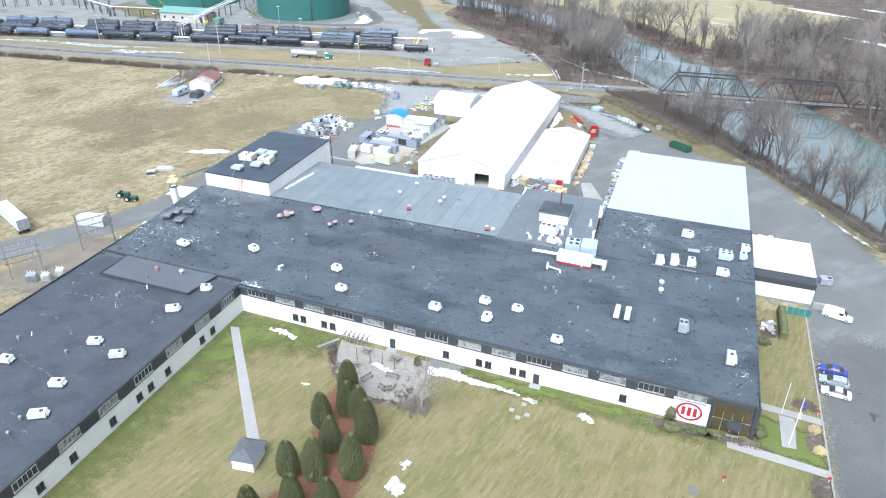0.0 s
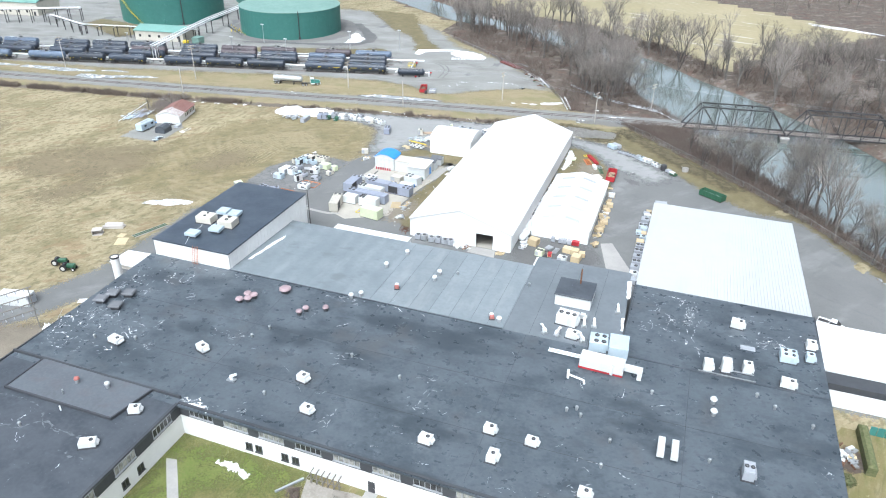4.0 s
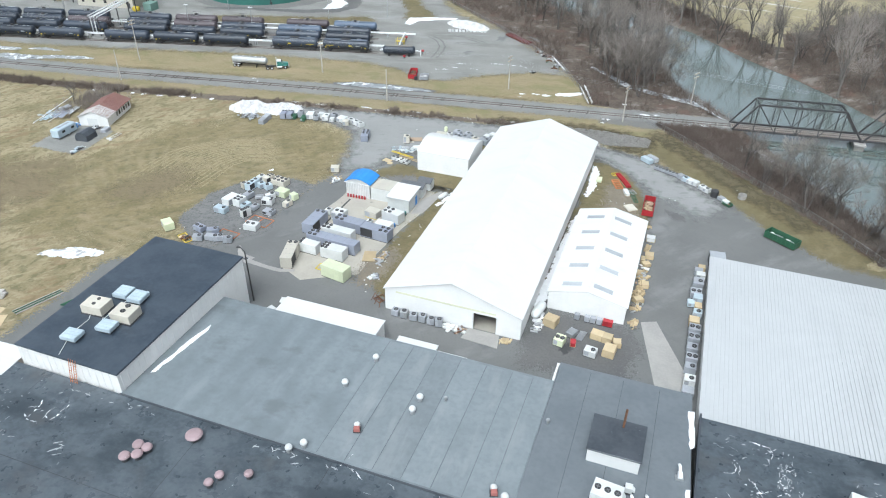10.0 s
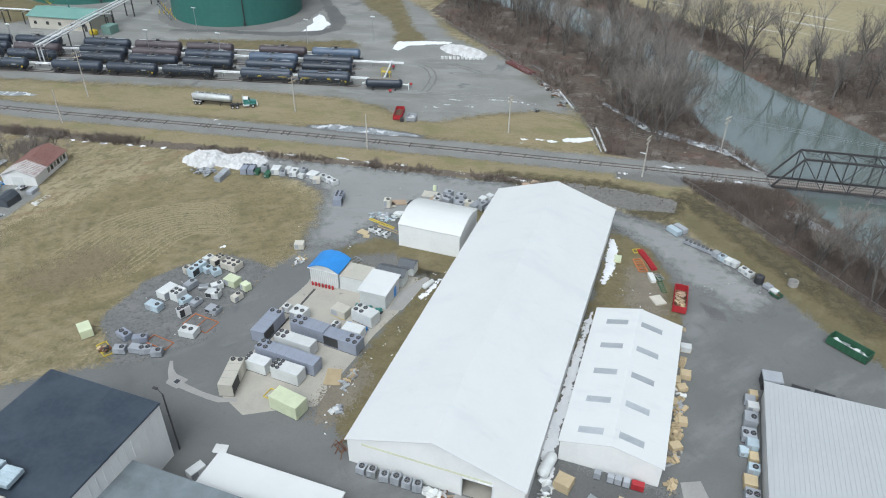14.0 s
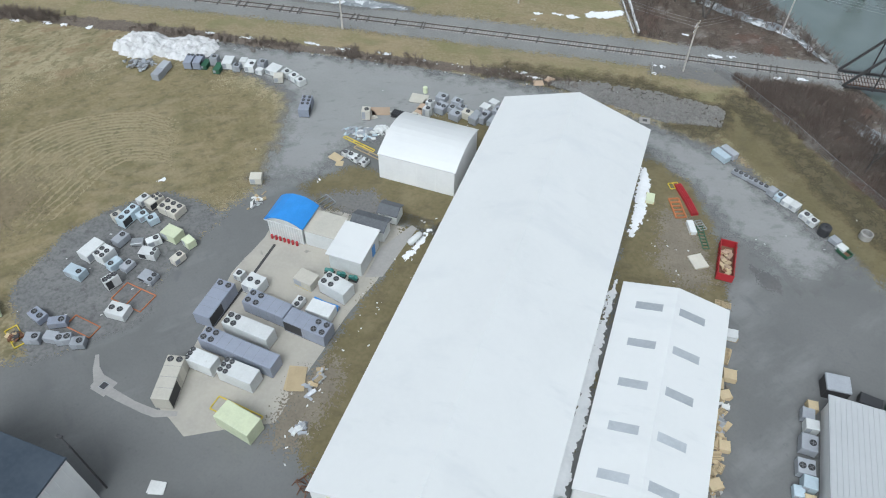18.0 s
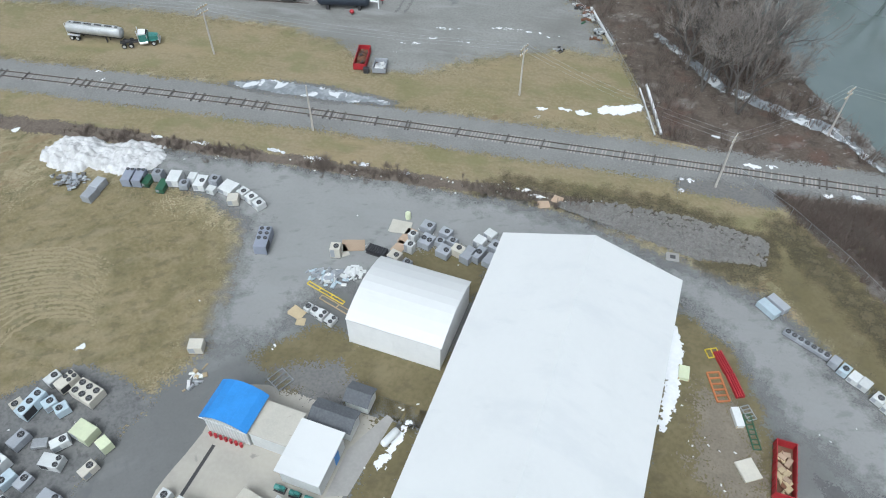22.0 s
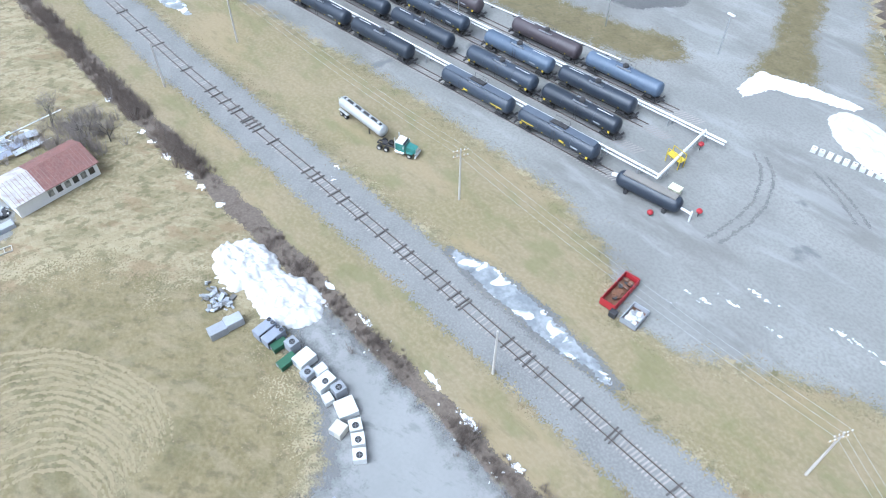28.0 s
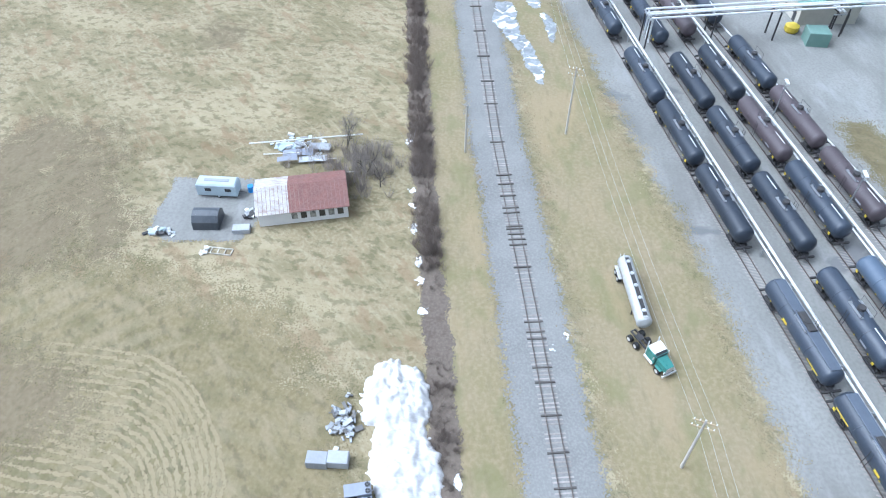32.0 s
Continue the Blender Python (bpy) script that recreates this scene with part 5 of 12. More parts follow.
SLOPE = 0.2515
ROWS = [lambda x: 129.0 + (x + 61.9) * SLOPE, lambda x: 136.7 + (x + 65) * SLOPE, lambda x: 142.9 + (x + 67.8) * SLOPE, lambda x: 150.4 + (x + 68.7) * SLOPE]
for k, f in enumerate(ROWS):
    rail_line("loading_track", -330, -58 - 3 * (k > 0), f, "siding track under the tank cars")


def tank_car(paint_mat, label, topped=False):
    """A four-axle railway tank car, 17.3 m over the ends, along x."""
    car = thing("tank_car", label, "rail car", group="tank cars in the loading yard")
    body = Shape().lathe([(0.0, -8.1), (0.8, -8.05), (1.25, -7.85), (1.5, -7.5), (1.52, -7.3), (1.52, 7.3), (1.5, 7.5), (1.25, 7.85), (0.8, 8.05), (0.0, 8.1)], (0, 0, 2.75), 20, "x")
    part("tank", body, paint_mat, car, smooth=True)
    part("underframe", Shape().box(-8.5, -0.35, 0.95, 8.5, 0.35, 1.3).box(-8.55, -1.3, 0.95, -8.3, 1.3, 1.25).box(8.3, -1.3, 0.95, 8.55, 1.3, 1.25), M["black_steel"], car)
    for sx in (-1, 1):
        bogie = part("bogie", Shape().box(sx * 6.3 - 1.3, -1.12, 0.55, sx * 6.3 + 1.3, -0.92, 0.85).box(sx * 6.3 - 1.3, 0.92, 0.55, sx * 6.3 + 1.3, 1.12, 0.85).box(sx * 6.3 - 0.3, -0.92, 0.6, sx * 6.3 + 0.3, 0.92, 1.0), M["black_steel"], car)
        for wx in (-0.88, 0.88):
            part("wheelset", Shape().cyl((sx * 6.3 + wx, -0.8, 0.72), (sx * 6.3 + wx, -0.66, 0.72), 0.42, n=12).cyl((sx * 6.3 + wx, 0.66, 0.72), (sx * 6.3 + wx, 0.8, 0.72), 0.42, n=12).cyl((sx * 6.3 + wx, -0.66, 0.72), (sx * 6.3 + wx, 0.66, 0.72), 0.09, n=6), M["black_steel"], bogie)
        part("coupler", Shape().box(min(sx * 8.5, sx * 9.05), -0.16, 0.95, max(sx * 8.5, sx * 9.05), 0.16, 1.2, bevel=0.04), M["black_steel"], car)
        part("saddle", Shape().prism([(sx * 6.3 - 0.6, -1.25), (sx * 6.3 + 0.6, -1.25), (sx * 6.3 + 0.6, 1.25), (sx * 6.3 - 0.6, 1.25)], 1.25, 1.75), M["black_steel"], car)
        part("placard", Shape().box(sx * 6.9 - 0.2, -1.53, 1.75, sx * 6.9 + 0.2, -1.45, 2.15), M["yellow"], car, "small yellow placard")
    dome = part("valve_housing", Shape().lathe([(0.55, 0), (0.55, 0.42), (0.5, 0.5), (0.0, 0.55)], (0, 0, 4.2), 12), M["black_steel"], car, smooth=False)
    part("walkway", Shape().box(-1.5, -0.95, 4.14, 1.5, -0.6, 4.2).box(-1.5, 0.6, 4.14, 1.5, 0.95, 4.2).box(-1.5, -0.95, 4.14, -1.2, 0.95, 4.2).box(1.2, -0.95, 4.14, 1.5, 0.95, 4.2), M["steel"], car)
    rail_s = Shape()
    for px, py in ((-1.5, -0.95), (1.5, -0.95), (-1.5, 0.95), (1.5, 0.95)):
        rail_s.cyl((px, py, 4.2), (px, py, 5.1), 0.03, n=4)
    for a, b in (((-1.5, -0.95, 5.1), (1.5, -0.95, 5.1)), ((-1.5, 0.95, 5.1), (1.5, 0.95, 5.1))):
        rail_s.cyl(a, b, 0.03, n=4)
    part("handrail", rail_s, M["black_steel"], car)
    for sx in (-5.6, -2.4, 2.4, 5.6):
        for sy in (-1, 1):
            part("reflector", Shape().box(sx - 0.11, min(sy * 1.36, sy * 1.44), 2.05, sx + 0.11, max(sy * 1.36, sy * 1.44), 2.27), M["yellow"], car, "yellow reflective plate")
    # thin pale bar on top, toward one end
    part("grab_rail", Shape().box(3.2, -0.06, 4.262, 6.4, 0.06, 4.32), M["frame_white"], car, "thin pale bar along the tank's crown")
    for sx in (-3.4, 3.4):
        part("band", Shape().lathe([(1.53, sx - 0.06), (1.55, sx - 0.04), (1.55, sx + 0.04), (1.53, sx + 0.06)], (0, 0, 2.75), 20, "x"), paint_mat, car)
    if topped:
        part("running_board", Shape().box(-7.4, -0.75, 4.2, 7.4, 0.75, 4.34, bevel=0.04), M["running_board"], car, "blue-grey running board")
        part("hatch_box", Shape().box(-1.6, -0.5, 4.34, 1.6, 0.5, 4.62, bevel=0.05), M["black_steel"], car)
        for sy in (-1, 1):
            part("stripe", Shape().box(-6.8, min(sy * 1.47, sy * 1.54), 2.45, -4.2, max(sy * 1.47, sy * 1.54), 2.62), M["yellow"], car, "yellow stripe")
            part("stripe", Shape().box(1.2, min(sy * 1.47, sy * 1.54), 2.35, 2.2, max(sy * 1.47, sy * 1.54), 2.75), M["yellow"], car, "yellow panel")
    part("ladder", Shape().box(-0.3, -1.72, 1.2, -0.24, -1.66, 4.1).box(0.24, -1.72, 1.2, 0.3, -1.66, 4.1), M["black_steel"], car)
    part("marking", Shape().box(3.6, -1.53, 2.45, 5.0, -1.46, 2.75), M["unit_grey"], car, "faded lettering bars")
    return car


CARS = [tank_car(M["tank_black"], "black rail tank car standing on a loading siding"), tank_car(M["tank_blue"], "faded blue-grey rail tank car on a loading siding"), tank_car(M["tank_brown"], "dull brown rail tank car on a loading siding"), tank_car(M["tank_black"], "black rail car with yellow stripes and flat running board", True)]
used = [False] * 4
starts = [(-61.9, [0, 0, -6.8, 0, 0, -6.5, 0, 0, -6.5, 0, 0, -6.5, 0]), (-65.0, [0, 0, -2.6, 0, 0, -5, 0, 0, -6, 0, 0, -6]), (-67.8, [0, 0, -3.4, 0, 0, -5, 0, 0, -6, 0, 0, -6]), (-68.7, [0, 0, -7.0, 0, 0, -6.5, 0, 0, -6.5, 0])]
kinds = ["3300000110000", "000000000010", "010202000000", "1222000011"]
rng = random.Random(9)
for row, (x_end, gaps) in enumerate(starts):
    x = x_end
    for k, gap in enumerate(gaps):
        x += gap * 0.97
        xc = x - 9.05 * 0.97
        kind = int(kinds[row][k % len(kinds[row])])
        m = pose(xc, ROWS[row](xc), 0.0, 0, 0, math.degrees(math.atan(SLOPE)) + (180 if rng.random() < 0.4 else 0))
        if used[kind]:
            copy_thing(CARS[kind], m)
        else:
            CARS[kind].matrix_basis = m
            used[kind] = True
        x -= 18.1 * 0.97

# loading pipes on low stands between the rows
def pipe_run(name, a, b, r, z, label, stands=8, mat="frame_white"):
    t = thing(name, label, "pipeline")
    part("pipe", Shape().cyl((*a, z), (*b, z), r, n=10), M[mat], t)
    part("pipe", Shape().cyl((a[0] + 0.2, a[1] - 0.75, z - 0.1), (b[0] + 0.2, b[1] - 0.75, z - 0.1), r * 0.7, n=8), M[mat], t)
    for k in range(stands):
        f = (k + 0.5) / stands
        x, y = a[0] + (b[0] - a[0]) * f, a[1] + (b[1] - a[1]) * f
        part("stand", Shape().box(x - 0.1, y - 1.0, 0, x + 0.1, y - 0.8, z - 0.1).box(x - 0.1, y + 0.2, 0, x + 0.1, y + 0.4, z - 0.1).box(x - 0.1, y - 1.0, z - 0.3, x + 0.1, y + 0.4, z - 0.12), M["steel"], t)
    return t


p1 = pipe_run("loading_pipe", (-320, ROWS[0](-320) + 3.6), (-54, ROWS[0](-54) + 3.6), 0.2, 1.7, "white insulated loading pipes on steel stands", 40)
p2 = pipe_run("loading_pipe", (-320, ROWS[2](-320) + 3.8), (-54, ROWS[2](-54) + 3.8), 0.2, 1.7, "white insulated loading pipes on steel stands", 40)
p3 = pipe_run("loading_pipe", (-54, ROWS[0](-54) + 3.2), (-58, ROWS[2](-58) + 4.0), 0.25, 1.9, "white cross pipe with valves at the end of the sidings", 3)
plat = thing("valve_platform", "yellow-railed steel valve platform beside the pipes", "platform")
part("deck", Shape().box(-57.5, 139.5, 1.6, -54.5, 141.0, 1.7), M["yellow"], plat)
for x, y in ((-57.4, 139.6), (-54.6, 139.6), (-57.4, 140.9), (-54.6, 140.9)):
    part("post", Shape().box(x - 0.06, y - 0.06, 0, x + 0.06, y + 0.06, 2.8), M["yellow"], plat)
part("rail", Shape().box(-57.4, 139.55, 2.72, -54.6, 139.65, 2.8).box(-57.4, 140.85, 2.72, -54.6, 140.95, 2.8), M["yellow"], plat)
bt = thing("loading_vessel", "black horizontal loading vessel with white end fittings", "tank", m=pose(-52.2, 130.2, 0, 0, 0, 17))
part("vessel", Shape().lathe([(0.0, -5.6), (0.9, -5.5), (1.35, -5.0), (1.4, -4.6), (1.4, 4.6), (1.35, 5.0), (0.9, 5.5), (0.0, 5.6)], (0, 0, 2.0), 16, "x"), M["tank_black"], bt, smooth=True)
for sx in (-3.4, 3.4):
    part("saddle", Shape().box(sx - 0.3, -1.1, 0, sx + 0.3, 1.1, 1.0), M["black_steel"], bt)
part("top_plate", Shape().box(-4.6, -0.7, 3.3, 4.6, 0.7, 3.5, bevel=0.05), M["rust_grey"], bt, "grimy top plate")
part("fitting", Shape().cyl((-5.6, 0, 2.0), (-6.6, 0.2, 1.6), 0.35, n=8).cyl((5.6, 0, 1.8), (7.4, 0, 1.6), 0.2, n=8).cyl((7.4, 0, 0.0), (7.4, 0, 2.2), 0.16, n=8), M["frame_white"], bt, "white pipe fittings")

# truss bridge
def truss_span(x0, x1):
    b = thing("truss_bridge", "rusty dark steel truss railway bridge span over the river", "bridge", group="railway bridge spans")
    n = 6
    d = Vector((x1[0] - x0[0], x1[1] - x0[1], 0))
    side = Vector((-d.y, d.x, 0)).normalized() * 2.6
    H, Z = 7.6, 0.1
    base = Vector((*x0, Z))

    def at(k, z, sd):
        return base + d * (k / n) + side * sd + Vector((0, 0, z))

    for sd in (-1, 1):
        part("bottom_chord", Shape().cyl(at(0, 0, sd), at(n, 0, sd), 0.3, n=4), M["black_steel"], b)
        part("top_chord", Shape().cyl(at(1, H, sd), at(n - 1, H, sd), 0.3, n=4), M["black_steel"], b)
        part("end_post", Shape().cyl(at(0, 0, sd), at(1, H, sd), 0.3, n=4), M["black_steel"], b)
        part("end_post", Shape().cyl(at(n, 0, sd), at(n - 1, H, sd), 0.3, n=4), M["black_steel"], b)
        for k in range(1, n):
            part("post", Shape().cyl(at(k, 0, sd), at(k, H, sd), 0.17, n=4), M["black_steel"], b)
            if 1 <= k < n - 1:
                lo, hi = (k + 1, k) if k < n / 2 else (k, k + 1)
                part("diagonal", Shape().cyl(at(lo, 0, sd), at(hi, H, sd), 0.12, n=4), M["black_steel"], b)
    for k in range(1, n):
        part("cross_strut", Shape().cyl(at(k, H, -1), at(k, H, 1), 0.14, n=4), M["black_steel"], b)
        if k < n - 1:
            part("top_brace", Shape().cyl(at(k, H, -1), at(k + 1, H, 1), 0.08, n=4).cyl(at(k, H, 1), at(k + 1, H, -1), 0.08, n=4), M["black_steel"], b)
    for k in range(n + 1):
        part("floor_beam", Shape().cyl(at(k, -0.3, -1), at(k, -0.3, 1), 0.28, n=4), M["black_steel"], b)
    dk = Shape()
    for k in range(60):
        c = base + d * ((k + 0.5) / 60)
        u = d.normalized() * 0.16
        w2 = side * 0.62
        pts = [c - u - w2, c + u - w2, c + u + w2, c - u + w2]
        dk.prism([(q.x, q.y) for q in pts], 0.0, 0.18)
    tagged(part("deck_tie", dk, M["tie"], b), kind="stuff")
    part("girder", Shape().cyl(at(0, -0.35, -0.35), at(n, -0.35, -0.35), 0.35, n=4), M["rust"], b)
    part("girder", Shape().cyl(at(0, -0.35, 0.35), at(n, -0.35, 0.35), 0.35, n=4), M["rust"], b)


for a, c in (((57, 109.2), (89.8, 113.7)), ((90.4, 113.8), (123.8, 118.5)), ((124.4, 118.6), (158, 123.3))):
    truss_span(a, c)
for x in (56.0, 90.1, 124.1, 158.8):
    y = along(RAIL, x)
    pier = thing("bridge_pier", "weathered stone bridge pier", "pier")
    part("shaft", Shape().box(x - 1.2, y - 4, -4.5, x + 1.2, y + 4, -0.9, bevel=0.15), M["riprap"], pier)
    part("cap", Shape().box(x - 1.5, y - 4.3, -0.9, x + 1.5, y + 4.3, -0.45, bevel=0.08), M["walk"], pier)


for x, y, z in ((-45.1, 134.3, 0.9), (-49.4, 128.1, 0.4), (-56.3, 146.7, 0.9)):
    t = thing("red_valve", "small red valve guard at the loading pipes", "valve", m=pose(x, y, 0), group="red valve guards")
    part("post", Shape().cyl((0, 0, 0), (0, 0, z), 0.08, n=6), M["black_steel"], t)
    part("guard", Shape().lathe([(0.1, 0), (0.45, 0.15), (0.5, 0.45), (0.3, 0.7), (0, 0.75)], (0, 0, z), 10), M["red"], t)
t = thing("valve_cabinet", "pale yellow valve cabinet beside the loading vessel", "cabinet", m=pose(-50.8, 134.9, 0, 0, 0, 15))
part("body", Shape().box(-0.9, -0.7, 0, 0.9, 0.7, 1.4, bevel=0.05), M["stripe"], t)
part("lid", Shape().box(-1.0, -0.8, 1.4, 1.0, 0.8, 1.5, bevel=0.03), M["stripe"], t)
t = thing("kerb_pipe", "long white pipe lying along the yard's grass strip", "pipe")
for a, b in (((-230, 109.3), (-156.7, 131.6)), ((-156.5, 131.7), (-116.8, 143.7)), ((-116.6, 143.8), (-83.7, 153.8))):
    part("pipe", Shape().cyl((*a, 0.35), (*b, 0.35), 0.16, n=8), M["frame_white"], t)
    for k in range(6):
        f = (k + 0.5) / 6
        x, y = a[0] + (b[0] - a[0]) * f, a[1] + (b[1] - a[1]) * f
        part("sleeper", Shape().box(x - 0.15, y - 0.5, 0.0, x + 0.15, y + 0.5, 0.2), M["black_steel"], t)
# ---- tank farm ----
def storage_tank(x, y, r, hgt, label, stairs=True):
    t = thing("storage_tank", label, "storage tank", m=pose(x, y, 0), group="green storage tanks")
    part("shell", Shape().lathe([(r, 0), (r, hgt), (r - 0.1, hgt)], (0, 0, 0), 64), M["tank_green"], t, smooth=False)
    part("roof", Shape().lathe([(r + 0.12, hgt + 0.02), (r + 0.12, hgt + 0.2), (r * 0.5, hgt + 1.3), (0.0, hgt + 1.9)], (0, 0, 0), 64), M["tank_top"], t)
    for k in range(1, 5):
        part("shell_seam", Shape().lathe([(r + 0.02, hgt * k / 5 - 0.05), (r + 0.04, hgt * k / 5), (r + 0.02, hgt * k / 5 + 0.05)], (0, 0, 0), 64), M["tank_green"], t)
    a = math.atan2(-122 - y, 52 - x) + 0.12
    c, s2 = math.cos(a), math.sin(a)
    part("ladder", Shape().cyl((c * (r + 0.3), s2 * (r + 0.3), 0), (c * (r + 0.3), s2 * (r + 0.3), hgt + 1), 0.22, n=5), M["black_steel"], t)
    part("manway", Shape().cyl((c * (r - 0.1), s2 * (r - 0.1), 0.9), (c * (r + 0.5), s2 * (r + 0.5), 0.9), 0.55, n=10), M["black_steel"], t)
    stair = Shape()
    for k in range(26 if stairs else 0):
        b = a - 0.75 - k * 0.021
        stair.box(math.cos(b) * (r + 0.6) - 0.45, math.sin(b) * (r + 0.6) - 0.45, 0.3 + k * 0.48, math.cos(b) * (r + 0.6) + 0.45, math.sin(b) * (r + 0.6) + 0.45, 0.38 + k * 0.48)
    if stairs:
        tagged(part("stair_tread", stair, M["yellow"], t, "yellow spiral stair treads"), kind="stuff")
    return t


storage_tank(-143.4, 189.9, 25.5, 12.6, "huge green cylindrical storage tank with pale roof", False)
storage_tank(-220.0, 194.0, 27.0, 13.0, "huge green cylindrical storage tank beside its twin")
storage_tank(-196.0, 262.0, 25.0, 12.6, "green storage tank behind the front pair")
patch("tank_apron", blob(-143, 192, 33, 33, 0, 40, 0.03, 3), 0.055, M["dark_gravel"], "dark gravel ring round the storage tank", "gravel", rough=0.4)
patch("tank_berm", ribbon([(-150, 155.5), (-131.7, 161.5), (-118, 164.5), (-108, 167), (-97.6, 173.2), (-94.6, 180), (-96.4, 187), (-101.5, 194.5), (-109, 204), (-118, 216)], [1.3, 1.5, 1.7, 2.4, 2.8, 2.6, 2.8, 3.0, 2.6, 2.0]), 0.062, M["dark_asphalt"], "dark wet berm round the tank's apron", "berm", seed=72, rough=0.8, verge=1.6)
patch("snow_patch", [(-104.4, 172), (-98.4, 176.2), (-98.4, 183.4), (-103.6, 190.4), (-109.3, 195.6), (-108.8, 189.7), (-105.8, 182.3)], 0.09, M["snow"], "snow lying inside the berm", "snow", seed=71, rough=0.8, kind="stuff")


def plant_house(x, y, L, W, H, yaw, label, wall="unit_tan", roof="green_roof"):
    b = thing("plant_building", label, "building", m=pose(x, y, 0, 0, 0, yaw))
    part("wall", Shape().box(-L / 2, -W / 2, 0, L / 2, W / 2, H), M[wall], b)
    part("roof", Shape().slab((-L / 2 - 0.5, -W / 2 - 0.5, H), (L / 2 + 0.5, -W / 2 - 0.5, H), (L / 2 + 0.5, 0, H + W * 0.14), (-L / 2 - 0.5, 0, H + W * 0.14), 0.2), M[roof], b, "green metal roof slope")
    part("roof", Shape().slab((-L / 2 - 0.5, 0, H + W * 0.14), (L / 2 + 0.5, 0, H + W * 0.14), (L / 2 + 0.5, W / 2 + 0.5, H), (-L / 2 - 0.5, W / 2 + 0.5, H), 0.2), M[roof], b, "green metal roof slope")
    for k in range(int(L / 5)):
        part("window", Shape().box(-L / 2 + 2 + k * 5, -W / 2 - 0.05, 1.6, -L / 2 + 3.2 + k * 5, -W / 2 + 0.02, 2.8), M["glass"], b)
    part("door", Shape().box(L / 2 - 2.6, -W / 2 - 0.06, 0, L / 2 - 1.4, -W / 2 + 0.02, 2.2), M["frame_dark"], b)
    part("chimney", Shape().cyl((0, 1, H), (0, 1, H + 4), 0.3, n=8), M["tank_green"], b)
    return b


plant_house(-188.5, 147.5, 25, 13, 4.6, 9, "cream plant building with pale green metal roof")
plant_house(-305, 170, 34, 20, 7, 12, "cream plant building with green metal roof at the yard's far end")
plant_house(-262, 215, 16, 12, 6, 12, "small cream plant building with green roof")


def pipe_rack(pts, z, label, n=3, gap=9.0):
    t = thing("pipe_rack", label, "pipe rack")
    for (x0, y0), (x1, y1) in zip(pts, pts[1:]):
        d = Vector((x1 - x0, y1 - y0, 0))
        sd = Vector((-d.y, d.x, 0)).normalized()
        for k in range(n):
            o = sd * (k - (n - 1) / 2) * 1.15
            part("pipe", Shape().cyl((x0 + o.x, y0 + o.y, z + 0.25 * (k % 2)), (x1 + o.x, y1 + o.y, z + 0.25 * (k % 2)), 0.22, n=8), M["frame_white"], t, "white insulated pipe")
        part("cable_tray", Shape().cyl((x0, y0, z - 0.7), (x1, y1, z - 0.7), 0.12, n=4), M["black_steel"], t)
        m = max(1, int(d.length / gap))
        for k in range(m + 1):
            c = Vector((x0, y0, 0)) + d * (k / m)
            for o in (-1.6, 1.6):
                q = c + sd * o
                part("post", Shape().box(q.x - 0.14, q.y - 0.14, 0, q.x + 0.14, q.y + 0.14, z - 0.5), M["black_steel"], t)
            a, b = c - sd * 1.8, c + sd * 1.8
            part("crossbeam", Shape().cyl((a.x, a.y, z - 0.45), (b.x, b.y, z - 0.45), 0.16, n=4), M["steel"], t)
    return t


pipe_rack([(-163.0, 109.0), (-169.5, 136), (-176, 165), (-181, 200), (-182, 226)], 6.8, "tall white pipe rack crossing the tank cars to the tanks", 4, 12)
pipe_rack([(-172, 150), (-230, 138), (-262, 150)], 5.0, "white pipes on steel trestles toward the far plant", 2, 8)
pipe_rack([(-255, 163), (-330, 120)], 7.0, "tall steel pipe trestle at the yard's edge", 3, 6)
drop = thing("loading_gantry", "white loading arms dropping from the pipe rack", "pipe")
for k in range(3):
    x, y = -164.6 + k * 1.3, 109.3 + k * 0.3
    part("arm", Shape().cyl((x, y, 6.8), (x, y, 1.2), 0.2, n=8), M["frame_white"], drop)
for k in range(14):
    x, y = -168 + (k % 7) * 2.2, 172 + (k // 7) * 4.0
    b = thing("bollard", "yellow steel bollard near the tank valves", "bollard", group="yellow bollards by the tanks")
    part("post", Shape().cyl((x, y, 0), (x, y, 1.5), 0.14, n=8), M["yellow"], b)
box = thing("pump_box", "pale green pump enclosure with yellow parts", "cabinet")
part("body", Shape().box(-170, 142.8, 0, -166.2, 147.2, 3.0, bevel=0.1), M["tank_top"], box)
box = thing("tank_skip", "round yellow vessel beside the pump enclosure", "vessel")
part("body", Shape().lathe([(1.2, 0), (1.5, 0.5), (1.5, 1.4), (0.6, 1.9), (0, 2.0)], (-172.3, 141.2, 0), 14), M["yellow"], box)

# poles and lines
def pole(x, y, hgt, label, arms=2, mat="bark", yaw=0, name="utility_pole"):
    t = thing(name, label, "pole", m=pose(x, y, 0, 0, 0, yaw), group="poles")
    part("shaft", Shape().cyl((0, 0, 0), (0, 0, hgt), 0.2, 0.12, 8), M[mat], t)
    for k in range(arms):
        z = hgt - 0.5 - k * 1.1
        part("crossarm", Shape().box(-1.3, -0.07, z, 1.3, 0.07, z + 0.16), M["wood"], t)
        for px in (-1.15, -0.55, 0.55, 1.15):
            part("insulator", Shape().cyl((px, 0, z + 0.16), (px, 0, z + 0.4), 0.06, n=6), M["frame_white"], t)
    return t


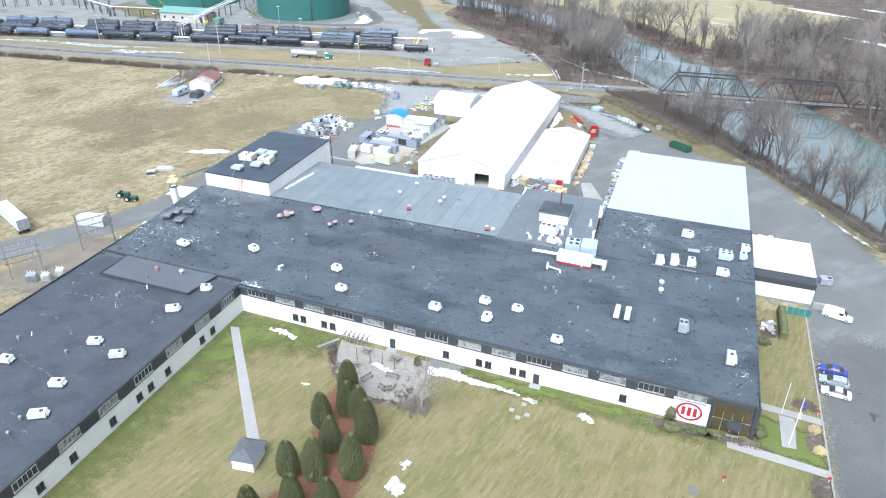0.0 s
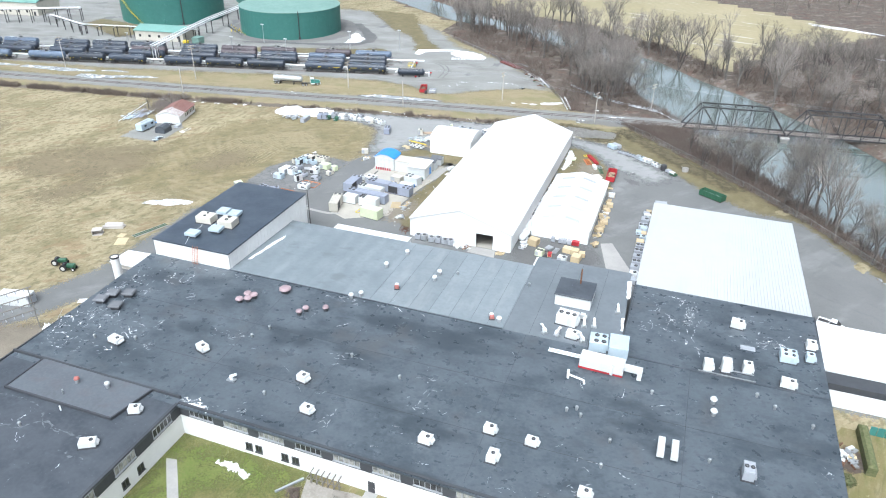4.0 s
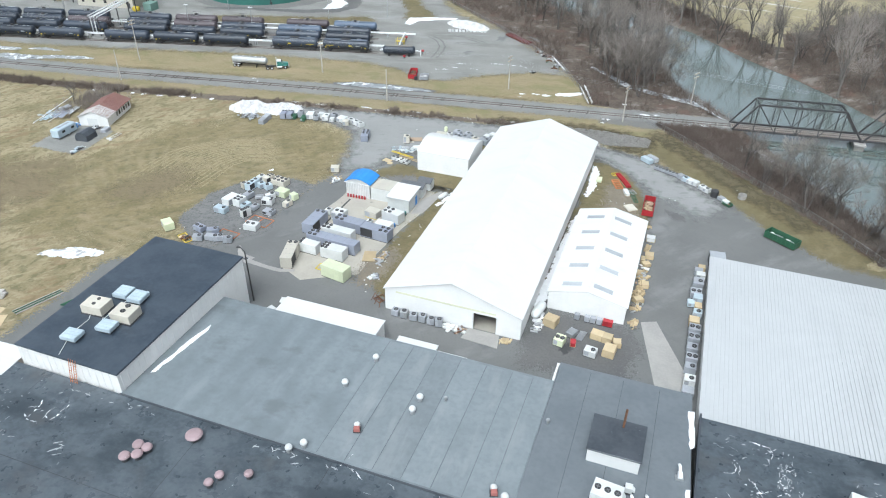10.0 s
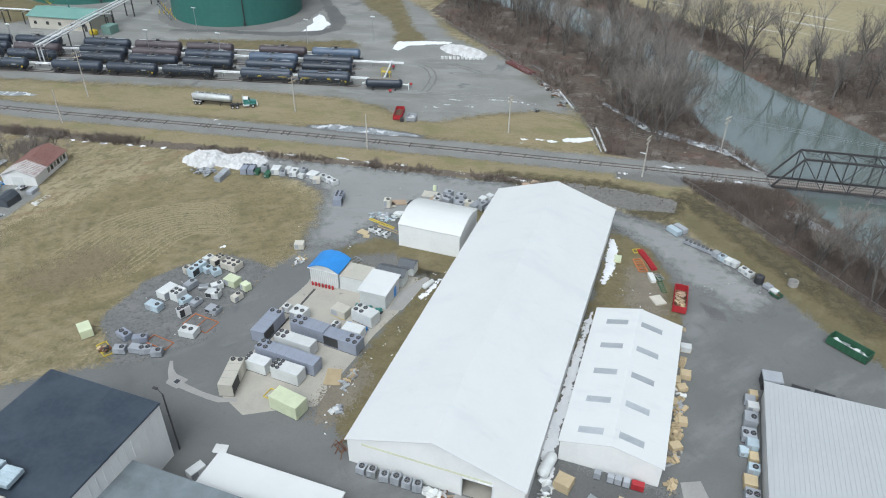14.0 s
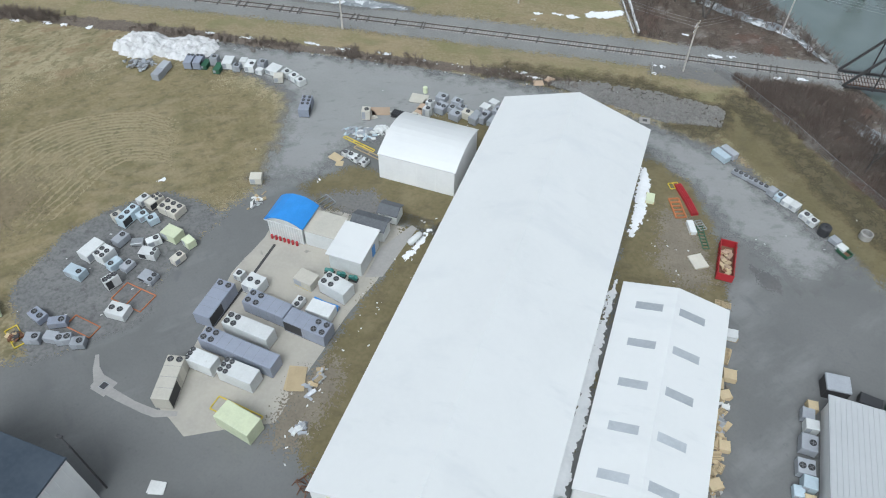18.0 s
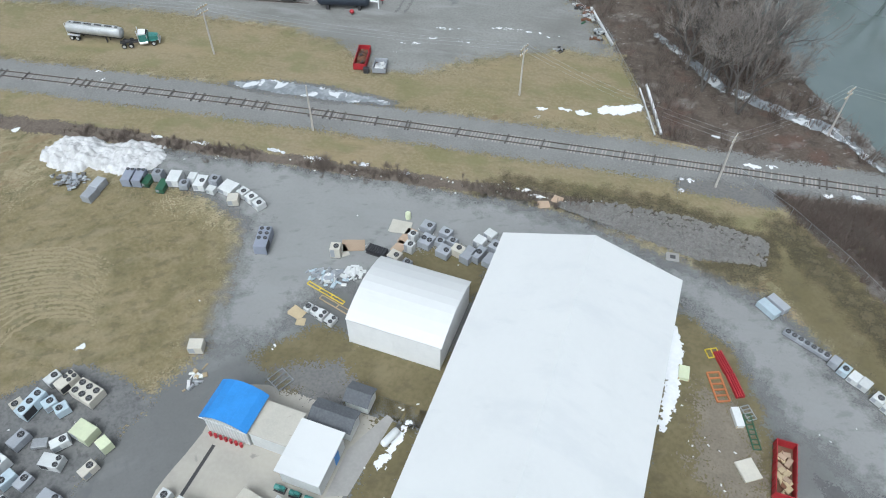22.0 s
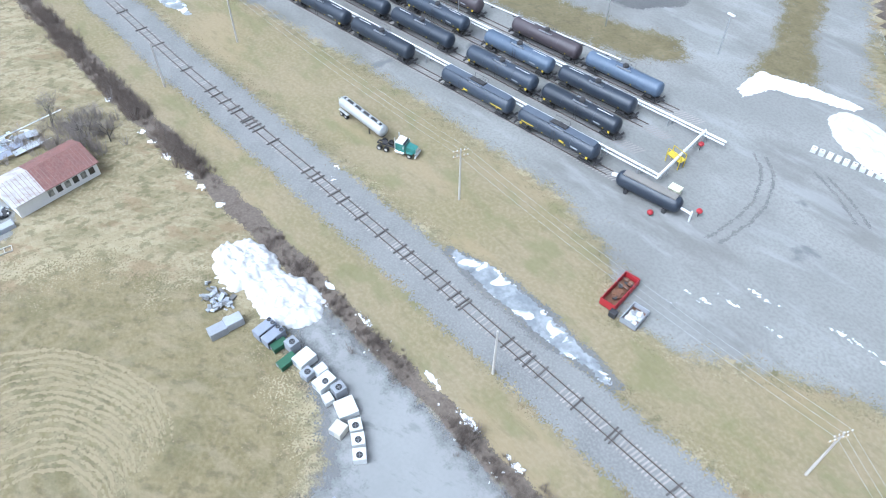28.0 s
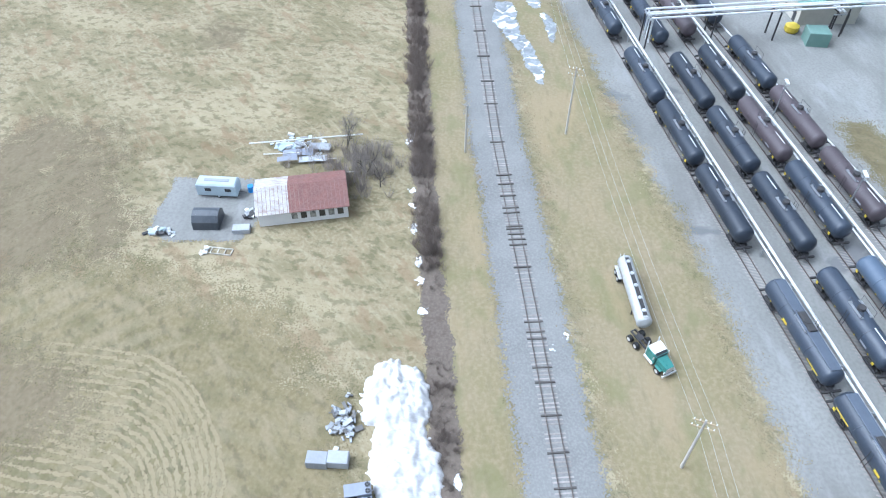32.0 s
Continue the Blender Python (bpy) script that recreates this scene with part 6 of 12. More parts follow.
M["pole_wood"] = paint("weathered_pole_wood", (0.45, 0.42, 0.385), 0.9, 0, 0.15)
POLES = [(-252, 72, 13), (-190.5, 86, 13), (-130.6, 92.8, 13.5), (-68.5, 105.0, 10.5), (-8.4, 113.3, 10.5), (28.3, 100.6, 10.5)]
for x, y, hh in POLES:
    pole(x, y, hh, "weathered wooden utility pole with crossarms", 2, "pole_wood", 75)
pole(45.5, 121.0, 10, "wooden utility pole at the river bank", 2, "pole_wood", 60)
pole(150, 108, 12, "wooden utility pole beyond the river", 2, "pole_wood", 60)
pole(-39.4, 90.6, 9.5, "plain weathered pole beside the track", 0, "pole_wood")
pole(-123.5, 75.5, 9.5, "plain pale pole behind the bushes", 0, "pole_wood")
wires = thing("overhead_wire", "thin overhead wires between utility poles", "cable", kind="structure")
chain = POLES + [(45.5, 121.0, 10), (150, 108, 12)]
for a, b in zip(chain, chain[1:]):
    for o in (-1.1, 0, 1.1):
        pts = []
        for k in range(9):
            f = k / 8
            pts.append((a[0] + (b[0] - a[0]) * f, a[1] + (b[1] - a[1]) * f + o, a[2] + (b[2] - a[2]) * f - 0.2 - 1.2 * 4 * f * (1 - f)))
        s = Shape()
        for p, q in zip(pts, pts[1:]):
            s.cyl(p, q, 0.014, n=3, caps=False)
        part("wire", s, M["steel"], wires)
for x, y in ((-138.2, 129.8), (-114.2, 135.7), (-185, 118), (-95, 160), (-140, 158), (-75, 172)):
    t = thing("yard_light", "pale steel yard light on a tall post", "lamp", group="yard lights")
    part("post", Shape().cyl((x, y, 0), (x, y, 8.5), 0.13, 0.09, 8), M["steel"], t)
    part("lamp_head", Shape().box(x - 0.8, y - 0.25, 8.5, x + 0.8, y + 0.25, 8.75, bevel=0.06), M["frame_white"], t)
lamp = thing("lamp_post", "dark tall lamp post beside the raised block", "lamp")
part("post", Shape().cyl((-23.2, -6.4, 0), (-23.4, -6.4, 10.8), 0.14, 0.1, 8), M["black_steel"], lamp)
part("arm", Shape().cyl((-23.4, -6.4, 10.7), (-24.6, -6.0, 11.1), 0.07, n=6), M["black_steel"], lamp)
part("lamp_head", Shape().box(-25.2, -6.2, 10.95, -24.5, -5.8, 11.12, bevel=0.04), M["black_steel"], lamp)

# fences
def fence(pts, hgt, label, mesh=True, gap=3.0):
    t = thing("chain_fence", label, "fence")
    for (x0, y0), (x1, y1) in zip(pts, pts[1:]):
        L = math.hypot(x1 - x0, y1 - y0)
        m = max(1, int(L / gap))
        for k in range(m):
            x, y = x0 + (x1 - x0) * k / m, y0 + (y1 - y0) * k / m
            part("post", Shape().cyl((x, y, 0), (x, y, hgt), 0.04, n=5), M["steel"], t)
        part("top_rail", Shape().cyl((x0, y0, hgt - 0.03), (x1, y1, hgt - 0.03), 0.03, n=4), M["steel"], t)
        s = Shape()
        ux, uy, wire = (x1 - x0) / L, (y1 - y0) / L, 0.005
        for q in np.arange(-hgt, L, 0.13):
            for turn in (1, -1):
                a, b = (q, q + hgt) if turn > 0 else (q + hgt, q)
                za, zb = 0.06, hgt - 0.05
                if a < 0 or b < 0 or a > L or b > L:
                    continue
                s.quad((x0 + ux * (a - wire), y0 + uy * (a - wire), za), (x0 + ux * (a + wire), y0 + uy * (a + wire), za), (x0 + ux * (b + wire), y0 + uy * (b + wire), zb), (x0 + ux * (b - wire), y0 + uy * (b - wire), zb))
        tagged(part("wire_mesh", s, M["steel"], t), kind="stuff")
    return t


fence([(x - 1.2, y - 0.8) for x, y in FENCE], 1.8, "grey wire fence along the yard's river side")
fence(FENCE_EAST[:9], 1.7, "grey wire fence above the river bank")
fence([(22.3, 98.9), (23.0, 95.0)], 1.8, "short grey fence panel by the track", gap=1.5)
beam = thing("white_beam", "long white steel beams lying beside the fence", "beam")
part("beam", Shape().cyl((13.2, 124.5, 0.35), (18.0, 110.8, 0.35), 0.28, n=4), M["frame_white"], beam)
part("beam", Shape().cyl((12.2, 123.0, 0.3), (17.0, 110.2, 0.3), 0.16, n=4), M["frame_white"], beam)
beam = thing("white_beam", "long white steel beam lying beside the fence", "beam")
part("beam", Shape().cyl((-2.5, 148.5, 0.3), (4.6, 135.8, 0.3), 0.3, n=4), M["frame_white"], beam)

# ---- trees and scrub ----
def grow(rng, trunk, twigs, base, d, length, r, level, depth, spread, up):
    d = d.normalized()
    end = base + d * length
    mid = base + d * (length * 0.55) + Vector((rng.uniform(-1, 1), rng.uniform(-1, 1), 0)) * length * 0.05
    target = trunk if level < 3 else twigs
    n = 6 if level == 0 else (4 if level == 1 else 3)
    r = max(r, 0.022)
    if level >= depth:
        w2 = d.cross(Vector((rng.uniform(-1, 1), rng.uniform(-1, 1), rng.uniform(-1, 1)))).normalized() * 0.02
        target.add([base - w2, base + w2, end], [(0, 1, 2)])
        return
    if level >= 3:
        target.cyl(base, end, r, r * 0.45, 3, caps=False)
    else:
        target.cyl(base, mid, r, r * 0.75, n, caps=False)
        target.cyl(mid, end, r * 0.75, r * 0.5, n, caps=False)
    count = rng.randint(3, 4) if 0 < level < 3 else (rng.randint(4, 5) if level == 0 else rng.randint(3, 5))
    for k in range(count):
        f = rng.uniform(0.35 if level else 0.3, 1.0)
        start = base.lerp(end, f) if k else end
        a = rng.uniform(0, 2 * math.pi)
        u = d.orthogonal().normalized()
        w2 = d.cross(u)
        lean = rng.uniform(0.35, 0.9) * spread
        nd = d * math.cos(lean) + (u * math.cos(a) + w2 * math.sin(a)) * math.sin(lean) + Vector((0, 0, up))
        grow(rng, trunk, twigs, start, nd, length * rng.uniform(0.52, 0.8), r * rng.uniform(0.45, 0.62), level + 1, depth, spread, up)


def tree_model(seed, height, depth=4, spread=1.0, bark="bark", twig="twig", label="bare grey-brown riverside tree in winter", stems=1):
    rng = random.Random(seed)
    trunk, twigs = Shape(), Shape()
    for k in range(stems):
        lean = Vector((rng.uniform(-0.3, 0.3), rng.uniform(-0.3, 0.3), 1)) if stems > 1 else Vector((rng.uniform(-0.1, 0.1), rng.uniform(-0.1, 0.1), 1))
        grow(rng, trunk, twigs, Vector((rng.uniform(-0.3, 0.3) * (stems > 1), rng.uniform(-0.3, 0.3) * (stems > 1), -0.2)), lean, height * 0.42, height * 0.0175 / math.sqrt(stems) + 0.04, 0, depth, spread, 0.16)
    t = thing("bare_tree", label, "tree")
    part("trunk", trunk, M[bark], t)
    part("crown", twigs, M[twig], t)
    return t


TREES = [tree_model(11 + k, h, 5, sp, stems=st) for k, (h, sp, st) in enumerate(((16, 0.85, 1), (18, 0.7, 1), (13, 0.95, 2), (17, 0.85, 2), (10, 1.0, 3), (19, 0.65, 1), (15, 0.85, 3)))]
first = [True] * len(TREES)
rng = random.Random(77)


def plant(x, y, k=None, scale=None):
    k = rng.randrange(len(TREES)) if k is None else k
    g = river_gap(x, y)
    z = -3.4 * (1 - smooth(g, -4, 7)) if g < 9 else 0.0
    sc = scale or rng.uniform(0.8, 1.3)
    if not side_of_river(x, y) and 52 < x < 86 and 66 < y < 104:
        sc *= 0.55  # younger growth below the bridge approach
    m = pose(x, y, z - 0.05, 0, 0, rng.uniform(0, 360)) @ Matrix.Scale(sc, 4)
    if not side_of_river(x, y) and ((x > 38 and 106 < y < 136) or (50 < x < 76 and 86 < y < 110)):
        return  # the rocky point and the bridge end are clear of trees
    if first[k]:
        TREES[k].matrix_basis, first[k] = m, False
    else:
        t = copy_thing(TREES[k], m)
        t.scale = (sc, sc, sc)


planted = []


def spread(n, x0, x1, y0, y1, gap, test):
    """Scatter trees over a stretch of bank, no two too close."""
    got = 0
    for _ in range(n * 40):
        x, y = rng.uniform(x0, x1), rng.uniform(y0, y1)
        if abs(y - along(RAIL, x)) < 6 or not test(x, y):
            continue
        if any((x - a) ** 2 + (y - b) ** 2 < gap * gap for a, b in planted):
            continue
        planted.append((x, y))
        plant(x, y)
        got += 1
        if got >= n:
            break


spread(62, 56, 150, -60, 104, 4.2, lambda x, y: not side_of_river(x, y) and 0.6 < river_gap(x, y) < 17 and ground_kind(x, y) == 1)
spread(74, -70, 56, 112, 250, 4.2, lambda x, y: not side_of_river(x, y) and 0.6 < river_gap(x, y) < 24 and ground_kind(x, y) == 1)
spread(54, -120, 170, 60, 330, 6.0, lambda x, y: side_of_river(x, y) and 0.8 < river_gap(x, y) < 13)
spread(70, 78, 230, 40, 230, 6.0, lambda x, y: side_of_river(x, y) and 13 < river_gap(x, y) < 70 and ground_kind(x, y) == 1)
# far woods, joined
woods = Shape()
wr = random.Random(99)
n_far = 0
for _ in range(6000):
    x, y = wr.uniform(-200, 420), wr.uniform(-60, 560)
    g = river_gap(x, y)
    if not side_of_river(x, y) or g < 12 or ground_kind(x, y) != 1 or (x < 230 and y < 210 and g < 60):
        continue
    if noise.noise(Vector((x / 40, y / 40, 2))) + wr.uniform(-0.4, 0.4) < -0.1:
        continue
    hh = wr.uniform(8, 14)
    woods.cyl((x, y, -0.1), (x, y, hh * 0.45), 0.2, 0.12, 4, caps=False)
    for k in range(22):
        a, z0 = wr.uniform(0, 6.283), wr.uniform(0.2, 0.5) * hh
        l = wr.uniform(0.15, 0.34) * hh
        b = Vector((x + 0.1 * math.cos(a), y + 0.1 * math.sin(a), z0))
        e = Vector((x + l * math.cos(a), y + l * math.sin(a), min(hh, z0 + wr.uniform(0.25, 0.55) * hh)))
        woods.cyl(b, e, 0.08, 0.03, 3, caps=False)
        for _ in range(3):
            q = b.lerp(e, wr.uniform(0.4, 1.0))
            woods.cyl(q, (q.x + wr.uniform(-1.6, 1.6), q.y + wr.uniform(-1.6, 1.6), q.z + wr.uniform(0.5, 2.2)), 0.05, 0.02, 3, caps=False)
    n_far += 1
    if n_far > 560:
        break
tagged(part("far_woods", woods, M["twig"], label="grey-brown leafless woods beyond the river"), category="woods", kind="stuff")
for x, y, k, sc in ((-116.5, 59.5, 4, 0.55), (-122.5, 55.0, 2, 0.5), (-113, 62.5, 0, 0.38)):
    plant(x, y, k, sc)
birch_tree = tree_model(5, 11, 4, 0.9, "birch", "twig", "pale bare multi-stemmed birch on the lawn", 3)
birch_tree.matrix_basis = pose(34.9, -87.9, 0)


def scrub(name, spots, mat, label, height=1.6, stems=12, spread=0.8, seed=1):
    rng2 = random.Random(seed)
    s = Shape()
    for x, y, z, sc in spots:
        for _ in range(stems):
            a, l = rng2.uniform(0, 6.283), rng2.uniform(0.2, 1) * spread * sc
            b = (x + 0.3 * l * math.cos(a), y + 0.3 * l * math.sin(a), z - 0.05)
            hgt = height * sc * rng2.uniform(0.5, 1.1)
            e = (x + l * math.cos(a), y + l * math.sin(a), z + hgt)
            s.cyl(b, e, 0.035 * sc, 0.008, 3, caps=False)
            q = Vector(b).lerp(Vector(e), rng2.uniform(0.35, 0.7))
            a2 = a + rng2.uniform(-1.6, 1.6)
            s.cyl(q, (q.x + 0.5 * sc * math.cos(a2), q.y + 0.5 * sc * math.sin(a2), q.z + 0.5 * hgt), 0.018 * sc, 0.006, 3, caps=False)
    ob = part(name, s, mat, label=label)
    return tagged(ob, category="shrubs", kind="stuff")


rng = random.Random(31)
spots = []
for _ in range(40000):
    x, y = rng.uniform(-60, 200), rng.uniform(-60, 260)
    g = river_gap(x, y)
    if g < 0.8 or g > 45 or ground_kind(x, y) != 1 or abs(y - along(RAIL, x)) < 5:
        continue
    if noise.noise(Vector((x / 11, y / 11, 5))) + rng.uniform(-0.3, 0.3) < -0.05:
        continue
    z = -3.4 * (1 - smooth(g, -4, 7)) if g < 9 else 0.0
    spots.append((x, y, z, rng.uniform(0.7, 1.7)))
for _ in range(2400):
    k = rng.randrange(1, 9)
    (x0, y0), (x1, y1) = FENCE_EAST[k], FENCE_EAST[k + 1]
    f, o = rng.random(), rng.uniform(1.5, 14)
    x, y = x0 + (x1 - x0) * f + 0.75 * o, y0 + (y1 - y0) * f + 0.6 * o
    if river_gap(x, y) > 1.5 and abs(y - along(RAIL, x)) > 5:
        spots.insert(rng.randrange(6000), (x, y, 0.1 if river_gap(x, y) > 9 else -1.2, rng.uniform(0.6, 1.3)))
for _ in range(420):
    x = rng.uniform(37.5, 61)
    y = rng.uniform(along([(37.5, 102), (45, 94), (61, 94)], x), along(RAIL, x) - 5.2)
    spots.insert(rng.randrange(6000), (x, y, 0.0, rng.uniform(0.45, 1.1)))
scrub("riverside_scrub", spots[:9000], M["scrub"], "brown leafless scrub covering the river banks", 1.7, 8, 1.0, 2)
spots = []
for _ in range(2600):
    x = rng.uniform(-260, 12)
    y = along(RAIL, x) - 13.6 + rng.gauss(0, 0.9)
    dens = noise.noise(Vector((x / 9, 0, 8))) + (0.35 if x < -90 else (0.05 if x < -40 else 0.08))
    if -92 < x < -80 or rng.random() > 0.35 + dens * 1.5:
        continue
    spots.append((x, y, 0, rng.uniform(0.5, 1.2) * (1.35 if x < -95 else (0.75 + 1.1 * max(0, noise.noise(Vector((x / 3.2, 4, 2))))))))
scrub("lineside_scrub", spots, M["line_twig"], "strip of bare brown bushes along the railway", 1.25, 12, 0.85, 3)
spots = [(-117 + rng.gauss(0, 3.4), 59 + rng.gauss(0, 3.4), 0, rng.uniform(0.8, 1.5)) for _ in range(95)] + [(-120 + rng.gauss(0, 2.5), 52 + rng.gauss(0, 3), 0, rng.uniform(0.6, 1.1)) for _ in range(30)]
scrub("house_scrub", spots, M["haze_twig"], "bare thicket behind the old red-roofed hut", 2.2, 12, 1.2, 4)


def evergreen(seed, hgt, rad, label):
    """A dense cone of small upright sprays round a short trunk."""
    rng2 = random.Random(seed)
    t = thing("conifer", label, "tree", group="conifers in the court")
    part("trunk", Shape().cyl((0, 0, 0), (0, 0, hgt * 0.3), 0.16, 0.1, 7), M["bark"], t)
    s = Shape()
    prof = [(0.6, 0.02), (0.95, 0.08), (1.05, 0.25), (1.0, 0.42), (0.86, 0.6), (0.63, 0.77), (0.34, 0.91), (0.0, 1.0)]
    n = 22
    rings = []
    for r, z in prof:
        rings.append([(rad * 0.88 * r * (1 + 0.2 * rng2.uniform(-1, 1)) * math.cos(6.283 * i / n), rad * 0.88 * r * (1 + 0.2 * rng2.uniform(-1, 1)) * math.sin(6.283 * i / n), z * hgt * 0.97) for i in range(n)])
    vs = [p for ring in rings for p in ring]
    fs = [(j * n + i, j * n + (i + 1) % n, (j + 1) * n + (i + 1) % n, (j + 1) * n + i) for j in range(len(prof) - 1) for i in range(n)]
    s.add(vs, fs)
    for _ in range(2200):
        z = rng2.uniform(0.08, 0.97) ** 0.9
        for (r0, z0), (r1, z1) in zip(prof[1:], prof[2:]):
            if z0 <= z <= z1:
                r = rad * (r0 + (r1 - r0) * (z - z0) / (z1 - z0))
                break
        else:
            continue
        a = rng2.uniform(0, 6.283)
        c, w2 = Vector((math.cos(a), math.sin(a), 0)), Vector((-math.sin(a), math.cos(a), 0))
        p = c * r * 0.86 + Vector((0, 0, z * hgt))
        k = rng2.uniform(0.16, 0.46)
        tip = p + c * k * 0.75 + Vector((0, 0, k * 1.5))
        s.add([p - w2 * k * 0.5, p + w2 * k * 0.5, p + c * k * 0.6 + Vector((0, 0, k * 0.3)), tip], [(0, 1, 3), (1, 2, 3), (2, 0, 3)])
    part("crown", s, M["needles"], t)
    return t


CON = [evergreen(1, 7.2, 1.75, "tall dark green conical evergreen"), evergreen(2, 6.2, 1.6, "dark green conical evergreen"), evergreen(3, 8.0, 1.8, "tallest dark green conical evergreen")]
fc = [True] * 3
for x, y, k in ((22.8, -89.4, 0), (26.6, -93.4, 1), (30.0, -97.6, 2), (21.9, -97.0, 1), (25.6, -101.2, 1), (26.0, -106.8, 0), (31.0, -104.8, 2), (22.2, -107.8, 1), (25.9, -113.0, 1), (31.2, -112.6, 0), (21.6, -116.8, 1), (24.4, -93.2, 1)):
    m = pose(x, y, 0, 0, 0, (x * 37) % 360)
    if fc[k]:
        CON[k].matrix_basis, fc[k] = m, False
    else:
        copy_thing(CON[k], m)
patch("mulch_bed", ribbon([(21.5, -87), (24, -93), (27, -100), (28, -108), (26, -118)], [2.0, 4.0, 5.0, 5.2, 6]), 0.06, M["mulch"], "red-brown bark mulch under the conifers", "mulch", seed=61, rough=0.8)


def bush(name, x, y, rx, ry, hgt, mat, label, seed):
    rng2 = random.Random(seed)
    s = Shape()
    s.lathe([(0.75, 0), (1.0, 0.3), (0.95, 0.6), (0.6, 0.86), (0.0, 0.95)], (0, 0, 0), 14)
    s.v = [(px * rx * 0.85, py * ry * 0.85, pz * hgt) for px, py, pz in s.v]
    for _ in range(220):
        a, b = rng2.uniform(0, 6.283), rng2.uniform(0.05, 1.45)
        c = Vector((math.cos(a) * math.cos(b) * rx, math.sin(a) * math.cos(b) * ry, math.sin(b) * hgt)) * rng2.uniform(0.8, 0.98)
        k = rng2.uniform(0.1, 0.26)
        d = c.normalized()
        u = d.orthogonal().normalized() * k * 0.6
        w2 = d.cross(u)
        s.add([c - u, c + u * 0.5 + w2, c + u * 0.5 - w2, c + d * k * 1.3], [(0, 1, 3), (1, 2, 3), (2, 0, 3)])
    return tagged(part(name, s, mat, label=label, m=pose(x, y, 0)), category="shrub")


for k, (x, y, rx, ry, hh) in enumerate(((74.4, -78.2, 1.7, 1.3, 1.0), (77.3, -77.8, 1.2, 1.0, 0.9), (79.0, -77.2, 0.9, 0.9, 0.8), (87.6, -74.4, 1.2, 1.9, 1.6), (88.9, -48.6, 1.6, 1.2, 1.4))):
    bush("shrub", x, y, rx, ry, hh, M["needles"], "clipped dark green shrub against the wall", 40 + k)
tagged(part("hedge", Shape().box(92.0, -46.0, 0, 93.4, -36.2, 1.9, bevel=0.35), M["needles"], label="clipped green hedge screening the service corner"), category="hedge")
for k, (x, y) in enumerate(((96.0, -70.6), (96.3, -75.4))):
    bush("ornamental_grass", x, y, 0.95, 0.95, 0.9, M["straw"], "pale dry ornamental grass clump", 60 + k)
bush("shrub", 74.0, -75.9, 0.9, 0.9, 2.6, M["needles"], "pointed dark evergreen by the sign", 66)

# ---- vehicles ----
def wheel(t, x, y, r, w, name="wheel"):
    s = 1 if y > 0 else -1
    wh = part(name, Shape().lathe([(r * 0.5, 0), (r * 0.95, 0), (r, w * 0.15), (r, w * 0.85), (r * 0.95, w), (r * 0.5, w)], (0, 0, 0), 16), M["tyre"], t, m=Matrix.Translation((x, y - w / 2, r)) @ Matrix.Rotation(radians(-90), 4, "X"))
    part("rim", Shape().cyl((0, 0, -0.01 if s < 0 else w * 0.5), (0, 0, w * 0.5 if s < 0 else w + 0.01), r * 0.58, n=10), M["alu"], wh)


def loft(t, name, rows, mat, label=""):
    """A body from cross sections along x: (x, half width low, half width high, z low, z high)."""
    s = Shape()
    for x, wl, wh, z0, z1 in rows:
        s.v += [(x, -wl * 0.92, z0), (x, -wl, z0 + (z1 - z0) * 0.35), (x, -wh, z1 - 0.06), (x, -wh * 0.86, z1), (x, wh * 0.86, z1), (x, wh, z1 - 0.06), (x, wl, z0 + (z1 - z0) * 0.35), (x, wl * 0.92, z0)]
    n = 8
    for j in range(len(rows) - 1):
        s.f += [(j * n + i, j * n + (i + 1) % n, (j + 1) * n + (i + 1) % n, (j + 1) * n + i) for i in range(n)]
    s.f += [tuple(range(n - 1, -1, -1)), tuple((len(rows) - 1) * n + i for i in range(n))]
    s.mi = [0] * len(s.f)
    return part(name, s, mat, t, label, smooth=False)


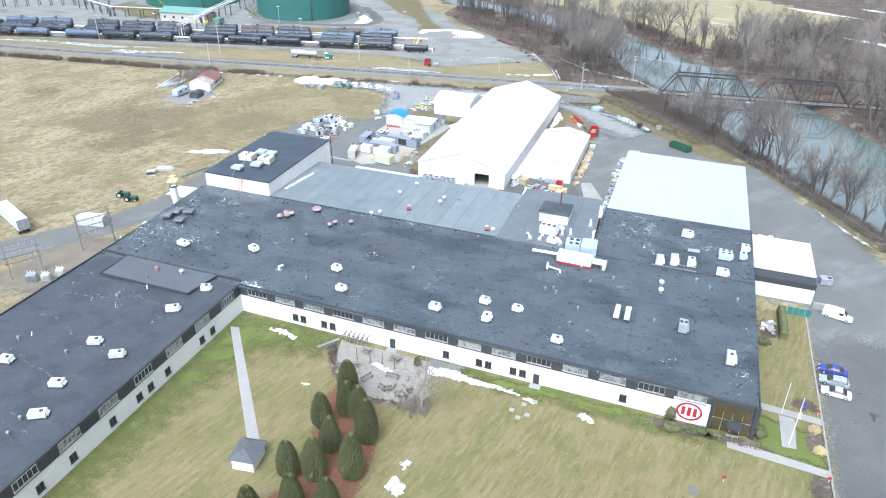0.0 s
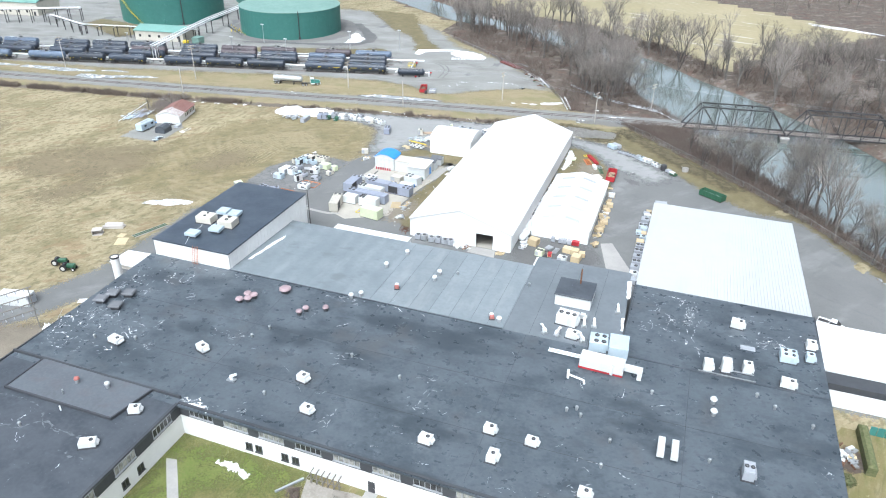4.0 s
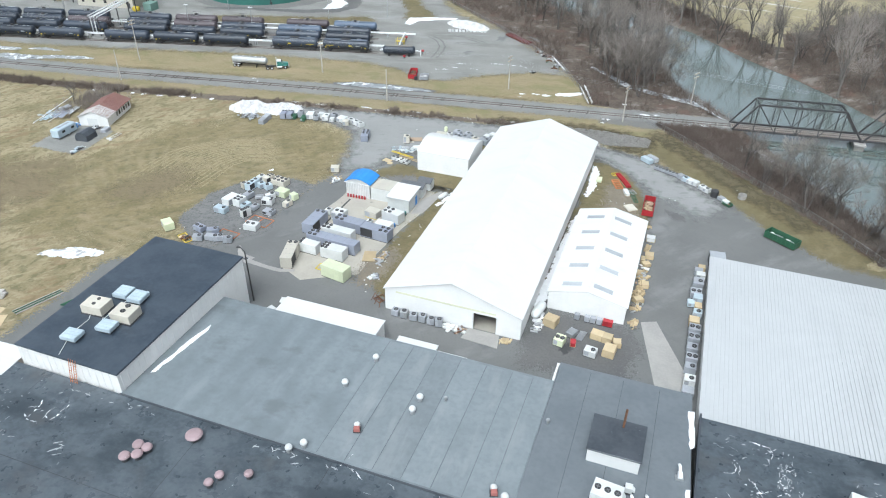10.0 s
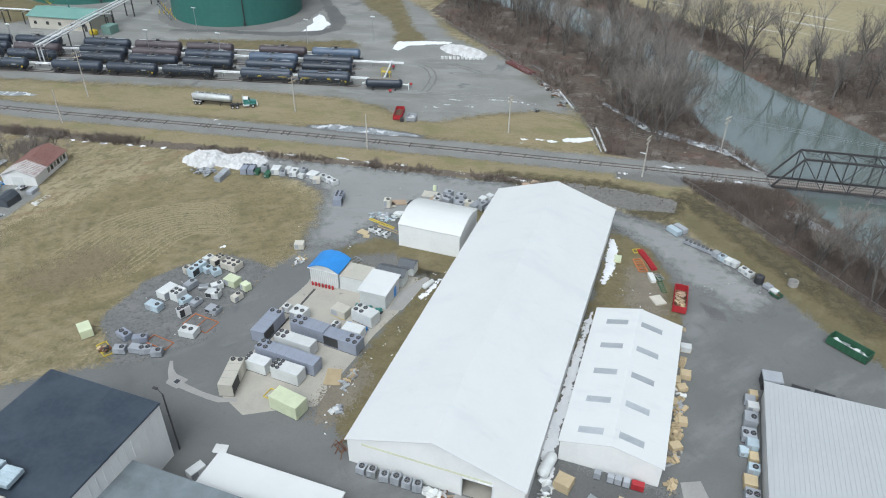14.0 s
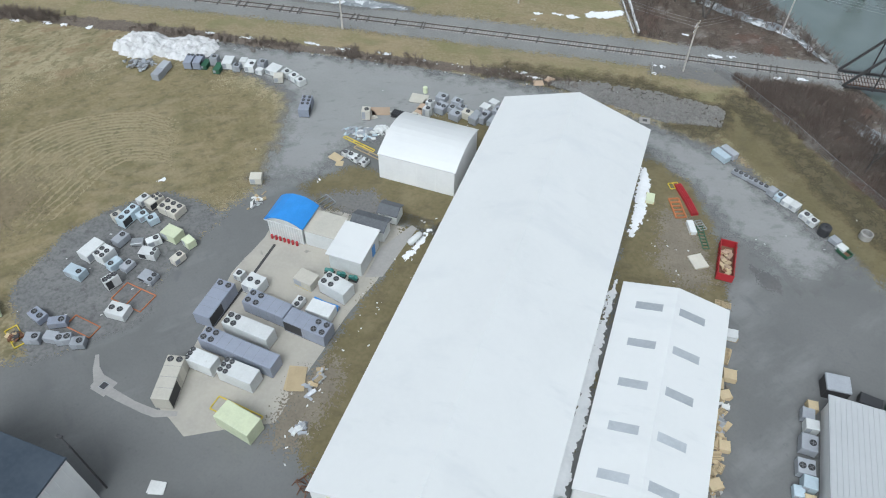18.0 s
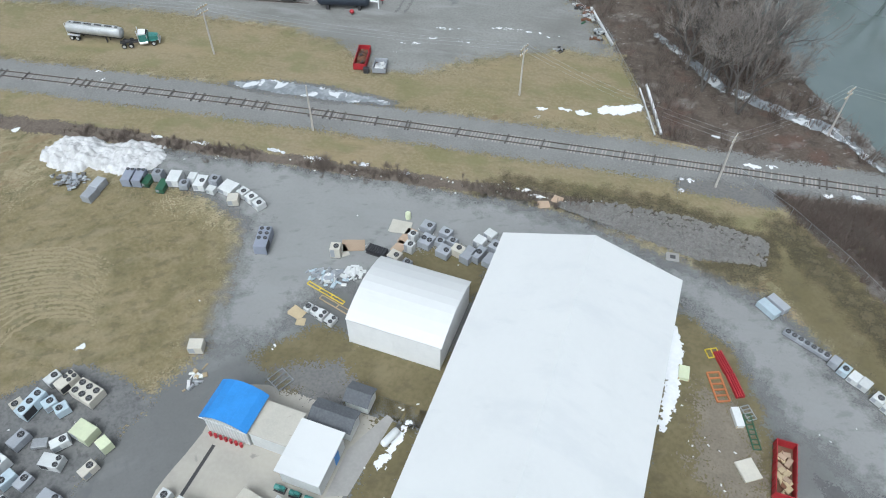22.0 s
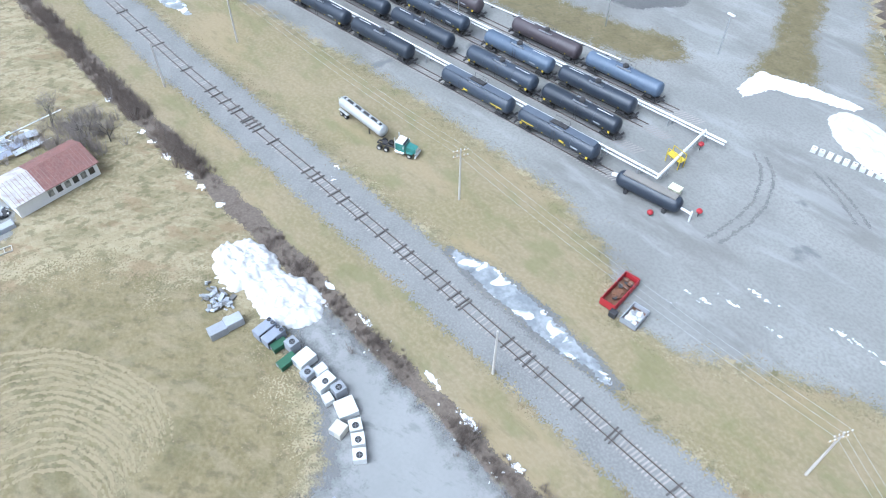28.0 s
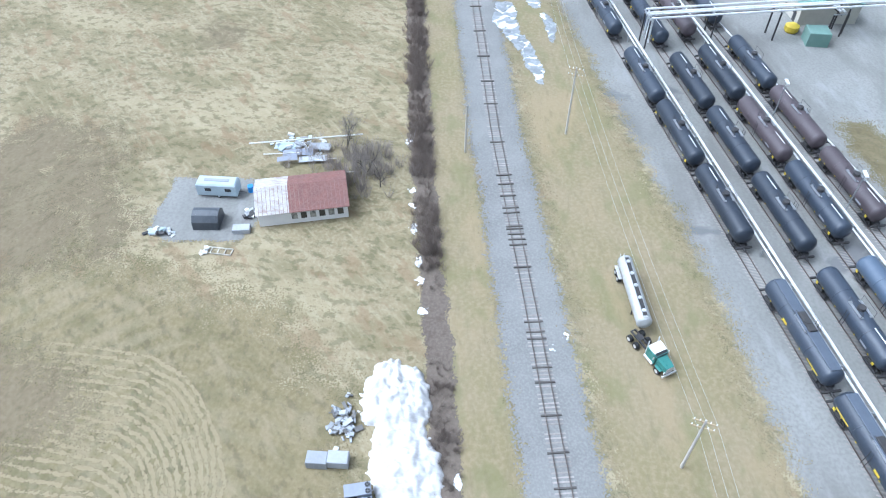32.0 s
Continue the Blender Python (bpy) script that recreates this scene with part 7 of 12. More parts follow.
def car(x, y, yaw, mat, label, wagon=False, pickup=False, van=False):
    t = thing("car" if not pickup else "pickup_truck", label, "car" if not pickup else "truck", m=pose(x, y, 0.05, 0, 0, yaw), group="parked cars")
    L = 5.5 if pickup or van else 4.7
    h = L / 2
    loft(t, "body", [(-h, 0.8, 0.72, 0.35, 0.8), (-h + 0.25, 0.9, 0.86, 0.22, 0.98), (0.2, 0.92, 0.88, 0.2, 1.0), (h - 0.9, 0.92, 0.86, 0.2, 0.92), (h - 0.15, 0.86, 0.8, 0.25, 0.78), (h, 0.75, 0.7, 0.35, 0.65)], mat)
    if pickup:
        cab = [(-0.5, 0.86, 0.78, 0.98, 1.1), (-0.35, 0.86, 0.74, 0.98, 1.75), (0.75, 0.86, 0.74, 0.98, 1.78), (1.5, 0.86, 0.78, 0.95, 1.02)]
        part("bed_floor", Shape().box(-h + 0.2, -0.7, 0.99, -0.6, 0.7, 1.02), M["black_steel"], t)
        part("bed_side", Shape().box(-h + 0.1, -0.9, 0.9, -0.5, -0.78, 1.25).box(-h + 0.1, 0.78, 0.9, -0.5, 0.9, 1.25).box(-h + 0.1, -0.78, 0.9, -h + 0.2, 0.78, 1.25), mat, t)
    elif van:
        cab = [(-h + 0.1, 0.88, 0.84, 0.98, 1.9), (-h + 0.4, 0.9, 0.84, 0.98, 2.0), (0.9, 0.9, 0.84, 0.98, 2.0), (1.7, 0.86, 0.8, 0.95, 1.1)]
    else:
        rear = -h + (0.35 if wagon else 0.8)
        cab = [(rear, 0.84, 0.76, 0.95, 1.05), (rear + (0.25 if wagon else 0.75), 0.86, 0.68, 0.98, 1.44), (0.35, 0.86, 0.68, 0.98, 1.46), (1.2, 0.86, 0.78, 0.94, 1.0)]
    loft(t, "cabin", cab, M["glass"] if not van else mat, "dark glazed cabin" if not van else "")
    (xa, _, _, _, za), (xb, _, wb, _, zb) = cab[1], cab[2]
    part("roof", Shape().box(xa, -wb * 0.97, za - 0.02, xb, wb * 0.97, zb + 0.04, bevel=0.05), mat, t)
    if van:
        part("windscreen", Shape().slab((1.0, -0.75, 1.98), (1.66, -0.72, 1.14), (1.66, 0.72, 1.14), (1.0, 0.75, 1.98), 0.02), M["glass"], t)
        part("side_window", Shape().box(0.2, -0.91, 1.25, 1.0, -0.87, 1.75).box(0.2, 0.87, 1.25, 1.0, 0.91, 1.75), M["glass"], t)
    for sx in (-h + 0.9, h - 0.95):
        for sy in (-0.82, 0.82):
            wheel(t, sx, sy, 0.33, 0.22)
    for sy in (-0.6, 0.6):
        part("headlight", Shape().box(h - 0.12, sy - 0.16, 0.58, h + 0.01, sy + 0.16, 0.72), M["frame_white"], t)
        part("tail_light", Shape().box(-h - 0.01, sy - 0.16, 0.66, -h + 0.1, sy + 0.16, 0.82), M["red"], t)
    return t


car(100.4, -53.6, 172, M["car_blue"], "blue hatchback parked nose to the lawn")
car(100.2, -56.8, 174, M["car_sky"], "pale blue-grey estate car parked between two cars", wagon=True)
car(100.2, -60.0, 174, M["car_white"], "white saloon parked at the end of the row")
car(103.2, -34.4, -14, M["car_white"], "white van parked by the annex", van=True)
car(91.6, -6.0, -18, M["car_white"], "white pickup parked beside the metal-roofed hall", pickup=True)


def tanker():
    """An aluminium tank trailer and the day-cab tractor that stands at an angle before it."""
    t = thing("tank_trailer", "dull aluminium road tank trailer with dark top walkway", "trailer", m=pose(-93.0, 101.2, 0.05, 0, 0, 9))
    part("tank", Shape().lathe([(0.0, -5.9), (0.8, -5.85), (1.0, -5.7), (1.04, -5.5), (1.04, 5.5), (1.0, 5.7), (0.8, 5.85), (0.0, 5.9)], (0, 0, 2.3), 18, "x"), M["alu_dull"], t, smooth=True)
    for sx in (-5.5, -3.3, -1.1, 1.1, 3.3, 5.5):
        part("hoop", Shape().lathe([(1.05, sx - 0.05), (1.075, sx - 0.03), (1.075, sx + 0.03), (1.05, sx + 0.05)], (0, 0, 2.3), 18, "x"), M["alu_dull"], t)
    part("walkway", Shape().box(-5.2, -0.3, 3.32, 5.2, 0.3, 3.37), M["black_steel"], t, "dark top walkway")
    for sy in (-0.34, 0.34):
        part("coaming", Shape().box(-5.3, sy - 0.03, 3.26, 5.3, sy + 0.03, 3.5), M["alu_dull"], t)
    for k in range(5):
        part("hatch", Shape().cyl((-4.4 + k * 2.2, 0, 3.36), (-4.4 + k * 2.2, 0, 3.52), 0.27, n=10), M["alu"], t)
    part("chassis", Shape().box(-5.7, -0.4, 1.05, 5.6, 0.4, 1.25), M["black_steel"], t)
    part("ladder", Shape().box(-5.98, -0.7, 1.0, -5.92, -0.64, 3.3).box(-5.98, -0.2, 1.0, -5.92, -0.14, 3.3), M["alu"], t)
    part("landing_leg", Shape().box(2.2, -0.6, 0, 2.4, -0.45, 1.1).box(2.2, 0.45, 0, 2.4, 0.6, 1.1), M["black_steel"], t)
    for sx in (-5.0, -3.75):
        for sy in (-0.95, 0.95):
            wheel(t, sx, sy, 0.5, 0.5)
    for sy in (-1, 1):
        part("fender", Shape().box(-5.7, min(sy * 0.7, sy * 1.22), 1.1, -3.1, max(sy * 0.7, sy * 1.22), 1.18, bevel=0.03), M["alu"], t)
    t = thing("truck_tractor", "teal day-cab truck tractor with white roof", "truck", m=pose(-86.0, 101.6, 0.05, 0, 0, 32))
    part("frame", Shape().box(-1.4, -0.42, 0.75, 6.0, -0.25, 1.0).box(-1.4, 0.25, 0.75, 6.0, 0.42, 1.0).box(-1.4, -0.25, 0.8, -1.25, 0.25, 0.98), M["black_steel"], t)
    part("fifth_wheel", Shape().cyl((0, 0, 1.0), (0, 0, 1.12), 0.5, n=12), M["black_steel"], t)
    part("cab", Shape().prism([(2.5, -1.02), (4.2, -1.02), (4.2, 1.02), (2.5, 1.02)], 1.0, [2.55, 2.4, 2.4, 2.55]), M["truck_green"], t, "teal cab")
    part("cab_roof", Shape().prism([(2.5, -0.95), (3.85, -0.9), (3.85, 0.9), (2.5, 0.95)], 2.5, [2.85, 2.72, 2.72, 2.85]), M["car_white"], t, "white cab roof")
    part("windscreen", Shape().slab((3.86, -0.88, 2.72), (4.25, -0.95, 2.28), (4.25, 0.95, 2.28), (3.86, 0.88, 2.72), 0.04), M["glass"], t)
    part("rear_window", Shape().box(2.46, -0.6, 1.9, 2.5, 0.6, 2.4), M["glass"], t)
    part("hood", Shape().prism([(4.25, -0.78), (6.0, -0.6), (6.0, 0.6), (4.25, 0.78)], 1.0, [2.1, 1.85, 1.85, 2.1]), M["truck_green"], t, "pale teal hood")
    part("grille", Shape().box(6.0, -0.5, 0.9, 6.06, 0.5, 1.75), M["alu"], t)
    part("bumper", Shape().box(6.05, -1.12, 0.5, 6.25, 1.12, 0.85, bevel=0.05), M["alu"], t)
    for sx, wd in ((-0.65, 0.5), (0.65, 0.5), (5.0, 0.32)):
        for sy in (-0.95, 0.95):
            wheel(t, sx, sy, 0.5, wd)
    for sy in (-1, 1):
        part("front_fender", Shape().box(4.4, min(sy * 0.72, sy * 1.12), 1.05, 5.6, max(sy * 0.72, sy * 1.12), 1.15, bevel=0.04), M["truck_green"], t)
        part("fuel_tank", Shape().cyl((2.4, sy * 0.85, 0.75), (4.0, sy * 0.85, 0.75), 0.32, n=10), M["alu"], t)
        part("exhaust", Shape().cyl((2.3, sy * 0.8, 1.0), (2.3, sy * 0.8, 3.4), 0.09, n=6), M["alu"], t)
        part("mirror", Shape().box(4.0, sy * 1.2 - 0.08, 1.9, 4.1, sy * 1.2 + 0.08, 2.4), M["alu"], t)
        part("headlight", Shape().box(5.95, sy * 0.75 - 0.12, 1.0, 6.06, sy * 0.75 + 0.12, 1.25), M["plastic"], t)


tanker()


def trailer(name, x, y, L, W, H, yaw, mat, label, wheels=True):
    t = thing(name, label, "trailer", m=pose(x, y, 0.04, 0, 0, yaw))
    z = 1.1 if wheels else 0.0
    part("body", Shape().box(-L / 2, -W / 2, z, L / 2, W / 2, z + H, bevel=0.06), M[mat], t)
    part("door", Shape().box(L / 2 + 0.0, -W / 2 + 0.1, z + 0.1, L / 2 + 0.05, -0.03, z + H - 0.15).box(L / 2, 0.03, z + 0.1, L / 2 + 0.05, W / 2 - 0.1, z + H - 0.15), M["unit_grey"], t)
    rib = Shape()
    for k in range(int(L / 0.6)):
        rib.box(-L / 2 + 0.3 + k * 0.6, -W / 2 - 0.03, z + 0.1, -L / 2 + 0.36 + k * 0.6, -W / 2, z + H - 0.1)
    tagged(part("side_rib", rib, M[mat], t), kind="stuff")
    if wheels:
        for sx in (L / 2 - 2.2, L / 2 - 1.0):
            for sy in (-W / 2 + 0.25, W / 2 - 0.25):
                wheel(t, sx, sy, 0.5, 0.4)
        part("landing_leg", Shape().box(-L / 2 + 2, -0.7, 0, -L / 2 + 2.2, -0.5, 1.1).box(-L / 2 + 2, 0.5, 0, -L / 2 + 2.2, 0.7, 1.1), M["black_steel"], t)
    return t


trailer("semi_trailer", -79.5, -62.5, 13.6, 2.6, 2.8, -24, "unit_white", "white box semi trailer parked in the field")
trailer("storage_container", -62.5, -55.5, 6.5, 2.4, 2.4, 14, "unit_white", "white storage container beside the lane", False)


# ---- packaged cooling units ----
@functools.lru_cache(None)
def fan_blades(r):
    s = Shape().cyl((0, 0, 0), (0, 0, 0.05), r * 0.22, n=8)
    for k in range(4):
        a = k * math.pi / 2
        c, d = Vector((math.cos(a), math.sin(a), 0)), Vector((-math.sin(a), math.cos(a), 0))
        s.quad(c * r * 0.2 - d * r * 0.1, c * r * 0.86 - d * r * 0.2, c * r * 0.86 + d * r * 0.16 + Vector((0, 0, 0.04)), c * r * 0.2 + d * r * 0.08 + Vector((0, 0, 0.02)))
    return s.mesh("blade", [M["blade"]])


def unit(x, y, L, W, H, yaw, mat="unit_white", fans=2, rows=1, label="", z=0.0, group="stored cooling units", end=1, fan_r=None, base="black_steel", coil=True, name="cooling_unit", panel=True):
    """A sheet-metal cooling unit: cabinet on skids, black fans on top, coil on one end."""
    word = {"unit_white": "white", "unit_grey": "grey", "unit_blue_grey": "blue-grey", "unit_tan": "tan", "unit_lightblue": "pale blue", "wrap_green": "green plastic-wrapped", "green": "dark green", "steel": "bare metal"}.get(mat, "grey")
    t = thing(name, label or (f"{word} metal cooling unit with {'black top fans' if fans else 'plain top'}"), "cooling unit", m=pose(x, y, z, 0, 0, yaw), group=group)
    part("skid", Shape().box(-L / 2 + 0.05, -W / 2 + 0.05, 0, L / 2 - 0.05, -W / 2 + 0.2, 0.16), M[base], t)
    part("skid", Shape().box(-L / 2 + 0.05, W / 2 - 0.2, 0, L / 2 - 0.05, W / 2 - 0.05, 0.16), M[base], t)
    part("cabinet", Shape().box(-L / 2, -W / 2, 0.16, L / 2, W / 2, H, bevel=0.04), M[mat], t)
    if fans:
        per = max(1, fans // rows)
        step = min(W / rows, 1.25)
        r = (fan_r or min(0.42, step * 0.4, W / rows * 0.42)) * 0.9
        for k in range(fans):
            i, j = k % per, k // per
            fx = end * (L / 2 - step * (i + 0.5)) if L >= per * step else -L / 2 + L * (i + 0.5) / per
            fyy = -W / 2 + W * (j + 0.5) / rows
            f = part("fan", Shape().lathe([(r * 1.08, 0), (r * 1.08, 0.12), (r * 0.96, 0.14), (r * 0.94, 0.05), (0, 0.05)], (fx, fyy, H - 0.02), 14), M["fan_black"], t, "round black fan grille")
            part("blade", fan_blades(r), M["blade"], f, m=pose(fx, fyy, H + 0.045, 0, 0, (k * 37) % 90))
    if coil:
        part("coil", Shape().box(-L / 2 + 0.08, -W / 2 - 0.015, 0.35, -L / 2 + L * 0.45, -W / 2 + 0.01, H - 0.15), M["fan_black"] if rows > 1 or fans > 2 else M["unit_grey"], t, "dark coil face")
    for q in range(1, int(L / 1.3)) if L > 3.4 and mat in ("unit_blue_grey", "unit_tan") else ():
        xx = -L / 2 + L * q / int(L / 1.3)
        part("seam", Shape().box(xx - 0.018, -W / 2 - 0.006, 0.2, xx + 0.018, W / 2 + 0.006, H + 0.006), M["seam_grey"], t)
    if panel and L > 2:
        part("access_panel", Shape().box(L * 0.1, -W / 2 - 0.012, 0.3, L * 0.3, -W / 2 + 0.01, H - 0.2), M[mat], t)
    return t


def box_row(items, **kw):
    for it in items:
        unit(*it, **kw)


# big chillers on the concrete pad
PAD = "chillers on the concrete pad"
unit(-25.0, 20.2, 6.4, 2.6, 2.4, 89, "unit_blue_grey", 2, 2, z=0.05, group=PAD, label="blue-grey container-sized chiller with two black fans")
unit(-17.8, 22.0, 6.6, 2.5, 2.4, -5 + 180, "unit_blue_grey", 4, 2, z=0.05, group=PAD, label="blue-grey container chiller with four top fans")
unit(-11.2, 21.1, 6.4, 2.5, 2.4, -5, "unit_blue_grey", 4, 2, z=0.05, group=PAD, label="blue-grey container chiller with four top fans")
unit(-18.3, 17.8, 7.0, 2.1, 2.5, -4 + 180, "unit_white", 4, 2, z=0.05, group=PAD, label="white air-cooled chiller with black coil frames")
unit(-17.8, 14.5, 11.2, 2.3, 2.4, -4 + 180, "unit_blue_grey", 4, 2, z=0.05, group=PAD, label="long blue-grey container chiller")
unit(-21.5, 11.5, 4.0, 2.0, 2.2, -3 + 180, "unit_white", 3, 3, z=0.05, group=PAD, fan_r=0.33, label="white cooling unit with three side fans")
unit(-16.0, 11.4, 5.0, 2.3, 2.4, -3 + 180, "unit_white", 6, 3, z=0.05, group=PAD, fan_r=0.35, label="white chiller with six top fans")
unit(-23.6, 7.5, 6.3, 2.3, 2.5, 105, "unit_tan", 2, 2, z=0.05, group=PAD, label="long tan packaged unit at the pad's corner")
unit(-12.6, 5.6, 5.2, 2.6, 2.6, -10, "wrap_green", 0, z=0.05, group=PAD, coil=False, label="pale unit wrapped in green plastic with clear end")
unit(-10.6, 28.4, 4.4, 2.4, 2.4, -13 + 180, "unit_white", 4, 2, z=0.05, group=PAD, label="white chiller with four large black fans")
unit(-10.9, 24.2, 3.6, 2.2, 1.8, -2, "unit_white", 0, z=0.05, group=PAD, coil=False, label="plain white unit on a blue skid", base="blue")
unit(-15.4, 28.5, 3.0, 2.2, 1.6, -9, "unit_tan", 0, z=0.05, group=PAD, coil=True, label="low weathered grey-brown unit", base="yellow")
unit(-21.7, 25.0, 2.6, 2.5, 2.0, -7, "unit_white", 2, 1, z=0.05, group=PAD)
unit(-24.8, 26.0, 1.3, 1.3, 1.3, -7, "unit_white", 1, z=0.05, group=PAD)
unit(-14.6, 24.5, 1.2, 1.9, 1.2, -5, "unit_white", 2, 2, z=0.05, group=PAD)

# stored units on the gravel apron
APR = "stored units on the gravel apron"
for it in ((-46.9, 34.0, 1.9, 1.3, 1.3, 74, "unit_white", 1, 1), (-44.9, 34.2, 2.7, 1.5, 1.5, 73, "unit_tan", 4, 2), (-41.5, 33.8, 3.6, 2.4, 1.5, 171, "unit_tan", 6, 2), (-46.7, 30.1, 3.7, 1.5, 1.8, 84, "unit_lightblue", 3, 1), (-48.3, 29.4, 1.5, 1.2, 1.5, 247, "unit_tan", 1, 1),
           (-44.9, 31.0, 1.6, 1.4, 1.3, 63, "unit_lightblue", 1, 1), (-43.0, 30.9, 1.6, 1.4, 1.3, 240, "unit_lightblue", 1, 1), (-38.3, 29.3, 2.7, 2.1, 1.6, -8, "wrap_green", 0, 1), (-35.1, 28.8, 1.6, 1.4, 1.5, -20, "wrap_green", 0, 1), (-34.9, 25.6, 2.0, 1.2, 1.3, 75, "unit_tan", 1, 1),
           (-40.2, 27.2, 2.1, 1.2, 1.3, 53, "unit_white", 1, 1), (-39.4, 24.9, 2.5, 1.6, 1.4, 9, "unit_white", 2, 2), (-42.6, 26.4, 1.8, 1.2, 0.7, 27, "steel", 0, 1), (-45.0, 25.8, 2.3, 1.5, 1.3, 80, "unit_grey", 1, 1), (-47.4, 22.4, 3.4, 2.1, 1.7, 80, "unit_white", 0, 1), (-45.0, 22.3, 2.4, 1.9, 1.9, 261, "unit_white", 4, 2),
           (-42.8, 21.4, 2.1, 1.3, 1.4, 254, "unit_lightblue", 1, 1), (-41.0, 21.9, 1.9, 1.3, 1.0, 81, "unit_grey", 1, 1), (-47.0, 18.2, 2.8, 1.7, 1.4, -4, "unit_lightblue", 1, 1), (-41.0, 18.5, 2.1, 1.2, 2.0, 67, "unit_white", 3, 1), (-36.9, 21.2, 2.4, 1.8, 1.0, -5, "unit_grey", 2, 2), (-37.0, 14.6, 2.9, 2.1, 1.4, 184, "unit_white", 2, 1),
           (-46.8, 10.2, 2.4, 1.6, 1.2, -15, "unit_blue_grey", 2, 1), (-44.9, 7.0, 2.0, 1.4, 1.2, 20, "unit_grey", 1, 1), (-43.6, 10.3, 2.4, 1.3, 1.2, 30, "unit_blue_grey", 1, 1), (-42.7, 8.0, 1.8, 1.4, 1.2, 10, "unit_grey", 0, 1), (-40.9, 8.3, 2.0, 1.3, 1.3, 30, "unit_grey", 2, 1), (-38.8, 8.5, 1.8, 1.4, 1.2, 25, "unit_grey", 1, 1),
           (-53.5, 8.6, 2.8, 2.0, 1.7, -35, "wrap_green", 0, 1), (-32.8, 44.5, 1.9, 1.6, 1.4, 20, "unit_tan", 0, 1)):
    unit(*it, z=0.045, group=APR)
t = thing("tarpaulin", "bright blue tarpaulin strip folded beside a white unit", "tarpaulin", m=pose(-10.9, 25.75, 0.05, 0, 0, -4))
s = Shape()
for i in range(13):
    u = i / 12
    s.v += [(-1.9 + 3.8 * u, -0.36, 0.85 + 0.12 * math.sin(9 * u)), (-1.9 + 3.8 * u, 0.1, 1.15 + 0.1 * math.sin(7 * u + 1)), (-1.9 + 3.8 * u, 0.5, 0.15 + 0.08 * math.sin(11 * u))]
for i in range(12):
    for j in range(2):
        s.f.append((i * 3 + j, i * 3 + 3 + j, i * 3 + 4 + j, i * 3 + 1 + j))
        s.mi.append(0)
part("sheet", s, M["blue"], t)
part("core", Shape().box(-1.7, -0.3, 0, 1.7, 0.12, 0.8), M["blue"], t)

# row along the field's edge
ROW = "old units in a curved row"
for it in ((-61.2, 68.6, 3.0, 1.5, 1.6, 105, "unit_blue_grey", 2, 2), (-59.5, 69.1, 3.0, 1.5, 1.6, 104, "unit_blue_grey", 2, 2), (-58.1, 69.2, 1.2, 2.2, 1.0, 8, "green", 0, 1), (-56.9, 70.6, 1.5, 1.5, 1.8, 12, "unit_grey", 1, 1), (-55.2, 69.0, 1.3, 2.6, 1.0, 12, "green", 0, 1),
           (-54.1, 71.0, 2.0, 2.6, 1.5, 14, "unit_white", 0, 1), (-52.0, 70.4, 1.4, 1.5, 1.2, 16, "unit_grey", 1, 1), (-51.3, 72.0, 1.3, 1.5, 1.6, 10, "unit_white", 0, 1), (-49.6, 71.6, 1.8, 2.6, 1.4, 12, "unit_white", 1, 1), (-47.6, 72.6, 1.5, 1.6, 1.7, 4, "unit_grey", 1, 1), (-47.3, 70.9, 1.4, 1.2, 1.1, 0, "unit_white", 0, 1),
           (-44.9, 72.2, 2.5, 2.5, 1.2, -8, "unit_white", 0, 1), (-42.1, 72.0, 1.6, 1.6, 1.3, -18, "unit_white", 1, 1), (-40.3, 71.4, 1.6, 1.6, 1.3, -22, "unit_white", 1, 1), (-38.5, 70.6, 1.6, 1.6, 1.3, -26, "unit_white", 1, 1), (-42.8, 70.1, 1.7, 1.7, 1.4, 25, "unit_tan", 0, 1)):
    unit(*it[:8], rows=it[8], z=0.03, group=ROW)
unit(-33.9, 64.0, 4.2, 1.9, 1.8, 106, "unit_blue_grey", 6, 2, z=0.03, group=ROW, fan_r=0.3, label="blue-grey unit with six small fans at the lane")

# cluster north of the sheds
NCL = "units stored north of the sheds"
for it in ((-22.9, 65.9, 1.5, 1.5, 2.0, 15, "unit_tan", 1), (-14.3, 67.8, 1.8, 1.6, 1.6, -12, "unit_tan", 1), (-12.3, 67.5, 1.3, 1.1, 1.1, -15, "unit_grey", 1), (-13.4, 72.7, 1.2, 1.1, 1.5, -15, "unit_white", 1), (-13.0, 70.3, 1.4, 1.1, 1.8, -10, "unit_white", 1), (-12.0, 75.3, 1.9, 1.7, 1.3, -8, "unit_grey", 1),
           (-11.1, 72.4, 1.9, 2.2, 1.4, -12, "unit_grey", 2), (-9.0, 75.0, 1.7, 1.5, 1.3, -12, "unit_grey", 1), (-9.2, 73.0, 1.3, 1.3, 1.2, -12, "unit_grey", 1), (-8.0, 71.4, 2.0, 1.9, 1.4, -12, "unit_grey", 1), (-7.5, 73.6, 1.4, 1.2, 1.3, -12, "unit_grey", 1), (-6.0, 72.2, 1.5, 2.0, 1.5, 75, "unit_tan", 1),
           (-4.4, 71.9, 1.6, 2.6, 1.5, -15, "unit_grey", 0), (-3.0, 72.6, 1.3, 2.6, 1.5, -15, "unit_grey", 1), (-3.6, 75.0, 1.6, 1.6, 1.5, -15, "unit_white", 0), (-2.6, 77.0, 1.6, 1.4, 1.3, -20, "unit_white", 0), (-1.2, 74.8, 1.5, 1.8, 1.5, -15, "unit_grey", 1), (-1.3, 72.2, 1.3, 2.2, 1.2, -15, "unit_grey", 0)):
    unit(*it[:7], it[7], z=0.03, group=NCL)
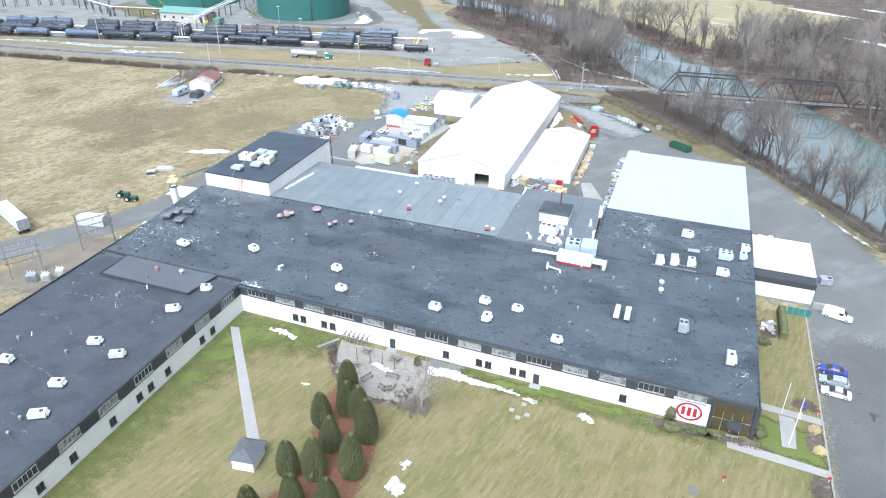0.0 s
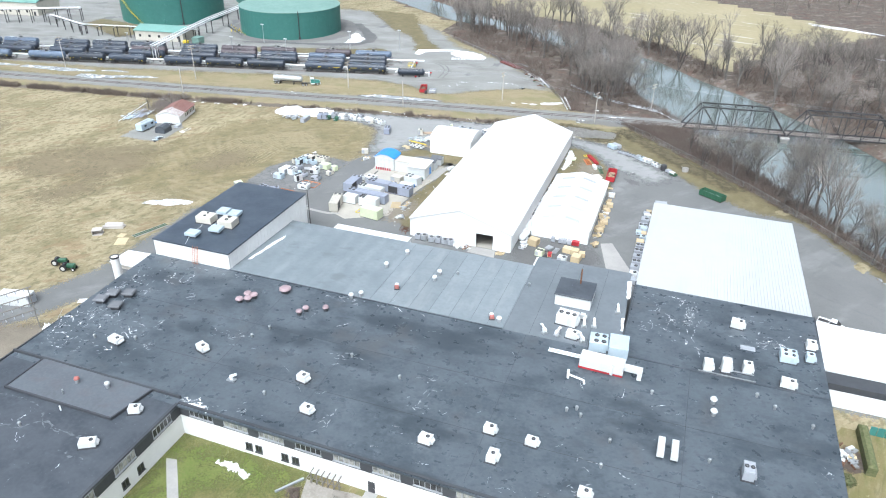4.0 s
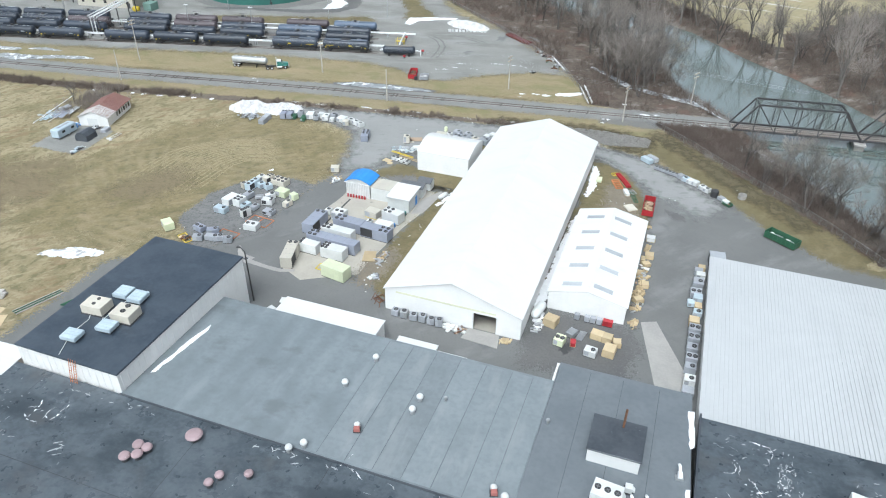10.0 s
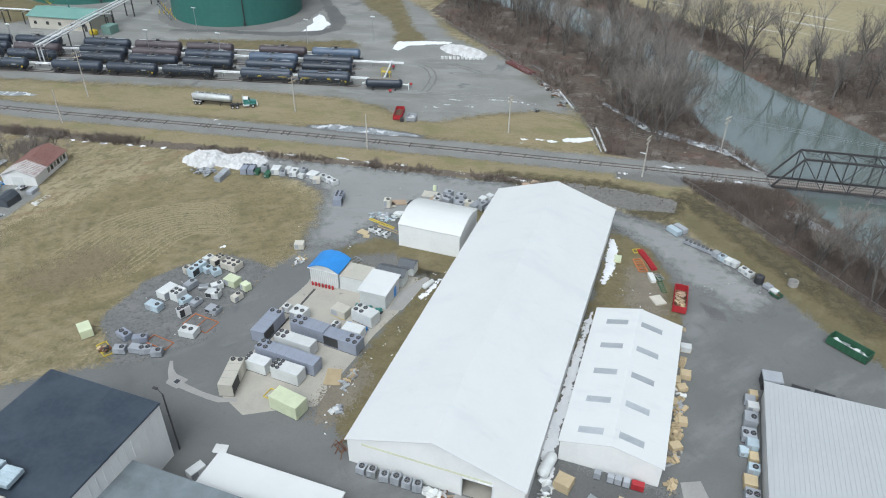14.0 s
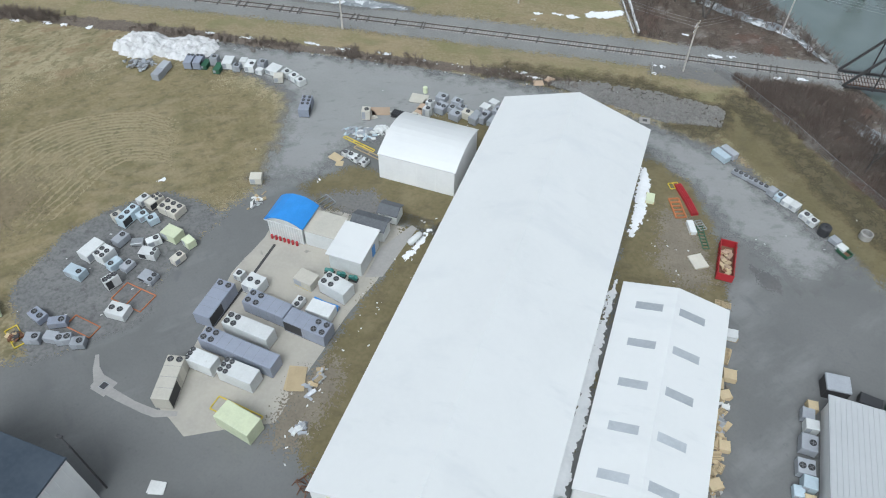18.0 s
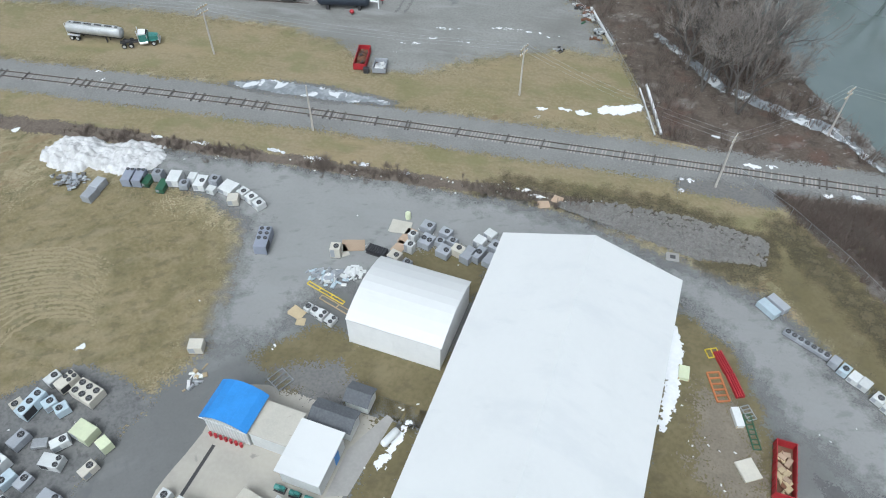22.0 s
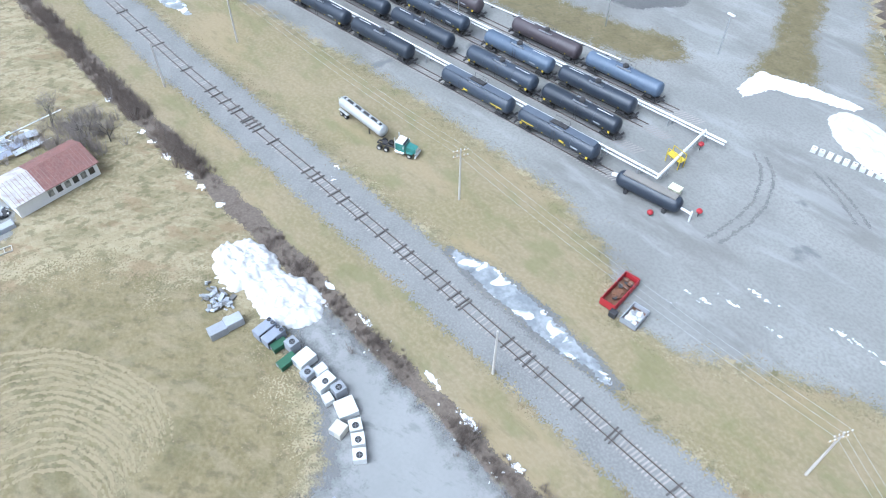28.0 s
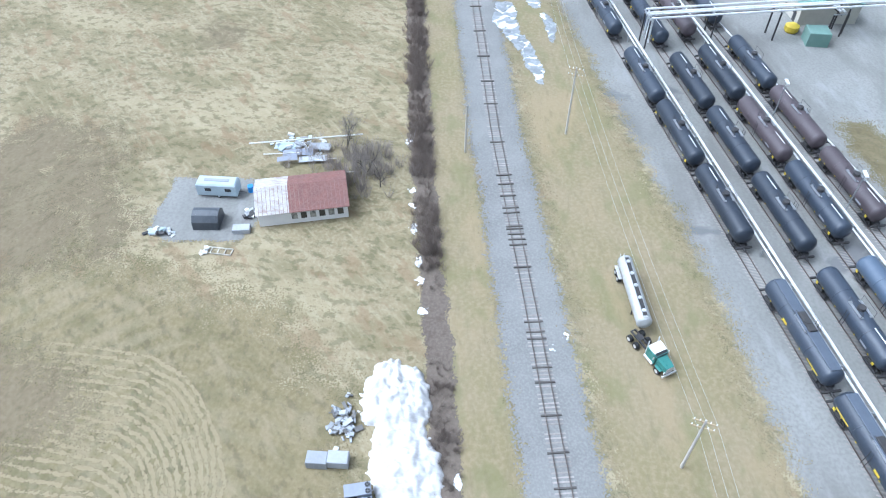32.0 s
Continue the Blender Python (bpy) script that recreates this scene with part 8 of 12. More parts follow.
for it in ((-20.9, 55.2, 0.9, 1.2, 0.9, -14, "unit_white", 1), (-22.0, 55.4, 0.9, 1.2, 0.9, -14, "unit_white", 1), (-19.8, 54.9, 1.3, 1.5, 0.9, -14, "unit_white", 2), (-18.2, 54.5, 1.3, 1.5, 0.9, -14, "unit_white", 2)):
    unit(*it[:7], it[7], it[7], z=0.08, group=NCL)

# east row along the lot's edge
ER = "old units along the lot's outer edge"
unit(37.6, 77.3, 3.0, 1.4, 1.2, -38, "unit_lightblue", 0, z=0.03, group=ER, coil=False)
unit(38.8, 78.6, 3.0, 1.3, 1.2, -38, "unit_grey", 0, z=0.03, group=ER, coil=False)
for k in range(7):
    unit(40.3 + k * 0.82, 74.2 - k * 0.36, 0.95, 0.95, 0.75, -26, "unit_grey", 1, z=0.03, group=ER, fan_r=0.36, coil=False)
for it in ((46.2, 71.2, 1.2, 1.4, 1.2, -30, "unit_grey", 0), (47.4, 70.4, 1.2, 1.6, 1.1, -30, "unit_lightblue", 1), (48.6, 69.6, 1.3, 1.6, 1.1, -32, "unit_white", 0), (49.8, 69.0, 1.3, 1.6, 1.1, -32, "unit_white", 0), (51.4, 67.4, 1.4, 1.4, 1.1, -35, "unit_white", 1), (52.5, 66.4, 1.4, 1.4, 1.1, -35, "unit_white", 1), (55.8, 63.6, 1.5, 1.2, 0.9, -40, "unit_grey", 0), (56.8, 62.4, 1.4, 1.3, 0.8, -40, "unit_white", 0)):
    unit(*it[:7], it[7], z=0.03, group=ER)
drum = thing("poly_tank", "black cylindrical plastic tank among the units", "tank")
part("body", Shape().lathe([(0.85, 0), (0.88, 0.2), (0.88, 1.5), (0.7, 1.7), (0.25, 1.75), (0.25, 1.85), (0, 1.85)], (54.2, 65.0, 0.03), 18), M["fan_black"], drum)
drum = thing("concrete_ring", "pale open concrete ring on the grass", "concrete ring")
part("body", Shape().lathe([(0.95, 0), (0.95, 1.0), (0.75, 1.0), (0.75, 0.1)], (60.3, 66.4, 0.02), 18), M["walk"], drum)

# against the long shed's front and beside the skylit shed
FR = "old units against the long shed"
for k, x in enumerate((2.6, 4.2, 6.0, 7.7, 9.3, 10.8)):
    unit(x, -1.0 - 0.05 * (k % 3), 1.3, 1.2, 1.3 + 0.2 * (k % 2), -3 + 7 * (k % 3), "unit_grey" if k != 1 else "steel", 1, z=0.03, group=FR)
heap_rng = random.Random(8)


def heap(name, x, y, rx, ry, hgt, mats, label, n=26, seed=1, category="scrap"):
    """A loose pile of odd boards, bars and offcuts."""
    r2 = random.Random(seed)
    t = thing(name, label, category, m=pose(x, y, 0.03))
    for k in range(n):
        u, v = r2.gauss(0, 0.4) * rx, r2.gauss(0, 0.4) * ry
        top = hgt * max(0.1, 1 - (u / rx) ** 2 - (v / ry) ** 2) * r2.uniform(0.3, 1.0)
        L, W, H = r2.uniform(0.4, 1.4), r2.uniform(0.12, 0.7), r2.uniform(0.06, 0.35)
        part("scrap_piece", Shape().box(-L / 2, -W / 2, 0, L / 2, W / 2, H, bevel=0.02), M[r2.choice(mats)], t, m=pose(u, v, top * 0.6, r2.uniform(-14, 14), r2.uniform(-14, 14), r2.uniform(0, 180)))
    return t


heap("plastic_heap", 12.6, -1.1, 1.0, 0.7, 0.9, ["plastic", "plastic", "unit_white"], "pile of white plastic and sheet by the wall", 16, 2)
heap("scrap_heap", 14.2, -1.2, 1.3, 0.8, 0.9, ["cardboard", "steel", "unit_white", "rust"], "mixed scrap pile by the doorway", 26, 3)
heap("scrap_heap", 22.6, -1.2, 1.2, 0.7, 0.5, ["wood", "crate"], "broken pallets by the shed corner", 14, 4)
heap("scrap_heap", -22.3, 61.6, 3.2, 1.5, 0.9, ["steel", "unit_lightblue", "unit_grey", "plastic"], "long heap of pipes, sheets and machine parts", 60, 5)
heap("plastic_heap", -19.2, 63.6, 2.2, 1.6, 0.7, ["plastic", "unit_white"], "crumpled white plastic sheeting", 22, 6)
heap("scrap_heap", -70.2, 65.0, 3.2, 2.2, 1.2, ["steel", "unit_grey", "dark_gravel", "grey_metal"], "grey heap of rubble and scrap by the snow", 60, 7)
heap("scrap_heap", -47.7, 6.5, 1.5, 0.7, 0.7, ["rust", "wood", "black_steel"], "brown machine parts on yellow skids", 16, 41)
heap("scrap_heap", -5.8, 7.8, 1.0, 1.2, 0.6, ["steel", "unit_grey", "unit_white"], "bent sheet metal parts on bare dirt", 18, 42)
heap("scrap_heap", -30.6, 40.6, 1.2, 1.9, 0.3, ["plastic", "steel", "wood"], "scattered litter beside the lane", 14, 8)
heap("scrap_heap", 27.0, 4.6, 0.8, 2.0, 0.9, ["plastic", "steel", "unit_white", "snow"], "white sheeting and coils between the sheds", 24, 9)
heap("scrap_heap", -2.5, 145.0, 1.6, 3.4, 1.0, ["steel", "unit_white", "green", "rust"], "scrap and machine parts along the fence", 40, 10)
heap("metal_sheet_heap", -121.8, 46.8, 3.5, 6.0, 0.7, ["unit_lightblue", "steel", "unit_white"], "spread of loose corrugated sheets behind the hut", 44, 12)
heap("scrap_heap", -6.8, 14.5, 0.9, 3.0, 0.6, ["steel", "unit_grey", "wood"], "bent metal parts beside the pad", 20, 13)

# pallets, crates and stacks along the skylit shed's east wall
def pallet(x, y, yaw, z=0.03, stack=1):
    t = thing("pallet", "weathered grey timber loading pallet" if stack == 1 else "stack of weathered timber pallets", "pallet", m=pose(x, y, z, 0, 0, yaw), group="pallets by the sheds")
    for s in range(stack):
        for k in range(7):
            part("board", Shape().box(-0.6, -0.5 + k * 0.155, 0.11 + s * 0.15, 0.6, -0.4 + k * 0.155, 0.135 + s * 0.15), M["wood"], t)
        for yy in (-0.6, 0.0, 0.6):
            part("bearer", Shape().box(yy * 0.9 - 0.05, -0.5, s * 0.15, yy * 0.9 + 0.05, 0.53, 0.11 + s * 0.15), M["wood"], t)


def crate(x, y, L, W, H, yaw, mat="crate", label="plywood shipping crate on timber runners", z=0.03):
    t = thing("crate", label, "crate", m=pose(x, y, z, 0, 0, yaw), group="crates in the yard")
    part("panel", Shape().box(-L / 2, -W / 2, 0.1, L / 2, W / 2, H), M[mat], t)
    for sx in (-1, 1):
        part("batten", Shape().box(sx * L / 2 - 0.06, -W / 2 - 0.03, 0.1, sx * L / 2 + 0.06, -W / 2, H), M["wood"], t)
        part("batten", Shape().box(sx * L / 2 - 0.06, W / 2, 0.1, sx * L / 2 + 0.06, W / 2 + 0.03, H), M["wood"], t)
    part("runner", Shape().box(-L / 2, -W / 2, 0, L / 2, -W / 2 + 0.12, 0.1).box(-L / 2, W / 2 - 0.12, 0, L / 2, W / 2, 0.1), M["wood"], t)


r3 = random.Random(21)
pallet(41.6, 45.6, 4), pallet(40.6, 45.7, 6), pallet(42.4, 37.6, 85, stack=2), pallet(42.2, 36.2, 80, stack=3), pallet(42.5, 24.9, 70, stack=2)
pallet(42.6, 28.2, 60, stack=2), pallet(43.0, 20.6, 75, stack=3), pallet(42.4, 21.9, 20, stack=4), pallet(41.9, 19.4, 65, stack=2), pallet(42.0, 15.7, 10, stack=2)
crate(42.5, 40.3, 1.7, 1.4, 1.0, 5, "unit_white", "white boxed unit on the ground")
for x, y, L, W, H, a in ((42.9, 33.7, 1.6, 1.5, 1.0, 4), (42.6, 30.6, 1.5, 1.2, 0.8, 30), (43.2, 23.4, 1.3, 1.3, 0.9, 8), (42.6, 18.0, 1.6, 1.3, 1.1, 35), (41.7, 27.0, 1.0, 1.4, 0.7, 12), (41.9, 32.0, 0.8, 1.6, 0.8, 3)):
    crate(x, y, L, W, H, a)
heap("scrap_heap", 42.3, 26.4, 0.8, 2.2, 0.8, ["wood", "steel", "unit_grey"], "broken crates and metal along the wall", 26, 14)
heap("scrap_heap", 42.2, 20.0, 0.8, 2.0, 0.6, ["wood", "crate", "wood"], "broken timber along the wall", 22, 15)
# south of the skylit shed
crate(29.0, 6.2, 2.2, 2.0, 1.6, -12)
crate(37.2, 5.5, 2.0, 1.6, 1.2, -8), crate(39.0, 5.2, 1.6, 1.6, 1.2, -5), crate(40.7, 4.6, 1.3, 1.4, 1.1, 10), crate(39.8, 2.0, 1.9, 2.2, 1.5, -6)
unit(31.5, 1.7, 1.7, 1.9, 1.4, -10, "wrap_green", 2, z=0.05, group=FR)
unit(36.9, 0.7, 2.0, 1.6, 1.3, -8, "unit_white", 1, z=0.05, group=FR)
unit(33.0, 4.6, 1.4, 1.9, 0.9, -20, "steel", 0, z=0.05, group=FR, coil=False)
crate(33.7, 2.2, 0.9, 1.3, 0.8, 8, "red", "small red metal crate on the asphalt")
for k in range(5):
    cy = thing("gas_cylinder", "blue-grey steel cylinder lying in a bundle", "cylinder", group="gas cylinders")
    part("body", Shape().cyl((33.9 + k * 0.24, 3.4, 0.25), (34.4 + k * 0.24, 6.0, 0.25), 0.13, n=8), M["steel"], cy)
for x in (33.0, 34.8, 35.8, 36.9, 38.0, 38.8):
    unit(x, 9.3, 0.9, 0.9, 1.2, 0, "unit_grey" if x < 38 else "red", 0, z=0.05, group=FR, coil=False)
tk = thing("white_tank", "white capsule tank between the two sheds", "tank")
part("body", Shape().lathe([(0.0, -2.2), (0.6, -2.0), (0.85, -1.6), (0.85, 1.6), (0.6, 2.0), (0.0, 2.2)], (0, 0, 1.1), 14, "x"), M["unit_white"], tk, m=pose(26.3, 8.2, 0, 0, 0, 80), smooth=True)
part("cradle", Shape().box(25.7, 7.0, 0, 26.9, 7.3, 0.6).box(25.9, 9.2, 0, 27.0, 9.5, 0.6), M["walk"], tk)

# along the metal-roofed hall's west wall
HW = "stored goods along the hall"
for it in ((52.5, 31.2, 1.5, 1.6, 1.2, 0, "unit_grey", 0), (52.9, 29.6, 1.6, 1.4, 1.5, 5, "unit_white", 0), (52.6, 27.0, 1.9, 2.2, 1.5, 0, "unit_grey", 1), (52.4, 23.8, 2.0, 2.0, 1.3, 4, "unit_grey", 2), (52.8, 21.8, 1.6, 1.6, 1.6, 0, "unit_lightblue", 0), (51.8, 20.6, 1.3, 1.4, 1.0, 8, "unit_lightblue", 0), (53.0, 17.5, 1.5, 1.4, 1.4, 0, "unit_lightblue", 1), (52.8, 12.8, 1.9, 1.8, 1.4, 0, "unit_grey", 2), (52.8, 10.2, 1.9, 1.8, 1.4, 0, "unit_grey", 2), (52.7, 7.6, 1.8, 1.8, 1.3, 0, "unit_grey", 1), (52.8, 5.0, 1.8, 1.7, 1.3, 0, "unit_grey", 2), (52.7, 2.4, 1.8, 1.6, 1.4, 0, "unit_grey", 1), (52.8, -0.4, 1.7, 1.7, 1.3, 0, "unit_white", 1), (52.7, -3.2, 1.8, 1.7, 1.3, 0, "unit_grey", 0)):
    unit(*it[:7], it[7], z=0.03, group=HW)
crate(53.0, 32.6, 1.2, 1.2, 1.2, 5), crate(53.0, 19.7, 1.2, 1.5, 1.2, 4), crate(52.6, 15.2, 1.7, 1.8, 1.2, 2)


# ---- skips and containers ----
def skip(x, y, L, W, H, yaw, mat, label, fill=None):
    t = thing("skip", label, "skip", m=pose(x, y, 0.03, 0, 0, yaw))
    part("floor", Shape().box(-L / 2, -W / 2, 0.15, L / 2, W / 2, 0.25), M["rust"], t)
    part("side", Shape().box(-L / 2, -W / 2, 0.15, L / 2, -W / 2 + 0.09, H), M[mat], t)
    part("side", Shape().box(-L / 2, W / 2 - 0.09, 0.15, L / 2, W / 2, H), M[mat], t)
    part("end", Shape().box(-L / 2, -W / 2 + 0.09, 0.15, -L / 2 + 0.09, W / 2 - 0.09, H), M[mat], t)
    part("end", Shape().box(L / 2 - 0.09, -W / 2 + 0.09, 0.15, L / 2, W / 2 - 0.09, H), M[mat], t)
    for k in range(int(L / 0.9) + 1):
        xx = -L / 2 + 0.04 + k * (L - 0.2) / int(L / 0.9)
        part("rib", Shape().box(xx, -W / 2 - 0.07, 0.2, xx + 0.12, -W / 2, H), M[mat], t)
        part("rib", Shape().box(xx, W / 2, 0.2, xx + 0.12, W / 2 + 0.07, H), M[mat], t)
    for sx in (-L / 2 + 0.5, L / 2 - 0.5):
        part("roller", Shape().cyl((sx, -W / 2 + 0.1, 0.1), (sx, W / 2 - 0.1, 0.1), 0.1, n=8), M["black_steel"], t)
    if fill:
        r2 = random.Random(int(x * 7 + y))
        for k in range(22):
            L2 = r2.uniform(0.5, 1.3)
            part("rubbish", Shape().box(-L2 / 2, -0.3, 0, L2 / 2, 0.3, 0.2), M[r2.choice(fill)], t, m=pose(r2.uniform(-L / 2 + 0.7, L / 2 - 0.7), r2.uniform(-W / 2 + 0.55, W / 2 - 0.55), 0.3 + r2.uniform(0, 0.4), r2.uniform(-10, 10), r2.uniform(-10, 10), r2.uniform(0, 180)))


skip(40.6, 53.4, 7.0, 2.3, 1.6, 91, "red", "long red open skip part filled with timber", ["wood", "cardboard", "crate", "rust"])
skip(68.2, 49.6, 6.8, 2.4, 1.7, -33, "green", "long green open skip with a little rubbish", ["plastic", "steel", "unit_white"])
skip(-40.2, 113.2, 6.6, 2.3, 1.5, 105, "red", "red open skip filled with dark scrap", ["rust", "black_steel", "rust"])
skip(-35.9, 112.0, 3.6, 2.4, 1.2, 105, "unit_grey", "grey open bin heaped with white rubbish", ["unit_white", "plastic", "steel"])
skip(57.2, 61.6, 2.0, 1.3, 0.7, -40, "green", "small open green bin", None)
for x, y, L, W, H, a, m2, lb in ((55.6, 36.2, 2.9, 2.6, 2.2, 6, "black_steel", "tall black waste compactor box"), (59.8, 35.6, 2.6, 1.7, 1.3, -8, "black_steel", "dark lidded waste bin behind the hall"), (63.2, 35.4, 2.8, 1.8, 1.4, -8, "green", "green lidded waste bin behind the hall")):
    t = thing("waste_bin", lb, "bin", m=pose(x, y, 0.03, 0, 0, a))
    part("body", Shape().prism([(-L / 2, -W / 2 + 0.2), (L / 2, -W / 2 + 0.2), (L / 2, W / 2), (-L / 2, W / 2)], 0, H * 0.85), M[m2], t)
    part("lid", Shape().box(-L / 2 - 0.04, -W / 2 + 0.15, H * 0.85, L / 2 + 0.04, W / 2 + 0.05, H, bevel=0.08), M["unit_grey"] if "compactor" in lb else M["fan_black"], t)

# frames, racks and sheets lying about
def rack(x, y, L, W, yaw, mat, label, bars=2, z=0.04, r=0.06):
    t = thing("storage_rack", label, "rack", m=pose(x, y, z, 0, 0, yaw))
    for sy in (-W / 2, W / 2):
        part("rail", Shape().box(-L / 2, sy - r, 0, L / 2, sy + r, 2 * r + 0.05), M[mat], t)
    for k in range(bars + 1):
        xx = -L / 2 + L * k / bars
        part("crossbar", Shape().box(xx - r, -W / 2, 0.02, xx + r, W / 2, 2 * r + 0.03), M[mat], t)


rack(-37.1, 17.7, 5.2, 3.2, -6, "orange", "empty orange-rust steel frame on the gravel", 2)
rack(-40.5, 11.1, 4.4, 2.0, -6, "orange", "empty orange-rust steel frame on the gravel", 1)
rack(-14.2, 7.1, 6.6, 1.9, -5, "yellow", "yellow steel frames lying on the pad", 4)
rack(-47.8, 6.6, 3.6, 1.6, -28, "yellow", "yellow skids carrying brown machine parts", 3)
rack(-24.3, 11.2, 2.0, 1.2, 8, "yellow", "small yellow steel frame", 3)
rack(-20.3, 44.2, 2.4, 2.3, -25, "steel", "grey steel grid lying on the ground", 3)
rack(-18.6, 57.3, 6.0, 0.7, -14, "wood", "long timber frame on the ground", 2)
rack(-21.2, 58.9, 6.5, 0.5, -14, "yellow", "long thin yellow frame on the ground", 3)
rack(36.3, 60.1, 2.0, 1.1, -55, "steel", "flat grey steel frame by the scrap", 4)
rack(36.9, 57.6, 4.6, 0.9, -70, "green", "green lattice frame lying on the grass", 7)
rack(31.2, 67.6, 1.6, 1.3, 30, "yellow", "bent yellow tube frame", 2)
# each is a plain stack of red steel sections, not a machine
for x, y, a in ((32.6, 66.4, -58), (34.4, 63.4, -62)):
    t = thing("scissor_lift", "stack of bright red steel sections", "equipment", m=pose(x, y, 0.04, 0, 0, a))
    for k in range(4):
        part("section", Shape().box(-1.7, -0.55 + k * 0.3, 0, 1.7, -0.35 + k * 0.3, 0.55, bevel=0.04), M["red"], t)
rack(32.4, 62.6, 4.2, 1.6, -66, "orange", "rusty red steel rack sections", 5, r=0.1)
crate(35.0, 58.8, 1.0, 2.6, 0.7, 22, "unit_white", "white flat box on the grass")
crate(36.8, 52.3, 2.2, 2.6, 0.35, 35, "unit_tan", "flat pale panel stack on the ground")
crate(28.0, 63.0, 1.3, 2.0, 0.6, 4, "wrap_green", "pale yellow-green wrapped bundle")
rack(-1.8, 2.2, 2.0, 1.6, 60, "rust", "rusty steel trestles by the shed corner", 2)
for k in range(3):
    t = thing("steel_trestle", "rusty A-shaped steel trestle", "trestle", m=pose(-2.6 + k * 0.8, 1.6 - k * 0.5, 0.05, 0, 0, 25 + 30 * k))
    part("leg", Shape().cyl((-0.8, 0, 0), (0, 0, 1.5), 0.07, n=4), M["rust"], t)
    part("leg", Shape().cyl((0.8, 0, 0), (0, 0, 1.5), 0.07, n=4), M["rust"], t)
    part("brace", Shape().cyl((-0.45, 0, 0.65), (0.45, 0, 0.65), 0.05, n=4), M["rust"], t)
sheets = (("cardboard", -21.4, 68.4, 3.4, 2.2, 20), ("unit_tan", -16.2, 74.4, 3.2, 2.6, 5), ("cardboard", -14.5, 73.0, 1.6, 3.4, -10), ("cardboard", -14.8, 70.6, 1.6, 2.6, -15), ("crate", -23.4, 54.4, 2.2, 1.6, -18), ("unit_tan", -22.3, 67.0, 1.0, 2.4, 40), ("wood", -9.6, 14.0, 2.4, 3.6, 15), ("plastic", -17.8, -4.4, 1.9, 1.5, 12), ("wood", -49.5, -52, 2.2, 1.2, 30), ("plastic", -50.8, -50.4, 2.0, 1.4, 25), ("crate", -22.2, 53.2, 1.2, 1.2, 10), ("cardboard", 3.1, 86.8, 1.8, 1.6, 20), ("cardboard", 4.9, 88.7, 1.6, 1.6, -10))
for mname, x, y, L, W, a in sheets:
    t = thing("loose_sheet", "flat sheet or board lying on the ground", "board", m=pose(x, y, 0.09, 0, 0, a))
    part("sheet", Shape().box(-L / 2, -W / 2, 0, L / 2, W / 2, 0.08, bevel=0.01), M[mname], t)
    part("sheet", Shape().box(-L / 2 + 0.2, -W / 2 - 0.1, 0.08, L / 2 + 0.1, W / 2 - 0.15, 0.13, bevel=0.01), M[mname], t, m=pose(0, 0, 0, 0, 0, 5))
t = thing("coil_rack", "black rack of upright coils", "rack", m=pose(-17.4, 68.4, 0.03, 0, 0, -3))
part("base", Shape().box(-1.6, -0.8, 0, 1.6, 0.8, 0.12), M["black_steel"], t)
for k in range(8):
    part("coil", Shape().cyl((-1.4 + k * 0.38, -0.7, 0.6), (-1.4 + k * 0.38, 0.7, 0.6), 0.22, n=10), M["fan_black"], t)
t = thing("drum", "pale yellow plastic drum on the asphalt", "drum")
part("body", Shape().lathe([(0.42, 0), (0.45, 0.1), (0.45, 1.1), (0.36, 1.25), (0, 1.25)], (-15.8, 76.6, 0.03), 14), M["wrap_green"], t)
for k, (x, y) in enumerate(((-64.9, 65.6), (-64.6, 63.2))):
    trailer("storage_container", x, y, 2.4, 1.6, 1.3, 92, "unit_grey", "short grey steel container on the grass", False)

# ---- huts beside the chiller pad ----
hut = thing("blue_roofed_container", "white corrugated container with bright blue arched roof", "container")
part("wall", Shape().box(-25.0, 35.0, 0.05, -19.2, 39.8, 3.6), M["unit_white"], hut)
rib = Shape()
for k in range(14):
    rib.box(-24.9 + k * 0.42, 34.93, 0.1, -24.75 + k * 0.42, 35.0, 3.5)
tagged(part("cladding_rib", rib, M["unit_white"], hut), kind="stuff")
s = Shape()
arc = [(-25.3, 3.7), (-24.4, 4.3), (-23.2, 4.75), (-22.1, 4.85), (-21.0, 4.75), (-19.8, 4.3), (-18.9, 3.7)]
s = curved_roof(arc, 34.7, 40.1, False)
part("roof", s, M["blue"], hut, "bright blue arched sheet roof")
s = Shape()
n = len(arc)
s.add([(x + 0.05, 35.0, z - 0.1) for x, z in arc], [tuple(range(n))[::-1]])
s.add([(x + 0.05, 39.8, z - 0.1) for x, z in arc], [tuple(range(n))])
part("gable", s, M["unit_white"], hut)
part("rim", Shape().box(-25.3, 34.66, 3.55, -18.9, 34.74, 3.75), M["frame_white"], hut)
for k in range(7):
    t = thing("fire_drum", "small red canister along the container wall", "canister", group="red canisters")
    part("body", Shape().cyl((-24.4 + k * 0.7, 34.5, 0.05), (-24.4 + k * 0.7, 34.5, 0.75), 0.2, n=10), M["red"], t)
hut = thing("flat_roofed_container", "white container with beige flat roof", "container")
part("wall", Shape().box(-19.0, 35.2, 0.05, -13.9, 39.6, 3.1), M["unit_white"], hut)
part("roof", Shape().box(-19.1, 35.1, 3.1, -13.8, 39.7, 3.22, bevel=0.04), M["unit_tan"], hut, "weathered beige roof")
hut = thing("white_pump_hut", "white flat-roofed hut with green pumps in front", "hut")
part("wall", Shape().box(-13.6, 32.4, 0.05, -8.6, 38.6, 3.3), M["unit_white"], hut)
